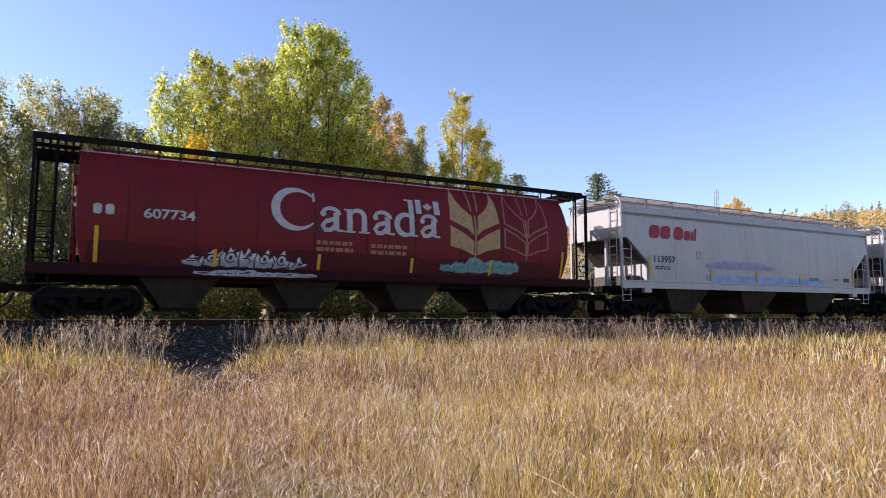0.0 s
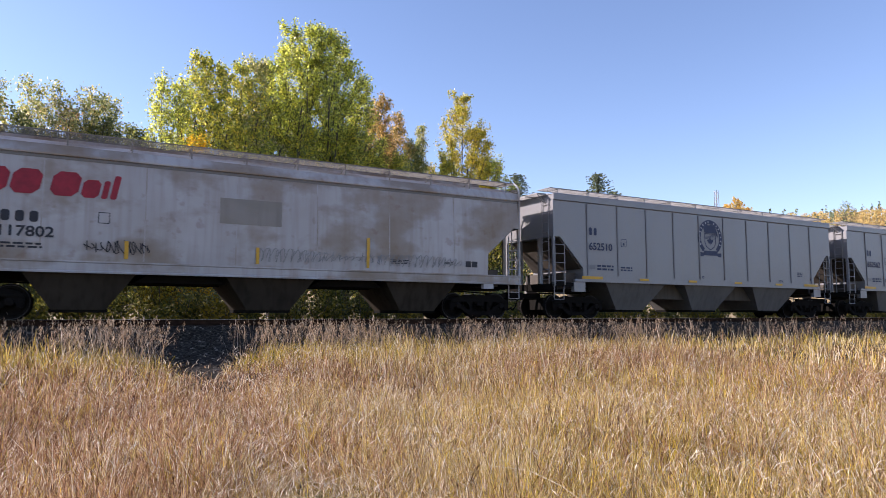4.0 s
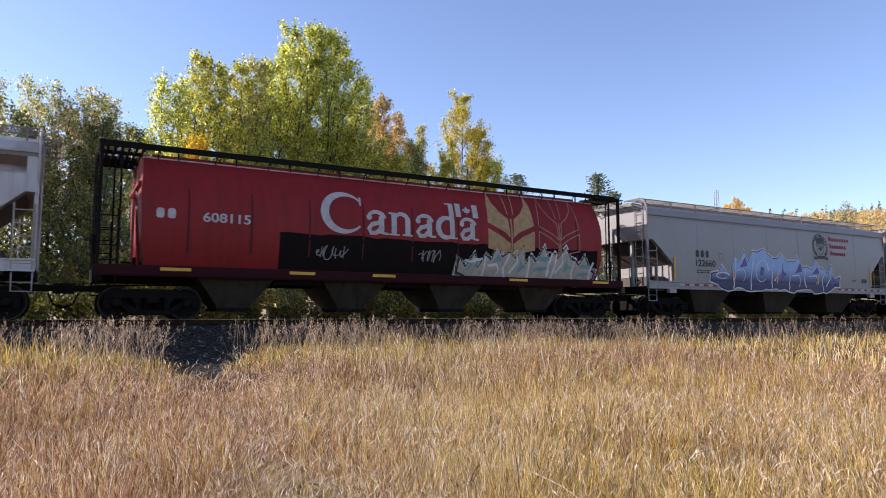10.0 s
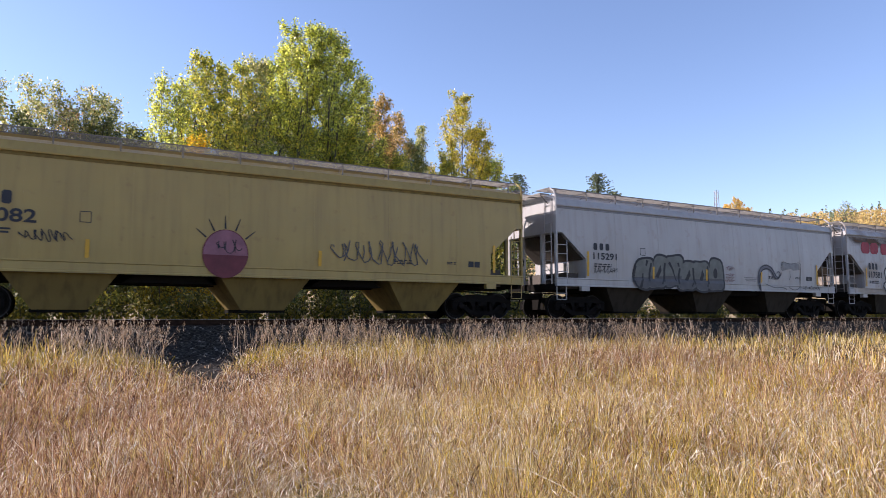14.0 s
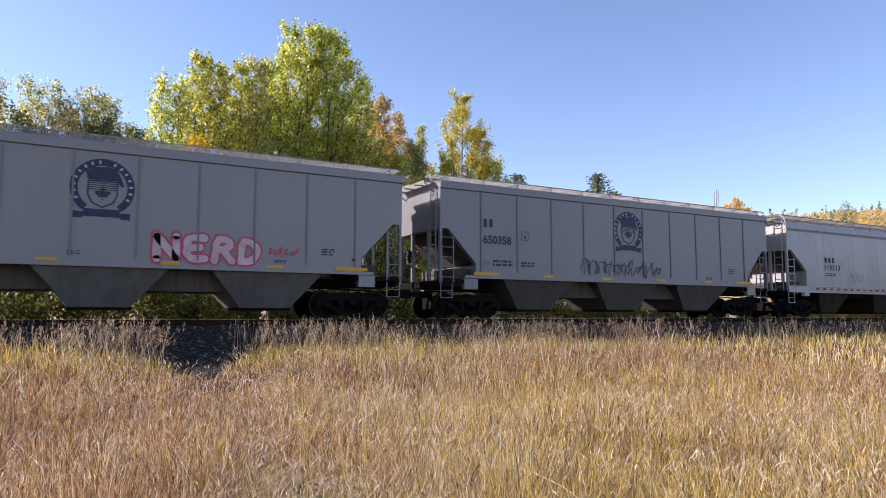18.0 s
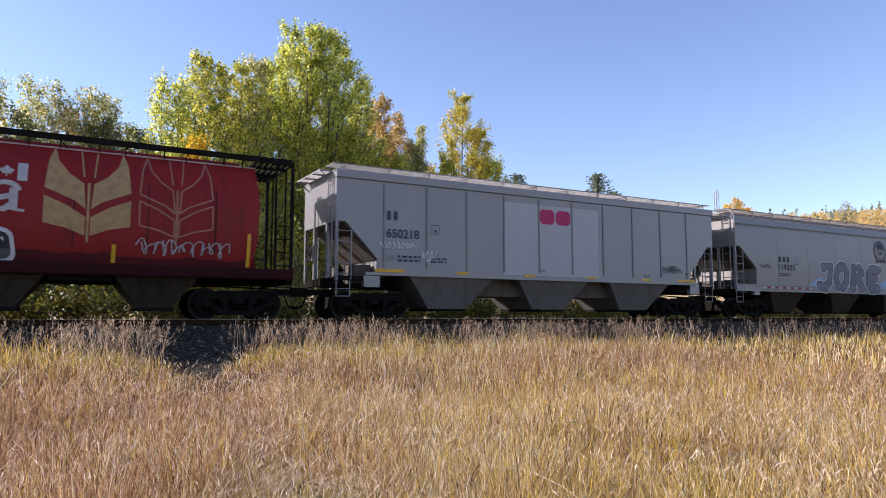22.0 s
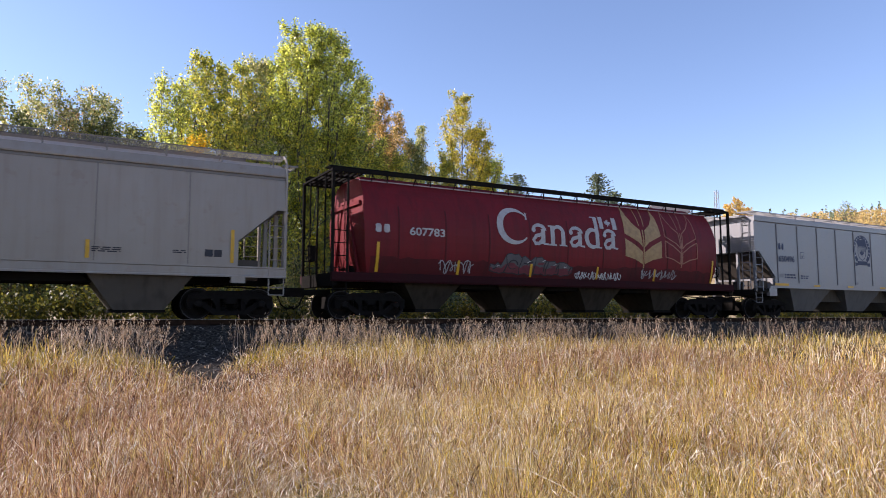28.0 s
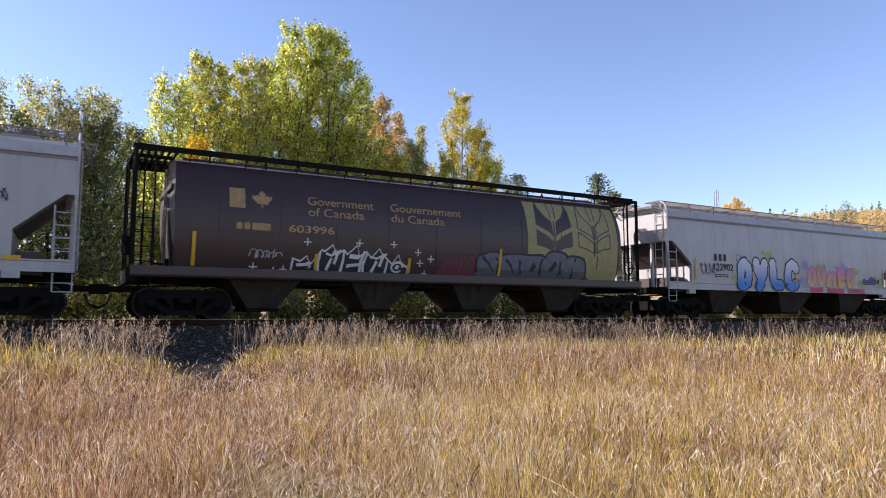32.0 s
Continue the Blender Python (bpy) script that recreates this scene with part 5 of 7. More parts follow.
def brake_gear(car, h, m):
    """Hand brake wheel and its box on the rear end, with cylinder, reservoir and pipes."""
    x = -h - .16
    g = Geo()
    for i in range(16):
        a, b = 2 * math.pi * i / 16, 2 * math.pi * (i + 1) / 16
        g.bar((x, .55 + .28 * math.cos(a), 2.2 + .28 * math.sin(a)), (x, .55 + .28 * math.cos(b), 2.2 + .28 * math.sin(b)), .018, 5)
    for i in range(4):
        a = math.pi * i / 4
        g.bar((x, .55 - .28 * math.cos(a), 2.2 - .28 * math.sin(a)), (x, .55 + .28 * math.cos(a), 2.2 + .28 * math.sin(a)), .012, 4)
    part("brake_wheel", g, M["iron"], car, "spoked hand brake wheel")
    part("brake_box", Geo().box(-h - .12, -h + .02, .35, .75, 1.95, 2.45), m, car)
    part("brake_cylinder", Geo().bar((-h + .9, -.3, 1.62), (-h + 1.5, -.3, 1.62), .16, 12).bar((-h + .6, -.3, 1.62), (-h + .9, -.3, 1.62), .03, 6), M["under"], car)
    part("air_reservoir", Geo().bar((h - 1.7, .3, 1.62), (h - .8, .3, 1.62), .22, 12), M["under"], car)
    part("train_pipe", Geo().path([(-h - .1, .3, .95), (-h + 1.5, .35, 1.02), (h - 1.5, .35, 1.02), (h + .1, .3, .95)], .025, 5), M["under"], car)


def stirrups(car, h, m):
    for sx in (-1, 1):
        for sy in (-1, 1):
            y = sy * 1.52
            a, b = sx * (h - .05), sx * (h - .5)
            part("stirrup_step", Geo().path([(a, y, 1.2), (a, y, .72), (b, y, .72), (b, y, 1.2)], .018, 5).bar((a, y, .95), (b, y, .95), .015, 5), m, car)


def hopper_car(name, label, L, style, paint_key, bay_key=None, sill_label=""):
    """A three-bay covered hopper. style: ribbed (flat sides with posts) or curved (smooth bulged sides, deep sill)."""
    car = new(name)
    tagged(car, label, "freight car", "cars of the grain train")
    m = M[paint_key]
    h = L / 2
    ribbed = style == "ribbed"
    W = w_flat if ribbed else w_curved
    if ribbed:
        out = [(-h, 4.69), (h, 4.69), (h, 3.08), (h - .32, 3.08), (h - 1.42, 1.92), (h - 1.42, 1.47), (-h + 1.42, 1.47), (-h + 1.42, 1.92), (-h + .32, 3.08), (-h, 3.08)]
        levels = (1.9, 3.1)
    else:
        out = [(-h, 4.52), (h, 4.52), (h, 3.25), (h - .30, 3.25), (h - 1.42, 2.28), (h - 1.42, 1.40), (-h + 1.42, 1.40), (-h + 1.42, 2.28), (-h + .30, 3.25), (-h, 3.25)]
        levels = (1.6, 1.9, 2.2, 2.5, 2.8, 3.1, 3.4, 3.7, 4.0, 4.29, 4.31)
    part("body", Geo().prism_y(out, -1, 1), m, car, shape=wrap(W, levels))
    we = W(4.42 if ribbed else 4.52)
    up = .25 if ribbed else .10
    ridge = (.75, .14) if ribbed else (.50, .32)
    # roof, eave strip, hatch trough and running boards
    part("roof", Geo().prism_x([(-we - .02, 4.44 + up), (we + .02, 4.44 + up), (ridge[0], 4.44 + up + ridge[1]), (-ridge[0], 4.44 + up + ridge[1])], -h - .02, h + .02), m, car)
    if ribbed:
        for sy in (-1, 1):
            part("eave_rail", Geo().prism_x([(sy * 1.585, 4.45), (sy * 1.645, 4.48), (sy * 1.645, 4.70), (sy * 1.585, 4.74)], -h - .02, h + .02), m, car)
    else:
        for sy in (-1, 1):
            part("eave_rail", Geo().prism_x([(sy * 1.48, 4.25), (sy * 1.565, 4.27), (sy * 1.575, 4.31), (sy * 1.45, 4.56), (sy * 1.36, 4.56)], -h - .01, h + .01), m, car)
            # Strip coloured as the shadow under the eave lip, with some grime.
            part("eave_drip", Geo().prism_x([(sy * 1.49, 4.175), (sy * 1.528, 4.175), (sy * 1.528, 4.25), (sy * 1.49, 4.25)], -h, h), M["mustard_bay"] if paint_key == "yellow" else M["post"] if paint_key in ("white", "pale") else M["seam"], car, "dark line of shade and grime under the eave")
    hz = 4.42 + up + ridge[1]
    hatch = Geo().prism_x([(-.38, hz), (.38, hz), (.34, hz + .14), (-.34, hz + .14)], -h + 1.0, h - 1.0)
    part("hatch_cover", hatch, m, car, "long trough hatch")
    gm = M["grate"] if ribbed else M["grate_dark"]
    for sy in (-1, 1):
        running_board(car, -h - .05, h + .05, sy * (.70 if ribbed else .42), sy * (1.45 if ribbed else 1.2), 4.96 if ribbed else 5.0, gm)
    for sx in (-1, 1):
        slat = Geo()
        for k in range(5):
            xa = sx * (h + .02 + k * .095)
            slat.box(xa - .012, xa + .012, -1.15, 1.15, 4.72, 4.76)
        for y in (-1.15, -.4, .4, 1.15):
            a, b = sorted((sx * (h - .05), sx * (h + .42)))
            slat.box(a, b, y - .015, y + .015, 4.70, 4.76)
        part("end_platform", slat.bar((sx * (h + .35), -1.1, 4.7), (sx * (h - .05), -1.1, 4.35), .02, 5).bar((sx * (h + .35), 1.1, 4.7), (sx * (h - .05), 1.1, 4.35), .02, 5), gm, car)
    if not ribbed:
        for sx in (-1, 1):
            for sy in (-1, 1):
                x = sx * (h - .03)
                part("corner_rail", Geo().path([(x, sy * 1.55, 3.2), (x, sy * 1.565, 4.25), (x, sy * 1.55, 4.62), (x, sy * 1.44, 4.84), (x, sy * 1.20, 4.985)], .034, 7), m, car, "bent corner rail")
    if ribbed:
        n = 10
        for i in range(n):
            x = -h + 1.64 + (L - 3.28) * i / (n - 1)
            for sy in (-1, 1):
                # Posts carry their shade and dirt as a darker grey than the body.
                rb = part("side_post", lambda sy=sy: Geo().prism_y([(-.028, 1.66), (.028, 1.66), (.028, 4.42), (-.028, 4.42)], sy * 1.575, sy * 1.612), M["post"], car, key=("rib", paint_key, sy))
                rb.location.x = x
    else:
        for i in range(6):
            x = -h + 3.0 + (L - 5.8) * i / 5
            sm = part("weld_seam", lambda: Geo().prism_y([(-.012, 1.56), (.012, 1.56), (.012, 4.2), (-.012, 4.2)], -1, 1), M["seam"] if paint_key in ("cream", "off_white") else m, car, key=("seam", paint_key), shape=wrap(lambda z: w_curved(z) + .006, levels))
            sm.location.x = x
    # sills, end frames, posts
    for sy in (-1, 1):
        if ribbed:
            part("side_sill", Geo().box(-h + 1.0, h - 1.0, sy * 1.50, sy * 1.60, 1.40, 1.50), m, car)
            for sx in (-1, 1):
                a, b = sorted((sx * h, sx * (h - 1.5)))
                part("end_sill_beam", Geo().box(a, b, sy * 1.40, sy * 1.56, 1.22, 1.36), M["under"], car)
                a, b = sorted((sx * (h - .95), sx * (h - 1.5)))
                part("jacking_pad", Geo().box(a, b, sy * 1.42, sy * 1.59, 1.02, 1.38), m, car)
        else:
            part("side_sill", Geo().prism_x([(sy * 1.50, 1.22), (sy * 1.60, 1.22), (sy * 1.60, 1.26), (sy * 1.575, 1.28), (sy * 1.575, 1.48), (sy * 1.60, 1.50), (sy * 1.60, 1.54), (sy * 1.50, 1.54)], -h, h), m, car)
            for sx in (-1, 1):
                a, b = sorted((sx * (h - 1.2), sx * (h - 1.6)))
                part("jacking_pad", Geo().box(a, b, sy * 1.42, sy * 1.59, 1.05, 1.24), m, car)
        for sx in (-1, 1):
            a, b = sorted((sx * h, sx * (h - .09)))
            part("corner_post", Geo().box(a, b, sy * 1.46, sy * 1.56, 1.22, 3.26), m, car)
            ladder(car, sx * (h - .06), sx * (h - .52), sy * 1.57, 1.25, 2.95, m, 5)
    for sx in (-1, 1):
        a, b = sorted((sx * h, sx * (h - .2)))
        part("end_sill", Geo().box(a, b, -1.5, 1.5, 1.08, 1.32), M["under"], car)
        a, b = sorted((sx * (h - .02), sx * (h - .14)))
        for y in (-.62, .62):
            part("end_post", Geo().box(a, b, y - .05, y + .05, 1.3, 3.3), m, car)
        ladder(car, -1.35, -.95, sx * (h + .05), 1.3, 4.5, m, 9, "end_ladder", "y")
        a, b = sorted((sx * (h - .75), sx * (h - 1.35)))
        # Web in the grimy slope colour, which also darkens it for end-frame shade.
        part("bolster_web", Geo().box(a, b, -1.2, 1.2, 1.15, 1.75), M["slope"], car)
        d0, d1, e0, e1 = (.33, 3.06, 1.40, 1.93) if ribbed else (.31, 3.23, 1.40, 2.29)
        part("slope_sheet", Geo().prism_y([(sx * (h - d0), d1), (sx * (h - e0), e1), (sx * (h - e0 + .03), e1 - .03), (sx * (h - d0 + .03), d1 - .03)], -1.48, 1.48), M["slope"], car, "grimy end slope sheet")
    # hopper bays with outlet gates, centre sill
    # Bays are darker than the body: grime, and underside shade in the colour.
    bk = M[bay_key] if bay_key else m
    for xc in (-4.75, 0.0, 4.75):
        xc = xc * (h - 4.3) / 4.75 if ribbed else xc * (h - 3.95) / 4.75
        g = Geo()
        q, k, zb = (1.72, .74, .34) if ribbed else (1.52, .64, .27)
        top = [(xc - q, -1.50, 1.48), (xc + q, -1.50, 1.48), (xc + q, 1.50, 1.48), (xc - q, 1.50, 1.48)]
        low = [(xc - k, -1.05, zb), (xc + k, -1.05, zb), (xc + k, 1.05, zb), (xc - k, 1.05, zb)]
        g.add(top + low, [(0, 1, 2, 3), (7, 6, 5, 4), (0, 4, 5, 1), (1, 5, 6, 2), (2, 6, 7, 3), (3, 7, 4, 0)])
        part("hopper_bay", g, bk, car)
        part("outlet_gate", Geo().box(xc - k - .05, xc + k + .05, -1.0, 1.0, zb - .07, zb + .02).bar((xc - .5, -1.15, zb - .02), (xc - .5, 1.15, zb - .02), .03, 6), M["under"], car)
    mid, low = ((h - 4.3) / 2, .80) if ribbed else ((h - 3.95) / 2, 1.02)
    for xc in (-mid, mid):
        # Dark colour of the saddle stands for shadow under the sill.
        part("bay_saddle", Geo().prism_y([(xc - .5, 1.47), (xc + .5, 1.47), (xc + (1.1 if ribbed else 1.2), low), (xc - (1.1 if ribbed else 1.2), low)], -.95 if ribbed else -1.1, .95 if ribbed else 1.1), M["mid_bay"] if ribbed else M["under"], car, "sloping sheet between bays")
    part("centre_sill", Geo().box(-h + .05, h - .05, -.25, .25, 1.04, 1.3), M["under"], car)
    for sx in (-1, 1):
        truck(car, sx * (h - 1.5))
        coupler(car, sx * h, sx)
    brake_gear(car, h, m)
    stirrups(car, h, m)
    return car, W


def reflectors(car, xs, width, z=1.47, w=.45, t=.10, tall=False):
    """Yellow strips: flat ones on a sill, or upright ones of which the end ones are taller."""
    for x in xs:
        d = Decal()
        a, b = (.05, .96 if x in (xs[0], xs[-1]) else .48) if tall else (w / 2, t)
        d.rect(x - a, x + a, z, z + b)
        d.done("reflector", M["amber"], car, width, 8)


def emblem(car, x, z, r, width, m, ground=None):
    """A round badge: ring, shield, leaf, a plain animal-like blob on top and a ribbon."""
    if ground:
        Decal().disc(x, z, r).done("badge_disc", ground, car, width, 1)
    d = Decal()
    d.ring(x, z, r * .76, r, 306, 594, 44)
    d.done("badge_ring", m, car, width, 2)
    d = Decal()
    for i in range(16):
        a = radians(206 - 232 * i / 15)
        if i == 8:
            continue
        c, q = math.cos(a), math.sin(a)
        d.poly([(x + r * (.88 * c + u * c * .055 - v * q * .035), z + r * (.88 * q + u * q * .055 + v * c * .035)) for u, v in ((-1, -1), (1, -1), (1, 1), (-1, 1))])
    d.done("badge_print", M["light_gray"], car, width, 3, "pale print round the badge, as bars")
    d = Decal()
    sh = [(-.45, .22), (.45, .22), (.45, -.25), (.32, -.52), (0, -.68), (-.32, -.52), (-.45, -.25)]
    p = [(x + r * a, z + r * b) for a, b in sh]
    for a, b in zip(p, p[1:] + p[:1]):
        d.stroke([a, b], r * .05)
    for k in range(4):
        d.rect(x - r * .42, x + r * .42, z + r * (.16 - .07 * k), z + r * (.135 - .07 * k))
    maple(d, x, z - r * .26, r * .30)
    d.done("badge_shield", m, car, width, 3)
    d = Decal()
    d.poly([(x + r * a, z + r * b) for a, b in ((-.52, .34), (-.42, .26), (.44, .26), (.60, .05), (.66, .10), (.52, .46), (.40, .66), (.10, .74), (-.12, .68), (-.34, .72), (-.42, .62), (-.56, .54), (-.40, .44))])
    d.poly([(x + r * a, z + r * b) for a, b in ((-.58, -1.0), (.58, -1.0), (.55, -.74), (-.55, -.74))])
    d.poly([(x + r * a, z + r * b) for a, b in ((-.88, -1.08), (-.58, -1.06), (-.56, -.86), (-.88, -.84), (-.78, -.96))])
    d.poly([(x + r * a, z + r * b) for a, b in ((.88, -1.08), (.78, -.96), (.88, -.84), (.56, -.86), (.58, -1.06))])
    d.done("badge_ribbon", m, car, width, 4)


def number(car, word, x0, x1, z0, z1, width, m, mark=2, mx1=None, mz=None):
    """The car's running number, with plain blocks for the owner's letters above or before it."""
    d = Decal()
    d.text(word, x0, x1, z0, z1, 0, 0.022)
    d.done("running_number", m, car, width, 3)
    if mz and mark:
        w = (mx1 - x0) / (mark + (mark - 1) * .35)
        for i in range(mark):
            a = x0 + i * w * 1.35
            blocks(Decal(), a + .02, a + w - .02, mz, mz + (z1 - z0), 1).done("owner_mark", m, car, width, 3)


def ribbed_marks(car, W, h, word, seed, badge=True):
    rng = random.Random(seed)
    k = M["navy"]
    number(car, word, -h + 1.72, -h + 2.92, 2.64, 2.94, W, k, 2, -h + 2.14, 3.22)
    for x, z, n, w, t in ((-h + 2.12, 2.00, 2, .85, .075), (-h + 3.35, 1.98, 2, .62, .06), (h - 2.75, 2.12, 3, .42, .045), (-h + 7.9, 1.78, 3, .3, .022), (h - 4.2, 1.74, 3, .35, .022), (h - 1.75, 1.80, 1, .16, .10)):
        small_print(Decal(), x, z, n, w, t, rng).done("small_print", k, car, W, 2)
    Decal().rect(-h + 1.72, -h + 2.02, 1.90, 2.06).done("painted_out_patch", M["post"], car, W, 2)
    d = Decal()
    x, z = -h + 3.4, 2.85
    for a, b in (((x, z), (x + .28, z)), ((x + .28, z), (x + .28, z + .3)), ((x + .28, z + .3), (x, z + .3)), ((x, z + .3), (x, z))):
        d.stroke([a, b], .02)
    d.rect(x + .1, x + .18, z + .05, z + .15)
    d.done("stencil_box", k, car, W, 2)
    if badge:
        emblem(car, -h + 8.66, 3.50, .78, W, k)
    reflectors(car, (-h + 1.85, h - 1.75), W, 1.51, 1.05, .11)
    reflectors(car, (-h + 4.6, -h + 7.45, -h + 10.4, -h + 13.3), W, 1.51, .5, .09)


def curved_marks(car, W, h, word, seed, k, tall=True, xs=None, num=(1.75, 3.0, 2.18, 2.48), mark=3, mark_w=.85, bars=True):
    rng = random.Random(seed)
    a, b, z0, z1 = num
    number(car, word, -h + a, -h + b, z0, z1, W, k, mark, -h + a + mark_w, z1 + .10)
    for x, z, n, w, t in ((-h + a + .05, z0 - .20, 2, .9, .05), (h - 5.2, 1.9, 3, .7, .03), (h - 3.2, 1.9, 2, .35, .03)):
        small_print(Decal(), x, z, n, w, t, rng).done("small_print", k, car, W, 2)
    for x in (h - 2.35, h - 2.10):
        Decal().rect(x, x + .22, 1.78, 1.98).done("notice_plate", k, car, W, 2, "small black notice panel")
    d = Decal()
    x, z = -h + 4.3, 2.55
    for p, q in (((x, z), (x + .26, z)), ((x + .26, z), (x + .26, z + .28)), ((x + .26, z + .28), (x, z + .28)), ((x, z + .28), (x, z))):
        d.stroke([p, q], .02)
    d.done("stencil_box", k, car, W, 2)
    if tall:
        reflectors(car, xs or (-h + 1.5, -h + 5.2, -h + 8.3, -h + 11.5, h - 1.5), W, 1.62, tall=True)


def warning_stripes(car, h, gaps=()):
    """Red and white strips along the sill."""
    flat = lambda z: 1.602
    x, i = -h + 1.8, 0
    while x < h - .6:
        if not any(a < x < b for a, b in gaps):
            Decal().rect(x, x + .27, 1.37, 1.45).done("red_strip" if i % 2 else "white_strip", M["lred"] if i % 2 else M["lwhite"], car, flat, 2)
        x += .29
        i += 1


def cylinder_car(name, label, L, paint_key, deck="under"):
    """A four-bay covered hopper with a rounded tank and open end cages."""
    car = new(name)
    tagged(car, label, "freight car", "cars of the grain train")
    m, blk = M[paint_key], M["under"]
    h = L / 2
    W = w_tank
    levels = (1.6, 1.8, 2.05, 2.3, 2.6, 2.85, 3.1, 3.35, 3.6, 3.8, 4.0, 4.15, 4.3, 4.4, 4.5)
    out = [(-h + 1.12, 4.57), (h - 1.12, 4.57), (h - 1.05, 3.4), (h - 1.1, 2.2), (h - 1.25, 1.45), (-h + 1.25, 1.45), (-h + 1.1, 2.2), (-h + 1.05, 3.4)]
    part("tank", Geo().prism_y(out, -1, 1), m, car, shape=wrap(W, levels), smooth=False)
    we = W(4.57)
    part("roof", Geo().prism_x([(-we, 4.56), (we, 4.56), (.45, 4.72), (-.45, 4.72)], -h + 1.12, h - 1.12), m, car)
    part("gutter", Geo().box(-h + 1.1, h - 1.1, -we - .05, -we + .02, 4.54, 4.58), M["pink"], car, "pale drip edge along the tank's top")
    part("hatch_cover", Geo().prism_x([(-.35, 4.70), (.35, 4.70), (.30, 4.83), (-.30, 4.83)], -h + 1.4, h - 1.4), m, car)
    for i in range(9):
        x = -h + 2.3 + (L - 4.6) * i / 8
        hp = part("tank_hoop", lambda: Geo().prism_y([(-.025, 1.9), (.025, 1.9), (.02, 3.7), (-.02, 3.7)], -1, 1), M["red_deep"] if paint_key != "brown" else m, car, key=("hoop", paint_key), shape=wrap(lambda z: w_tank(z) + .012, levels[:-1]))
        hp.location.x = x
    # running boards and their props
    for sy in (-1, 1):
        running_board(car, -h, h, sy * .80, sy * 1.22, 4.90, blk)
        part("board_edge", Geo().box(-h, h, sy * 1.21, sy * 1.24, 4.74, 4.91), blk, car)
        for i in range(11):
            prop = part("board_prop", lambda: Geo().bar((0, sy * 1.2, 4.76), (.22, sy * 1.0, 4.54), .02, 4).bar((0, sy * 1.22, 4.74), (0, sy * 1.05, 4.52), .02, 4), blk, car, key=("prop", sy))
            prop.location.x = -h + 1.5 + (L - 3.0) * i / 10
        part("side_sill", Geo().prism_x([(sy * 1.42, 1.18), (sy * 1.58, 1.18), (sy * 1.60, 1.24), (sy * 1.60, 1.48), (sy * 1.42, 1.48)], -h, h), M[deck], car)
        for sx in (-1, 1):
            for dx, r in ((.05, .045), (.55, .026)):
                part("cage_post", Geo().box(sx * (h - dx) - r, sx * (h - dx) + r, sy * 1.46 - r, sy * 1.46 + r, 1.45, 4.72), blk, car)
            part("cage_post", Geo().bar((sx * (h - .05), sy * .75, 1.45), (sx * (h - .05), sy * .75, 4.72), .026, 6), blk, car)
            ladder(car, sx * (h - .08), sx * (h - .52), sy * 1.47, 1.0, 3.0, blk, 5)
    for sx in (-1, 1):
        for k in range(7):
            sl = part("platform_slat", lambda: Geo().box(-.03, .03, -1.44, 1.44, 4.70, 4.76), blk, car, key="slat")
            sl.location.x = sx * (h - .03 - k * .18)
        for y in (-1.47, -.5, .5, 1.47):
            a, b = sorted((sx * h, sx * (h - 1.15)))
            part("platform_beam", Geo().box(a, b, y - .03, y + .03, 4.68, 4.78), blk, car)
        a, b = sorted((sx * h, sx * (h - 1.3)))
        part("end_deck", Geo().box(a, b, -1.5, 1.5, 1.30, 1.46), blk, car)
        s = sx * (h - 1.1)
        part("end_slope_brace", Geo().bar((s + sx * .02, -1.1, 1.5), (s - sx * .0 + sx * .05, -.25, 3.9), .05, 5).bar((s + sx * .02, 1.1, 1.5), (s + sx * .05, .25, 3.9), .05, 5).box(min(s, s + sx * .12), max(s, s + sx * .12), -1.3, 1.3, 3.72, 3.84), m, car)
        ladder(car, -.45, -.05, s + sx * .12, 1.5, 4.4, m, 9, "tank_ladder", "y")
        truck(car, sx * (h - 1.5))
        coupler(car, sx * h, sx)
        a, b = sorted((sx * (h - .0), sx * (h - .2)))
        part("end_sill", Geo().box(a, b, -1.5, 1.5, 1.05, 1.32), blk, car)
    for i in range(4):
        xc = -h + 3.75 + (L - 7.5) * i / 3
        g = Geo()
        top = [(xc - 1.30, -1.38, 1.46), (xc + 1.30, -1.38, 1.46), (xc + 1.30, 1.38, 1.46), (xc - 1.30, 1.38, 1.46)]
        low = [(xc - .42, -.85, .30), (xc + .42, -.85, .30), (xc + .42, .85, .30), (xc - .42, .85, .30)]
        g.add(top + low, [(0, 1, 2, 3), (7, 6, 5, 4), (0, 4, 5, 1), (1, 5, 6, 2), (2, 6, 7, 3), (3, 7, 4, 0)])
        part("hopper_bay", g, M["dark_bay"], car, "grimy hopper bay darkened for shade")
        part("outlet_gate", Geo().box(xc - .5, xc + .5, -.9, .9, .24, .34), blk, car)
    for i in range(3):
        xc = -h + 3.75 + (L - 7.5) * (i + .5) / 3
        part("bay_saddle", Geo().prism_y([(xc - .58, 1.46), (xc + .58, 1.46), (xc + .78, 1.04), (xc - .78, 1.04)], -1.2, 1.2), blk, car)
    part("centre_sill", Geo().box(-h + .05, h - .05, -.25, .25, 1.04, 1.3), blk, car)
    brake_gear(car, h - .1, blk)
    stirrups(car, h, blk)
    return car, W


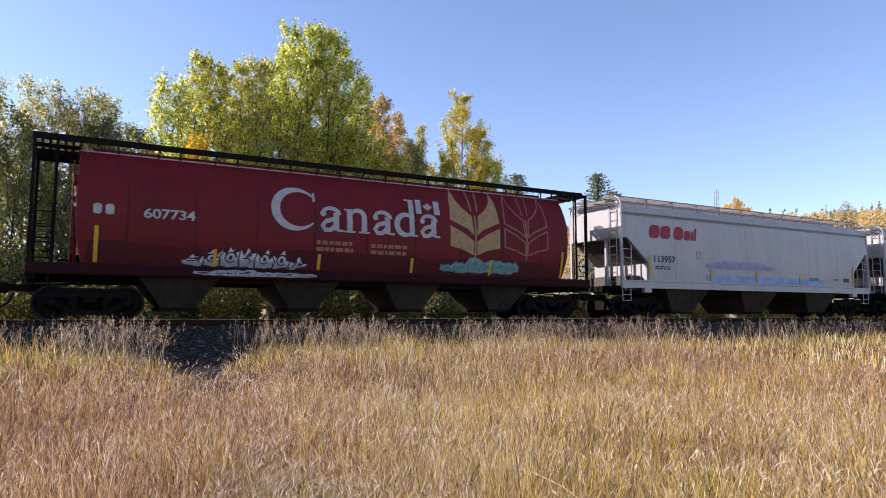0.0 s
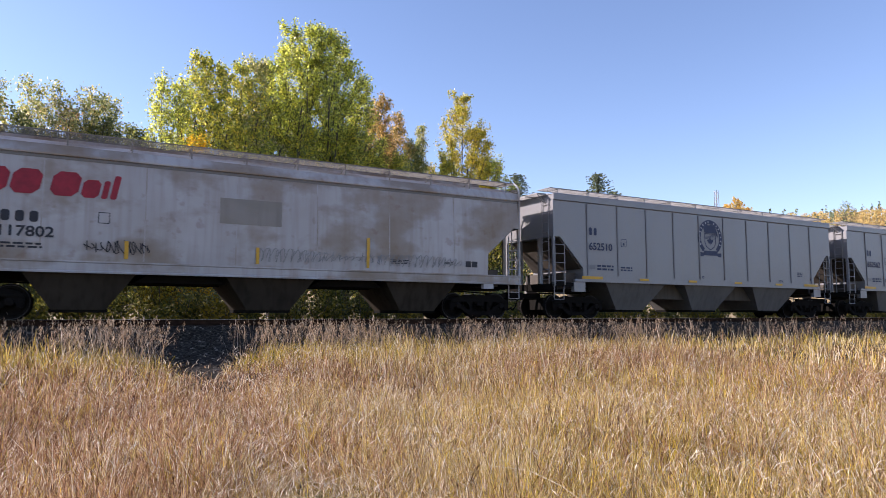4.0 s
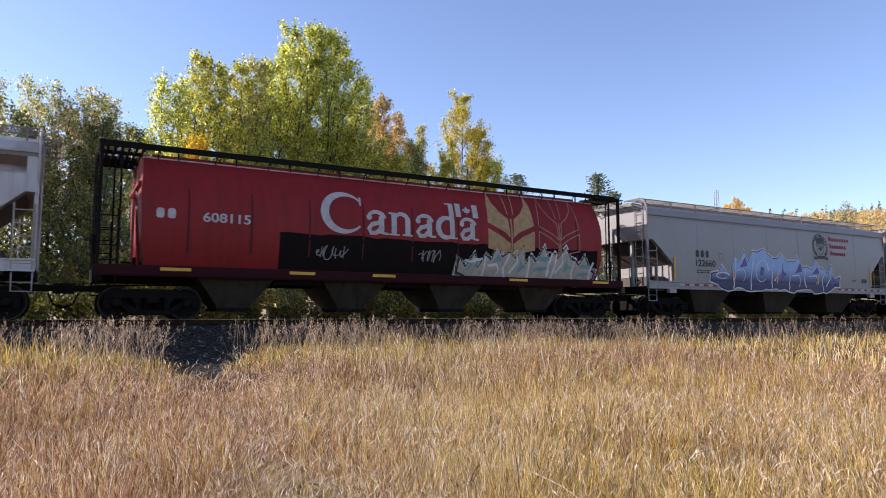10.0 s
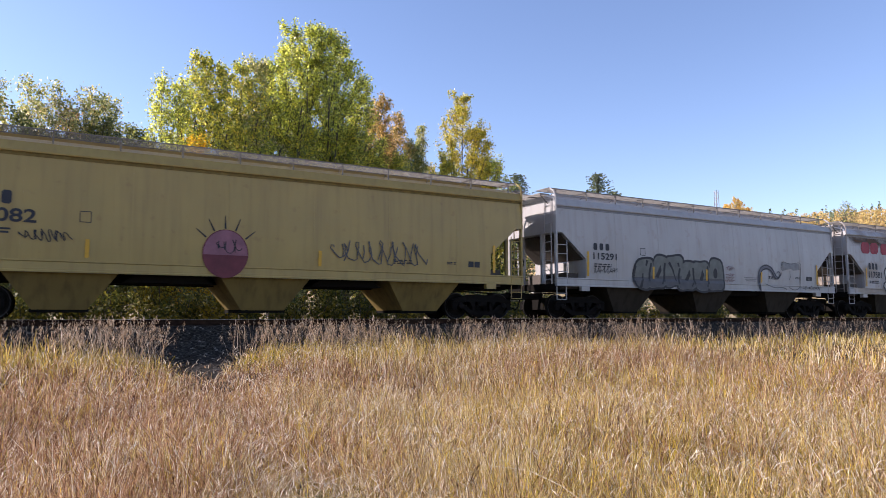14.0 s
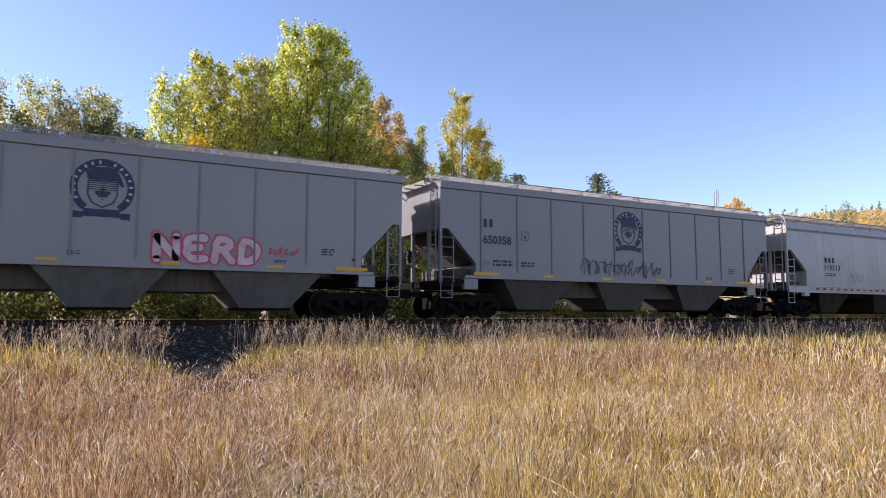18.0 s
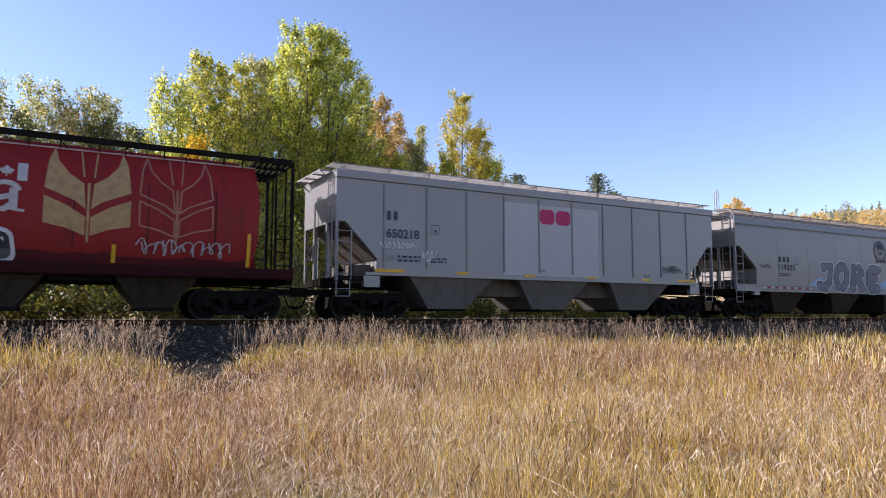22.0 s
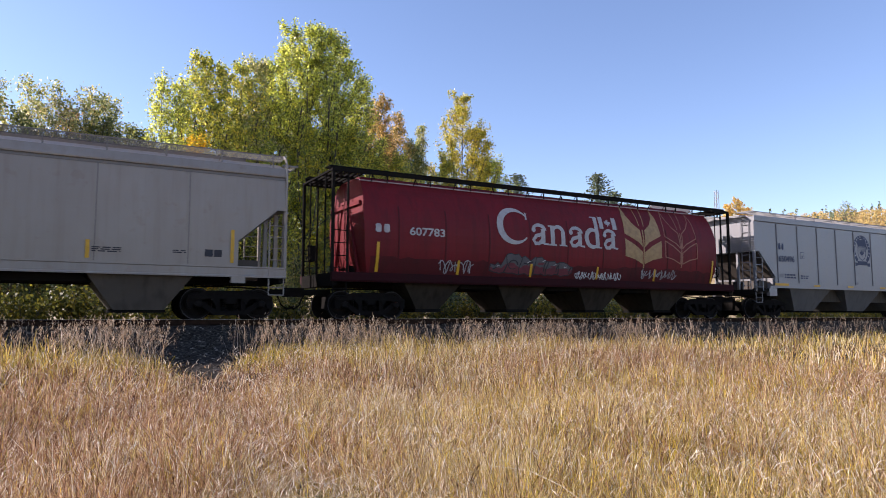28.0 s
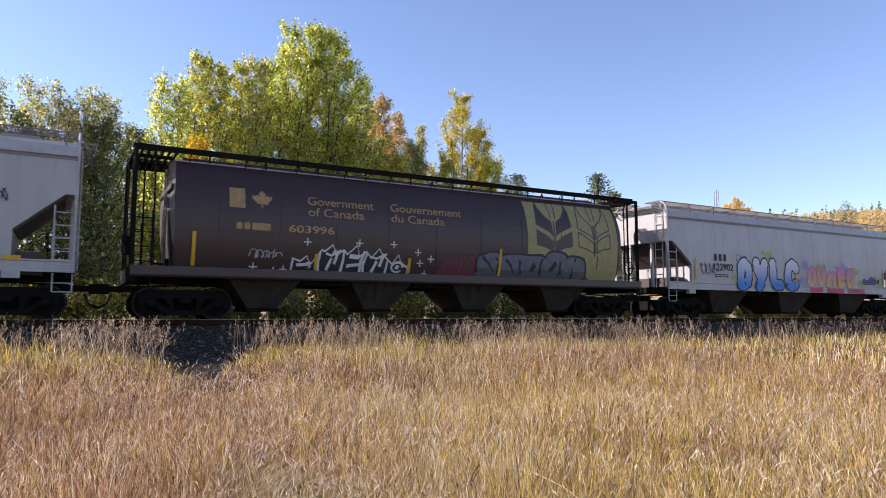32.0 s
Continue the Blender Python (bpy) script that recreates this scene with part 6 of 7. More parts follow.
def wheat(d_fill, d_line, x, z, s, filled):
    """A stylised wheat ear: two leaf pairs and a stem with awns."""
    for sx in (-1, 1):
        low = [(0.06, -.98), (.50, -.80), (1.0, -.70), (1.0, .0), (.50, -.22), (.06, -.50)]
        up = [(0.06, -.30), (.30, -.10), (1.0, .20), (.93, .95), (.80, 1.35), (.70, .95), (.45, .62), (.12, .38)]
        for leaf in (low, up):
            p = [(x + sx * a * s, z + b * s) for a, b in leaf]
            if filled:
                d_fill.poly(p)
            else:
                for a, b in zip(p, p[1:] + p[:1]):
                    d_line.stroke([a, b], .045)
        d_line.stroke([(x + sx * .12 * s, z + .55 * s), (x + sx * .20 * s, z + 1.35 * s)], .04)
    d_line.stroke([(x, z - 1.15 * s), (x, z + .4 * s)], .06)


def wordmark(car, W, x0, x1, z0, z1, m, tall=True):
    """The word on the red cars, with wide serifed strokes, and the small flag over its last letter."""
    u = (x1 - x0) / 10.3
    d = Decal()
    xh = (z1 - z0) * .60
    st = .34 * u
    # C
    cx, cz, r = x0 + 1.25 * u, (z0 + z1) / 2, (z1 - z0) / 2
    pts = arc(cx, cz, r * .96, 42, 318, 40, 1.22 * u / (r * .96))
    d.brush(pts, [.10 * u + .38 * u * math.sin(math.pi * i / (len(pts) - 1)) ** 1.4 for i in range(len(pts))])
    d.rect(pts[0][0] - .02 * u, pts[0][0] + .10 * u, pts[0][1] - .25 * u, pts[0][1] + .25 * u)

    d.done("letter", m, car, W, 3, "white painted serif letter")

    def bowl_a(x):
        d = Decal()
        d.rect(x + .78 * u, x + .78 * u + st, z0 + .06 * u, z0 + xh * .78)
        d.stroke(arc(x + .62 * u, z0 + xh * .70, xh * .27, 0, 165, 8, .50 * u / (xh * .27)), st * .85, st * .55)
        d.disc(x + .18 * u, z0 + xh * .72, .17 * u, 12)
        d.stroke([(x + .85 * u, z0 + xh * .52), (x + .35 * u, z0 + xh * .42), (x + .14 * u, z0 + xh * .22), (x + .30 * u, z0 + .07 * u), (x + .60 * u, z0 + .08 * u), (x + .85 * u, z0 + xh * .22)], st * .75)
        d.stroke([(x + 1.0 * u, z0 + .08 * u), (x + 1.40 * u, z0 + .05 * u)], .13 * u)

        d.done("letter", m, car, W, 3)

    def letter_n(x):
        d = Decal()
        d.rect(x + .15 * u, x + .15 * u + st, z0, z0 + xh)
        d.rect(x + 1.05 * u, x + 1.05 * u + st, z0, z0 + xh * .7)
        d.stroke(arc(x + .80 * u, z0 + xh * .66, xh * .30, 160, 0, 8, .43 * u / (xh * .30)), st * .55, st * .95)
        for c in (.32, 1.22):
            d.rect(x + (c - .34) * u, x + (c + .34) * u, z0 - .005, z0 + .09 * u)
        d.rect(x - .02 * u, x + .2 * u, z0 + xh - .10 * u, z0 + xh)

        d.done("letter", m, car, W, 3)

    def letter_d(x):
        d = Decal()
        d.rect(x + .95 * u, x + .95 * u + st, z0, z1)
        p = arc(x + .72 * u, z0 + xh * .5, xh * .45, 20, 340, 18, .60 * u / (xh * .45))
        d.brush(p, [.10 * u + .26 * u * math.sin(math.pi * i / (len(p) - 1)) for i in range(len(p))])
        d.rect(x + .70 * u, x + 1.0 * u, z1 - .10 * u, z1)
        d.rect(x + 1.2 * u, x + 1.5 * u, z0, z0 + .09 * u)
        d.done("letter", m, car, W, 3)
    bowl_a(x0 + 2.55 * u)
    letter_n(x0 + 4.0 * u)
    bowl_a(x0 + 5.75 * u)
    letter_d(x0 + 7.2 * u)
    bowl_a(x0 + 8.85 * u)
    f = Decal()
    fx = x0 + 8.65 * u
    f.rect(fx, fx + .38 * u, z0 + xh * 1.05, z1 + .02)
    f.rect(fx + 1.25 * u, fx + 1.65 * u, z0 + xh * 1.05, z1 + .02)
    maple(f, fx + .82 * u, z0 + xh * 1.33, .36 * u)
    f.done("flag_mark", m, car, W, 3)


def red_marks(car, W, h, word, seed, low_print=True, tall=True):
    rng = random.Random(seed)
    m = M["lwhite"]
    number(car, word, -h + 2.68, -h + 4.02, 2.76, 3.04, W, m)
    blocks(Decal(), -h + 1.45, -h + 1.95, 2.80, 3.08, 2, .45).done("owner_mark", m, car, W, 3)
    wordmark(car, W, -h + 6.28, -h + 11.95, 2.72, 3.98, m)
    f, ln, l2 = Decal(), Decal(), Decal()
    wheat(f, ln, -h + 13.35, 3.20, 1.02, True)
    f.done("wheat_mark", M["gold"], car, W, 2, "gold wheat-leaf mark")
    ln.done("wheat_stem", M["gold"], car, W, 3)
    wheat(None, l2, -h + 15.55, 3.22, .96, False)
    l2.done("wheat_outline", M["goldline"], car, W, 2)
    if tall:
        reflectors(car, (-h + 1.55, -h + 4.6, -h + 7.7, -h + 10.9, -h + 14.0, h - 1.35), W, 1.52, tall=True)
    if low_print:
        d = Decal()
        small_print(d, -h + 7.6, 2.30, 2, 1.2, .12, rng)
        small_print(d, -h + 9.4, 2.28, 2, 1.3, .12, rng)
        d.done("small_print", M["goldline"], car, W, 2)


def foot_band(car, W, h, seed, z1):
    """A ragged band of darker red along the foot of the tank."""
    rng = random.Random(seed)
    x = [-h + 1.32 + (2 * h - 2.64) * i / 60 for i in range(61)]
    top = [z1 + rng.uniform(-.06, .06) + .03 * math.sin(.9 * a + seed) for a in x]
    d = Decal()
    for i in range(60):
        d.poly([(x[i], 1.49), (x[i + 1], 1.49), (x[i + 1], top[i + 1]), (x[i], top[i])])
    d.done("soot_stain", M["red_deep"], car, W, 0, "ragged dark red band along the tank's foot")


def soot_patch(car, W, poly, m=None, name="painted_out_patch"):
    Decal().poly(poly).done(name, m or M["soot"], car, W, 1)


# ---- the cars, front of the train first ----
CARS = []


def put(car, x):
    CARS.append((car, x))


BLK, NVY = M["black"], M["navy"]


def owner_word(car, W, x0, x1, z0, z1, m):
    """The owner's slanted name, as plain blocks in two groups."""
    H, Wd = z1 - z0, x1 - x0
    for a, b, t in ((0, .21, 1), (.23, .43, 1), (.50, .70, 1), (.72, .85, .75), (.87, .915, .75), (.935, .985, 1)):
        d = blocks(Decal(), x0 + Wd * a, x0 + Wd * b, z0, z0 + H * t, 1)
        for v in d.bm.verts:
            v.co.x += .18 * (v.co.z - z0)
        d.done("owner_name", m, car, W, 3, "slanted red owner's mark in plain blocks")


def name_lines(car, W, x, z, m):
    """The owner's name in three lines of plain blocks."""
    for i, (n, w) in enumerate(((8, 1.75), (7, 1.45), (7, 1.35))):
        step = w / n
        for k in range(n):
            a, b = x + step * k, z - i * .36
            tall = .24 if k == 0 else .17
            blocks(Decal(), a, a + step * .72, b, b + tall, 1).done("owner_name", m, car, W, 3, "red owner's name in plain blocks")


def build_train():
    # leading white car
    c, W = hopper_car("hopper_car", "white covered hopper car at the front", 17.5, "curved", "white", "dark_bay")
    put(c, 47.30)
    # white car with a red name
    c, W = hopper_car("hopper_car", "white covered hopper with red lettering and blue graffiti haze", 17.45, "curved", "white", "dark_bay")
    h = 8.72
    owner_word(c, W, -h + 1.5, -h + 4.35, 3.3, 3.85, M["lred"])
    curved_marks(c, W, h, "113957", 2, BLK, num=(1.75, 3.0, 2.30, 2.58), mark=0)
    graffiti(c, -h + 4.9, -h + 9.6, 2.15, 2.6, 7, [SP["lilac"]], SP["lilac"], W, 12, label="faded violet graffiti")
    Decal().rect(-h + 4.9, -h + 13.5, 1.58, 1.85).done("graffiti_haze", SP["sky"], c, W, 2)
    put(c, 28.19)
    # red car
    c, W = cylinder_car("cylindrical_hopper", "faded red rounded grain hopper with white and gold marks", 18.55, "red", "red_dark")
    h = 9.27
    red_marks(c, W, h, "607734", 3)
    foot_band(c, W, h, 34, 2.05)
    graffiti(c, -h + 3.7, -h + 7.3, 1.5, 2.08, 7, [SP["white"], SP["silver"], SP["black"]], SP["black"], W, 31, label="jagged white graffiti low on the tank", fat=.34, spike=.22)
    graffiti(c, -h + 4.0, -h + 7.6, 1.24, 1.46, 6, [SP["silver"]], SP["black"], lambda z: 1.604, 33, label="faint white graffiti on the sill", fat=.2)
    graffiti(c, -h + 12.0, -h + 15.2, 1.6, 2.15, 6, [SP["mint"]], SP["teal"], W, 32, label="mint green graffiti")
    put(c, 8.49)

    def gray(word, x, seed, badge=True, L=17.5, label="grey covered hopper with side posts and a round navy badge", coat="gray"):
        c, W = hopper_car("ribbed_hopper", label, L, "ribbed", coat, "dull_bay" if coat == "gray_dull" else "bay")
        ribbed_marks(c, W, L / 2, word, seed, badge)
        put(c, x)
        return c, W, L / 2
    gray("652562", -11.12, 4)
    gray("652510", -30.18, 5)
    # soiled white car
    c, W = hopper_car("hopper_car", "soiled white covered hopper with red lettering and rust stains", 18.0, "curved", "dirty_white", "dark_bay")
    h = 9.0
    owner_word(c, W, -h + 1.5, -h + 4.75, 3.2, 3.85, M["lred"])
    curved_marks(c, W, h, "117802", 6, BLK, num=(2.1, 3.3, 2.1, 2.38), tall=False)
    Decal().rect(-h + 7.4, -h + 9.2, 2.75, 3.5).done("stain_patch", M["cream"], c, W, 1, "brown stain")
    scribble(c, -h + 4.0, -h + 5.6, 1.75, 2.1, SP["black"], W, 61)
    scribble(c, -h + 8.5, -h + 15.5, 1.7, 2.1, SP["gray"], W, 62, .02)
    reflectors(c, (-h + 1.7, -h + 5, -h + 8.5, -h + 12), W, 1.62, tall=True)
    put(c, -49.45)
    c, W, h = gray("651249", -68.67, 7, L=17.55, label="grey covered hopper with pinkish scrawls on its side")
    scribble(c, -h + 5.0, -h + 6.7, 2.1, 2.6, SP["rust"], W, 71, .03)
    scribble(c, -h + 7.0, -h + 8.4, 2.1, 2.5, SP["rust"], W, 72, .03)
    scribble(c, -h + 10.6, -h + 11.2, 2.1, 2.4, SP["rust"], W, 73, .03)
    gray("652369", -87.71, 8)
    # car with the blue and violet piece
    c, W = hopper_car("hopper_car", "white covered hopper with large blue and violet graffiti", 17.6, "curved", "pale", "dark_bay")
    h = 8.8
    curved_marks(c, W, h, "122660", 9, BLK, num=(2.8, 4.05, 2.22, 2.52))
    blue = faded("navy_to_sky_spray", (0.018, 0.014, 0.07), (0.21, 0.34, 0.56), 1.65, 2.25)
    graffiti(c, -h + 3.7, -h + 13.2, 1.24, 3.16, 7, [blue, blue, SP["violet"]], SP["indigo"], w_low, 91, halo=SP["white"], label="large blue, white and violet graffiti", fat=.24, spike=.10)
    emblem(c, -h + 11.85, 3.52, .62, W, BLK, M["cream"])
    name_lines(c, W, -h + 12.65, 3.83, M["lred"])
    warning_stripes(c, h, ((-h + 5, -h + 13),))
    put(c, -106.67)
    # red car with the painted-out patch
    c, W = cylinder_car("cylindrical_hopper", "red rounded grain hopper, lower side painted out black", 18.7, "red_bright", "red_dark")
    h = 9.35
    red_marks(c, W, h, "608115", 10, low_print=False, tall=False)
    rag = random.Random(77)
    edge_x = [-h + 4.9 + (2 * h - 6.2) * i / 40 for i in range(41)]
    soot_patch(c, W, [(-h + 4.9, 1.5), (h - 1.3, 1.5)] + [(x, 2.60 + rag.uniform(-.035, .035)) for x in edge_x[::-1]])
    graffiti(c, -h + 11.1, -h + 17.2, 1.34, 2.66, 6, [SP["cream"], SP["cream"], SP["mint"]], SP["black"], W, 104, halo=SP["white"], label="cream and mint graffiti with sharp outlines", fat=.42, spike=.16)
    scribble(c, -h + 6.0, -h + 7.0, 1.85, 2.3, SP["gray"], W, 102, .03)
    scribble(c, -h + 9.6, -h + 10.4, 1.9, 2.3, SP["gray"], W, 103, .03)
    reflectors(c, (-h + 2.0, -h + 5.6, -h + 8.3, -h + 13.6, h - 1.2), lambda z: 1.602, 1.34, .8, .09)
    put(c, -126.26)
    # soiled car with white bubble letters
    c, W = hopper_car("hopper_car", "rust-streaked white hopper with white and blue graffiti", 18.1, "curved", "dirty_white", "dark_bay")
    h = 9.05
    owner_word(c, W, -h + 1.25, -h + 4.9, 3.35, 3.95, M["lred"])
    Decal().rect(-h + .3, h - .3, 3.70, 4.17).done("rust_stain", stain_film("rust_band_film", (0.10, 0.058, 0.032), .36, .56, 3.64, 4.32, (0.45, 0.45, 1.6), .9), c, W, 0, "brown rust band under the eave")
    Decal().rect(-h + 4.6, h - .6, 2.35, 3.5).done("rust_stain", stain_film("rust_blotch_film", (0.17, 0.125, 0.075), .50, .64, 2.2, 3.6, (0.75, 0.75, 0.9), .7), c, W, -1, "tan blotches of dried grain dust")
    curved_marks(c, W, h, "117581", 11, BLK, num=(1.8, 3.0, 2.08, 2.42), xs=(-h + 1.55, -h + 5.3, -h + 8.0, -h + 11, h - 1.3))
    Decal().poly([(-h + 4.2, 1.6), (-h + 9.2, 1.6), (-h + 9.0, 2.7), (-h + 7.6, 3.0), (-h + 6.6, 2.85), (-h + 6.0, 3.05), (-h + 5.0, 2.85)]).done("graffiti_haze", SP["lilac"], c, W, 0, "pale violet spray behind the letters")
    Decal().poly([(-h + 9.2, 1.3), (h - .75, 1.3), (h - 1.0, 1.75), (h - 1.9, 2.0), (h - 2.6, 2.35), (h - 3.3, 2.3), (-h + 12.5, 2.75), (-h + 11.2, 2.95), (-h + 9.6, 2.6)]).done("graffiti_haze", SP["blue"], c, W, 0, "blue spray behind the letters")
    letters(c, "SERVO", -h + 3.2, -h + 9.0, 1.27, 2.86, .39, SP["cream_white"], SP["black"], .085, w_low, 111, glint=SP["iron"], label="white bubble letter with a heavy black outline")
    letters(c, "CODE", -h + 9.2, -h + 14.4, 1.24, 2.84, .38, SP["cream_white"], SP["black"], .085, w_low, 112, glint=SP["iron"], slant=.12, label="white bubble letter with a heavy black outline")
    put(c, -146.0)
    # white car with the grey piece
    c, W = hopper_car("hopper_car", "clean white covered hopper with grey and black graffiti", 17.65, "curved", "white", "dark_bay")
    h = 8.82
    curved_marks(c, W, h, "115291", 12, BLK, num=(1.78, 3.0, 2.28, 2.55), xs=(-h + 1.5, -h + 5.0, -h + 8.2, -h + 11.9, h - 1.5))
    bubbles(c, -h + 4.0, -h + 9.2, 1.16, 2.60, 6, SP["moss"], SP["black"], w_low, 121, SP["iron"], label="grey and black block graffiti", fat=.09, square=.45)
    hook = catmull([(11.78, 1.25), (11.72, 1.82), (11.88, 2.20), (12.24, 2.35), (12.62, 2.24), (12.84, 2.0), (13.03, 1.86), (13.24, 1.92), (13.30, 2.08), (13.14, 2.17), (13.04, 2.05)])
    Decal().brush([(-h + a, b) for a, b in hook], [.05 + .20 * math.sin(math.pi * min(1, i / (len(hook) * .72))) for i in range(len(hook))]).done("graffiti_hook", SP["steel"], c, w_low, 4, "grey curled hook with dark edges")
    for k, lw in ((.13, .05), (-.12, .035)):
        Decal().stroke([(-h + 12.45 + (a - 12.45) * (1 - k * .6), 1.25 + (b - 1.25) * (1 - k * .55)) for a, b in hook[:-12]], lw).done("graffiti_line", SP["black"], c, w_low, 5)
    Decal().poly([(-h + 13.45, 2.20), (-h + 13.5, 2.60), (-h + 14.75, 2.58), (-h + 14.8, 2.30), (-h + 14.3, 2.24), (-h + 14.1, 2.32)]).done("graffiti_patch", SP["gray"], c, W, 3, "smudged grey patch")
    for line in ([(13.36, 2.25), (13.48, 2.62), (14.05, 2.55), (14.80, 2.62), (14.86, 2.3), (14.80, 1.7), (14.72, 1.34)], [(12.15, 1.58), (12.5, 1.47), (12.95, 1.40), (13.4, 1.42), (13.72, 1.33)], [(13.9, 1.45), (14.2, 1.33), (14.55, 1.36), (14.75, 1.5)], [(14.0, 2.2), (14.05, 1.95), (13.95, 1.8)]):
        Decal().stroke([(-h + a, b) for a, b in catmull(line)], .03).done("graffiti_line", SP["iron"], c, w_low, 5)
    scribble(c, -h + 14.85, -h + 16.3, 1.36, 1.52, SP["black"], w_low, 122, .02)
    scribble(c, -h + 9.45, -h + 10.0, 2.1, 2.3, SP["maroon"], W, 124, .02)
    for z in (1.92, 1.78, 1.64):
        scribble(c, -h + 9.43, -h + 10.0, z - .055, z + .055, SP["maroon"], W, 125 + int(z * 100), .018)
    for z in (1.82, 1.75, 1.68):
        Decal().rect(-h + 10.7 + (1.82 - z), -h + 11.64 - (1.82 - z), z - .02, z + .02).done("small_print", SP["gray"], c, W, 2)
    scribble(c, -h + 1.8, -h + 3.0, 1.75, 2.0, SP["black"], W, 123, .02)
    put(c, -165.14)
    # mustard car
    c, W = hopper_car("hopper_car", "mustard yellow covered hopper with a red sprayed disc", 18.55, "curved", "yellow", "mustard_bay")
    h = 9.27
    curved_marks(c, W, h, "52082", 13, BLK, num=(1.84, 3.33, 2.45, 2.80), mark_w=.95, xs=(-h + 1.46, -h + 4.5, -h + 10.84, h - 1.3))
    flat = lambda z: 1.604
    Decal().disc(-h + 8.02, 1.88, .70, 30, .92).done("graffiti_disc", SP["maroon"], c, flat, 2, "dark red sprayed disc")
    Decal().poly([(-h + 8.02 + .62 * math.cos(math.pi * k / 14), 1.84 + .72 * math.sin(math.pi * k / 14)) for k in range(15)]).done("graffiti_disc", SP["plum"], c, flat, 3, "dull pink upper half of the disc")
    for a in (38, 68, 92, 118, 142):
        q = radians(a)
        Decal().stroke([(-h + 8.02 + .70 * math.cos(q), 1.9 + .70 * math.sin(q)), (-h + 8.02 + 1.05 * math.cos(q), 1.9 + 1.08 * math.sin(q))], .05, .02).done("graffiti_ray", SP["black"], c, flat, 3)
    scribble(c, -h + 7.75, -h + 8.4, 1.9, 2.3, SP["black"], flat, 131, .025)
    scribble(c, -h + 11.2, -h + 14.5, 1.75, 2.5, SP["iron"], W, 132, .035)
    scribble(c, -h + 2.97, -h + 4.1, 2.0, 2.3, SP["black"], W, 133, .025)
    put(c, -184.77)
    # white car with badge
    c, W = hopper_car("hopper_car", "white covered hopper with a round badge and red lettering", 17.5, "curved", "white", "dark_bay")
    h = 8.75
    curved_marks(c, W, h, "119513", 14, BLK, num=(2.9, 4.2, 2.35, 2.62), tall=False)
    emblem(c, -h + 11.75, 3.5, .60, W, BLK, M["cream"])
    name_lines(c, W, -h + 12.6, 3.82, M["lred"])
    scribble(c, -h + 5.1, -h + 6.2, 1.75, 2.3, SP["black"], W, 141, .015)
    warning_stripes(c, h)
    put(c, -204.68)
    c, W, h = gray("650358", -223.66, 15, L=17.4, label="dull grey covered hopper with a black outline scrawl", coat="gray_dull")
    scribble(c, -h + 6.25, -h + 8.4, 1.6, 2.35, SP["black"], W, 151, .03)
    scribble(c, -h + 8.2, -h + 10.5, 1.6, 2.3, SP["black"], W, 152, .03)
    c, W, h = gray("651494", -242.56, 16, label="grey covered hopper with pink bubble graffiti")
    letters(c, "NERD", -h + 9.95, -h + 12.92, 1.55, 2.42, .20, SP["blush"], SP["pink"], .055, W, 161, soft=1, glint=SP["white"], label="pink and white bubble letter")
    scribble(c, -h + 13.1, -h + 14.0, 1.85, 2.15, SP["pink"], W, 162, .025)
    # car with the silver piece
    c, W = hopper_car("hopper_car", "pale grey covered hopper with silver block graffiti", 17.45, "curved", "pale", "dark_bay")
    h = 8.72
    curved_marks(c, W, h, "119325", 17, BLK, num=(3.0, 4.25, 2.25, 2.52), tall=False)
    for x0, x1 in ((5.2, 6.9), (11.0, 12.8)):
        Decal().poly([(-h + x0, 1.26), (-h + x1, 1.26), (-h + x1 - .2, 1.7), (-h + (x0 + x1) / 2 + .3, 2.0), (-h + (x0 + x1) / 2 - .2, 1.85), (-h + x0 + .25, 1.62)]).done("graffiti_haze", SP["sky"], c, W, 0, "pale blue spray flames")
    letters(c, "JORE", -h + 5.9, -h + 11.5, 1.24, 2.80, .42, SP["steel"], SP["black"], .045, w_low, 172, halo=SP["white"], soft=0, slant=.08, label="steel-grey block letter edged in black and white")
    emblem(c, -h + 11.73, 3.5, .58, W, BLK, M["cream"])
    name_lines(c, W, -h + 12.55, 3.82, M["lred"])
    scribble(c, -h + 1.6, -h + 2.4, 2.3, 2.5, SP["black"], W, 173, .025)
    warning_stripes(c, h, ((-h + 5.5, -h + 12.0),))
    put(c, -261.61)
    c, W, h = gray("650218", -280.55, 18, badge=False, L=17.4, label="grey covered hopper with a repainted panel and crimson mark")
    Decal().rect(-h + 6.35, -h + 10.8, 1.56, 4.2).done("repaint_patch", M["light_gray"], c, W, 0, "cleaner repainted panel")
    blocks(Decal(), -h + 7.95, -h + 9.4, 3.5, 4.05, 2, .10).done("owner_mark", M["magenta"], c, W, 3, "crimson owner's mark in plain blocks")
    scribble(c, -h + 14.25, -h + 15.4, 1.84, 2.15, SP["black"], W, 181, .025)
    scribble(c, -h + 1.5, -h + 2.8, 2.3, 2.5, SP["white"], W, 182, .03)
    scribble(c, -h + 3.0, -h + 3.5, 1.9, 2.3, SP["white"], W, 183, .03)
    # brighter red car
    c, W = cylinder_car("cylindrical_hopper", "bright red rounded grain hopper with white graffiti", 18.9, "red_bright", "red_dark")
    h = 9.45
    red_marks(c, W, h, "606762", 19, low_print=False)
    foot_band(c, W, h, 36, 1.72)
    bubbles(c, -h + 8.2, -h + 11.6, 1.5, 2.2, 6, SP["black"], SP["white"], W, 191, SP["iron"], SP["white"], "white and black graffiti low on the tank", fat=.05, square=.6)
    scribble(c, -h + 1.7, -h + 3.2, 2.3, 2.8, SP["white"], W, 192, .03)
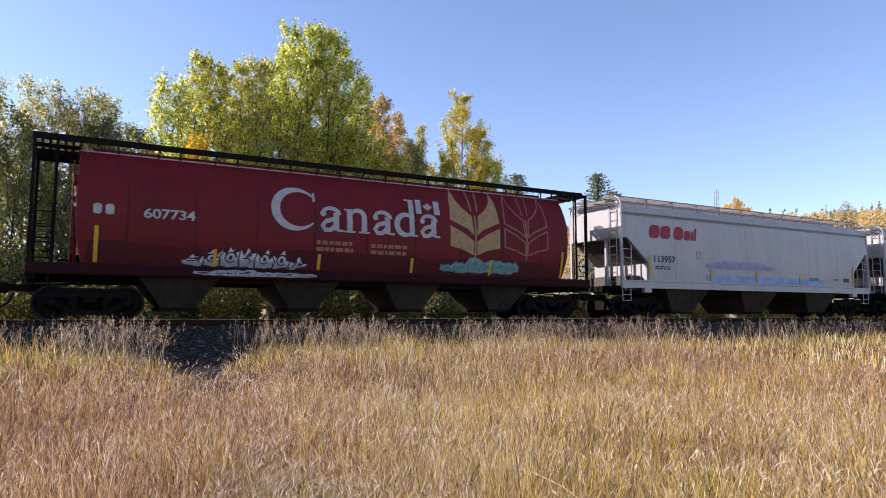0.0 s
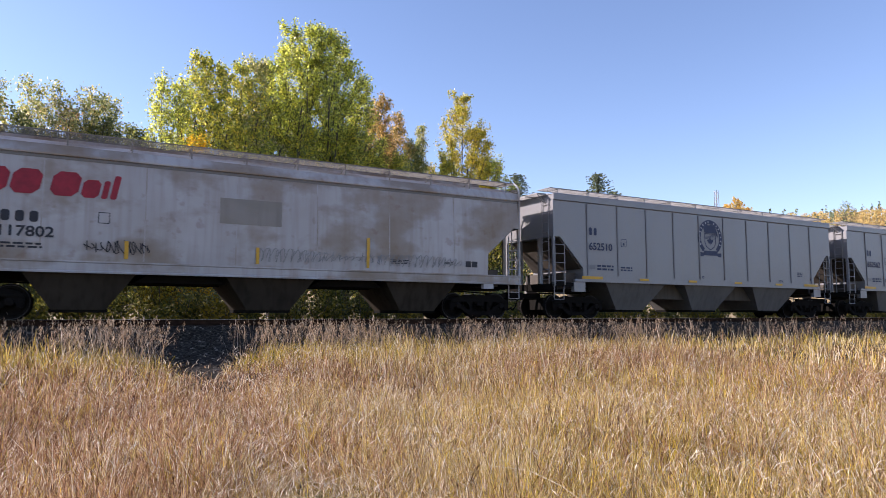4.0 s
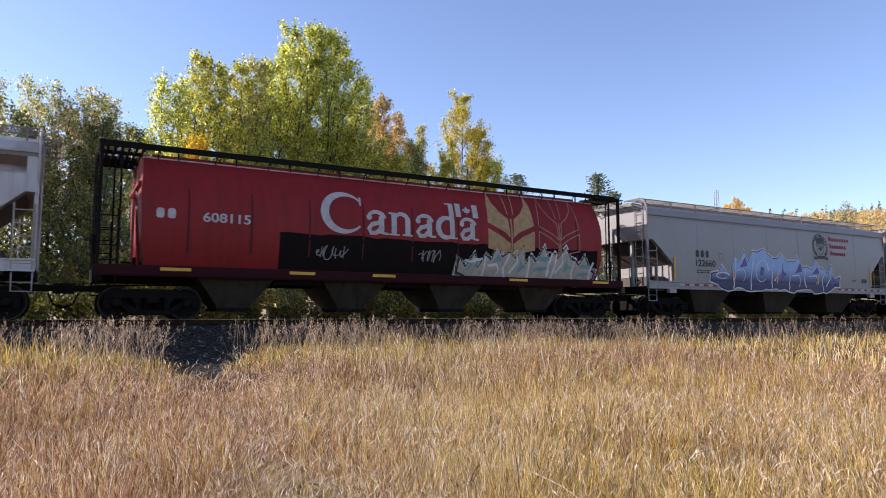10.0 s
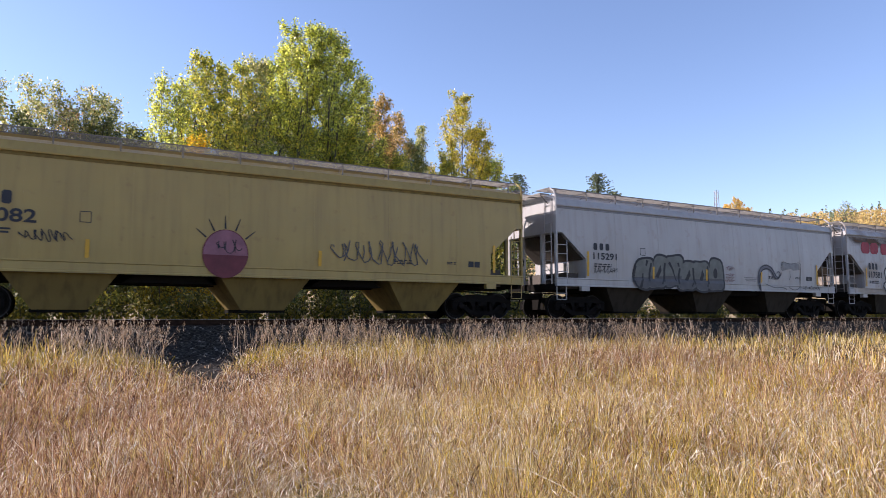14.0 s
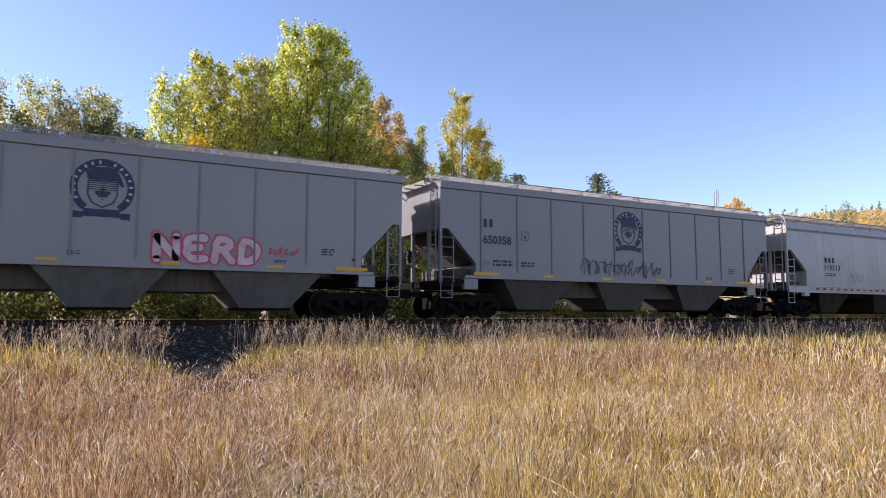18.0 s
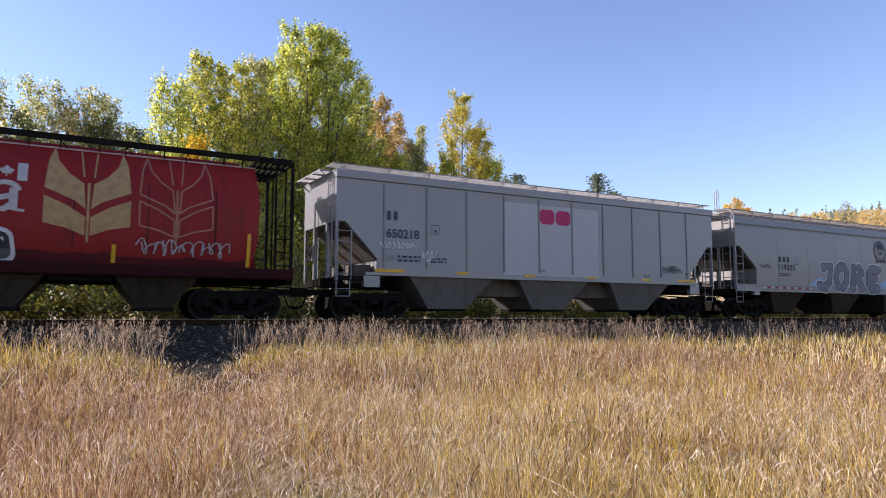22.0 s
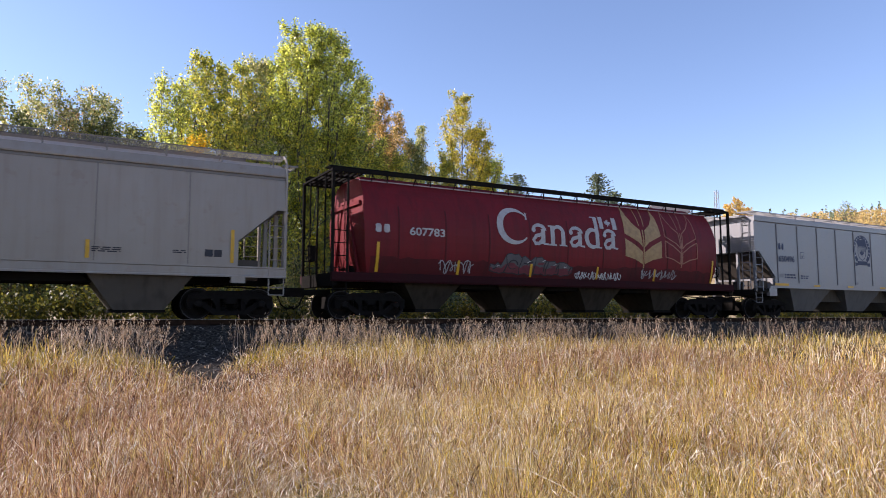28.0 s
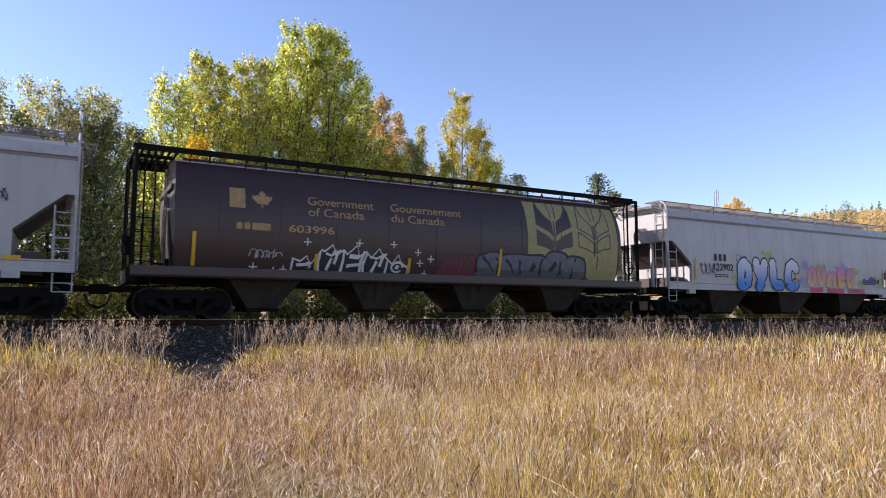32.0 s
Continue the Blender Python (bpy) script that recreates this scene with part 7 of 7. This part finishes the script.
    scribble(c, -h + 6.0, -h + 8.0, 1.75, 2.2, SP["lilac"], W, 193, .03)
    scribble(c, -h + 14.6, -h + 17.0, 1.75, 2.2, SP["silver"], W, 194, .03)
    put(c, -300.03)
    # dull cream car
    c, W = hopper_car("hopper_car", "dull cream covered hopper with black tags and a white number panel", 18.45, "curved", "cream", "dark_bay")
    h = 9.22
    Decal().rect(-h + 1.6, -h + 3.57, 2.1, 3.05).done("number_panel", M["white"], c, W, 1, "clean white number panel")
    curved_marks(c, W, h, "840143", 20, BLK, tall=False, num=(1.94, 3.13, 2.34, 2.64), mark_w=1.0)
    for i, (a, b) in enumerate(((2.65, 3.6), (3.65, 4.6), (4.65, 5.6), (6.0, 7.25), (10.3, 10.7), (10.9, 11.9))):
        scribble(c, -h + a, -h + b, 1.75, 2.3, SP["black"], W, 200 + i, .03)
    reflectors(c, (-h + 1.75, -h + 5.05, -h + 9.35, -h + 13.2, h - 1.3), lambda z: 1.602, 1.18, .62, .22)
    put(c, -320.15)
    gray("650496", -339.67, 21)
    c, W = cylinder_car("cylindrical_hopper", "faded red rounded grain hopper with dark graffiti", 18.8, "red", "red_dark")
    h = 9.4
    red_marks(c, W, h, "607783", 22, low_print=False)
    foot_band(c, W, h, 35, 2.0)
    graffiti(c, -h + 5.9, -h + 9.6, 1.6, 2.4, 6, [SP["iron"], SP["maroon"]], SP["black"], W, 221, label="dark faded graffiti")
    scribble(c, -h + 3.9, -h + 5.2, 1.55, 2.0, SP["silver"], W, 222, .03)
    scribble(c, -h + 9.8, -h + 12.2, 1.5, 1.8, SP["white"], W, 223, .03)
    scribble(c, -h + 13.2, -h + 15.2, 1.6, 2.0, SP["silver"], W, 224, .03)
    put(c, -359.40)
    c, W = hopper_car("hopper_car", "off-white covered hopper with yellow reflectors", 17.5, "curved", "off_white", "mid_bay")
    h = 8.75
    curved_marks(c, W, h, "521016", 24, BLK, num=(1.78, 3.10, 2.26, 2.56), xs=(-h + 1.7, -h + 5.2, -h + 8.7, -h + 12.2, h - 1.6))
    put(c, -378.99)
    c, W = hopper_car("hopper_car", "white covered hopper with blue and orange graffiti", 17.6, "curved", "white", "dark_bay")
    h = 8.8
    curved_marks(c, W, h, "122902", 25, BLK, num=(2.78, 4.06, 2.08, 2.40), xs=(-h + 1.6, -h + 5.4, -h + 8.6, -h + 12.0, h - 1.5))
    for i, (a, b, col) in enumerate(((4.3, 1.75, "lime"), (4.8, 2.5, "lilac"), (6.5, 2.75, "lime"), (9.4, 2.55, "lilac"), (10.6, 2.4, "lime"), (12.4, 2.45, "lilac"), (14.2, 1.75, "lime"), (15.6, 1.85, "lime"), (9.3, 1.7, "lilac"), (13.6, 2.35, "lime"))):
        rag = random.Random(500 + i)
        spikes = [(.26 + .05 * (i % 3)) * rag.uniform(.45, 1.35) for k in range(18)]
        Decal().poly([(-h + a + 1.4 * r * math.cos(k * math.pi / 9), b + r * math.sin(k * math.pi / 9)) for k, r in enumerate(spikes)]).done("graffiti_haze", SP[col], c, W, 1)
    letters(c, "DYLC", -h + 4.3, -h + 8.8, 1.20, 2.78, .45, faded("blue_to_white_spray", (0.03, 0.17, 0.46), (0.52, 0.52, 0.55), 1.55, 2.45), SP["indigo"], .07, w_low, 251, label="blue letter fading to white with a dark outline")
    letters(c, "OUMEO", -h + 9.45, -h + 13.5, 1.46, 2.52, .28, faded("orange_to_pink_spray", (0.60, 0.36, 0.08), (0.48, 0.16, 0.30), 1.5, 2.4), SP["rust"], .03, W, 252, label="orange letter fading to pink")
    Decal().rect(-h + 9.7, -h + 10.7, 1.24, 1.46).rect(-h + 11.1, -h + 12.5, 1.24, 1.46).rect(-h + 12.9, -h + 14.3, 1.24, 1.46).done("graffiti_haze", SP["pink"], c, lambda z: 1.604, 1)
    graffiti(c, -h + 14.2, -h + 15.4, 1.7, 2.2, 2, [SP["violet"]], SP["black"], W, 253, label="small violet graffiti")
    scribble(c, -h + 1.9, -h + 3.0, 1.9, 2.4, SP["black"], W, 254, .03)
    put(c, -398.10)
    # brown car with wheat panel
    c, W = cylinder_car("cylindrical_hopper", "dark brown rounded grain hopper with a pale wheat panel", 18.85, "brown", "brown")
    h = 9.42
    number(c, "603996", -h + 4.3, -h + 5.75, 3.06 - .45, 3.30 - .45, W, M["gold"])
    blocks(Decal(), -h + 2.75, -h + 3.15, 2.62, 2.83, 2).done("owner_mark", M["gold"], c, W, 3)
    Decal().rect(-h + 2.55, -h + 3.0, 3.25, 3.85).rect(-h + 3.2, -h + 3.75, 2.62, 2.83).done("flag_bar", M["gold"], c, W, 2)
    maple(Decal(), -h + 3.5, 3.48, .36).done("leaf_mark", M["gold"], c, W, 2)
    for i, (t, a, b, z) in enumerate((("Government", 4.9, 7.1, 3.50), ("of Canada", 4.9, 6.75, 3.15), ("Gouvernement", 7.7, 10.4, 3.50), ("du Canada", 7.7, 9.7, 3.15))):
        Decal().text(t, -h + a, -h + b, z, z + .27, 0, .006).done("lettering", M["gold"], c, W, 3)
    Decal().rect(-h + 13.2, h - 1.25, 1.5, 4.36).done("wheat_panel", M["straw"], c, W, 1, "pale yellow panel")
    f, ln, l2 = Decal(), Decal(), Decal()
    wheat(f, ln, -h + 14.45, 3.3, .85, True)
    f.done("wheat_mark", M["brown"], c, W, 2)
    ln.done("wheat_stem", M["brown"], c, W, 3)
    wheat(None, l2, -h + 16.4, 3.3, .80, False)
    l2.done("wheat_outline", M["brown"], c, W, 2)
    graffiti(c, -h + 4.45, -h + 8.3, 1.34, 2.3, 5, [SP["black"]], SP["white"], W, 261, label="black graffiti with a white outline", fat=.42, spike=.12)
    for i, (a, b) in enumerate(((4.9, 2.35), (6.6, 2.4), (7.8, 2.42), (8.7, 2.2), (8.8, 1.85), (9.0, 1.5), (4.2, 1.5), (3.9, 1.45), (3.3, 1.55), (9.2, 2.0))):
        Decal().rect(-h + a - .12, -h + a + .12, b - .02, b + .02).rect(-h + a - .02, -h + a + .02, b - .12, b + .12).done("graffiti_cross", SP["white"], c, W, 4)
    scribble(c, -h + 3.2, -h + 4.1, 1.75, 2.1, SP["silver"], W, 263, .03)
    scribble(c, -h + 9.5, -h + 11.0, 1.5, 2.3, SP["iron"], W, 264, .03)
    Decal().poly([(-h + 9.4, 1.5), (-h + 16.2, 1.5), (-h + 15.6, 2.0), (-h + 12.5, 2.25), (-h + 9.8, 2.1)]).done("graffiti_haze", SP["maroon"], c, W, 2, "dull red spray")
    bubbles(c, -h + 11.1, -h + 15.8, 1.4, 2.45, 5, SP["slate"], SP["black"], W, 262, SP["iron"], label="dull blue-grey graffiti", fat=.08, square=.4)
    reflectors(c, (-h + 1.6, -h + 5.2, -h + 8.4, -h + 12), W, 1.52, tall=True)
    put(c, -417.92)
    c, W = hopper_car("hopper_car", "white covered hopper with a black tag near its end", 17.5, "curved", "white", "dark_bay")
    h = 8.75
    scribble(c, h - 2.7, h - 1.5, 2.9, 3.4, SP["black"], W, 271, .03)
    reflectors(c, (h - 1.4,), W, 1.5, .4, .12)
    put(c, -437.40)


build_train()


# ---- what moves ----
def travel(t):
    """How far the train has gone, in metres, t seconds from the start."""
    def way(a):
        return 13.35134 * a - 0.0090194 * a ** 2 + 2.10269e-4 * a ** 3 - 9.606e-7 * a ** 4
    return way(t - 16.0) - way(-16.0)


def motions():
    steps = [2.0 * i for i in range(17)]
    for car, x0 in CARS:
        walk(car, [(t, pose(x0 + travel(t), YC, 0)) for t in steps])
    start = {car: x0 for car, x0 in CARS}
    for ws, car, dx in WHEELSETS:
        x0 = start[car] + dx
        seen = [k for k in range(0, 32 * FPS + 1) if -3.0 < x0 + travel(k / FPS) < 46.0]
        if not seen:
            continue
        rows = [] if seen[0] == 0 else [(0.0, seen[0])]
        rows = rows + [(k / FPS, k) for k in seen]
        if seen[-1] < 32 * FPS:
            rows.append((32.0, seen[-1]))
        walk(ws, [(t, pose(dx, 0, R_WHEEL, 0, math.degrees(travel(k / FPS) / R_WHEEL) % 360, 0)) for t, k in rows])


motions()
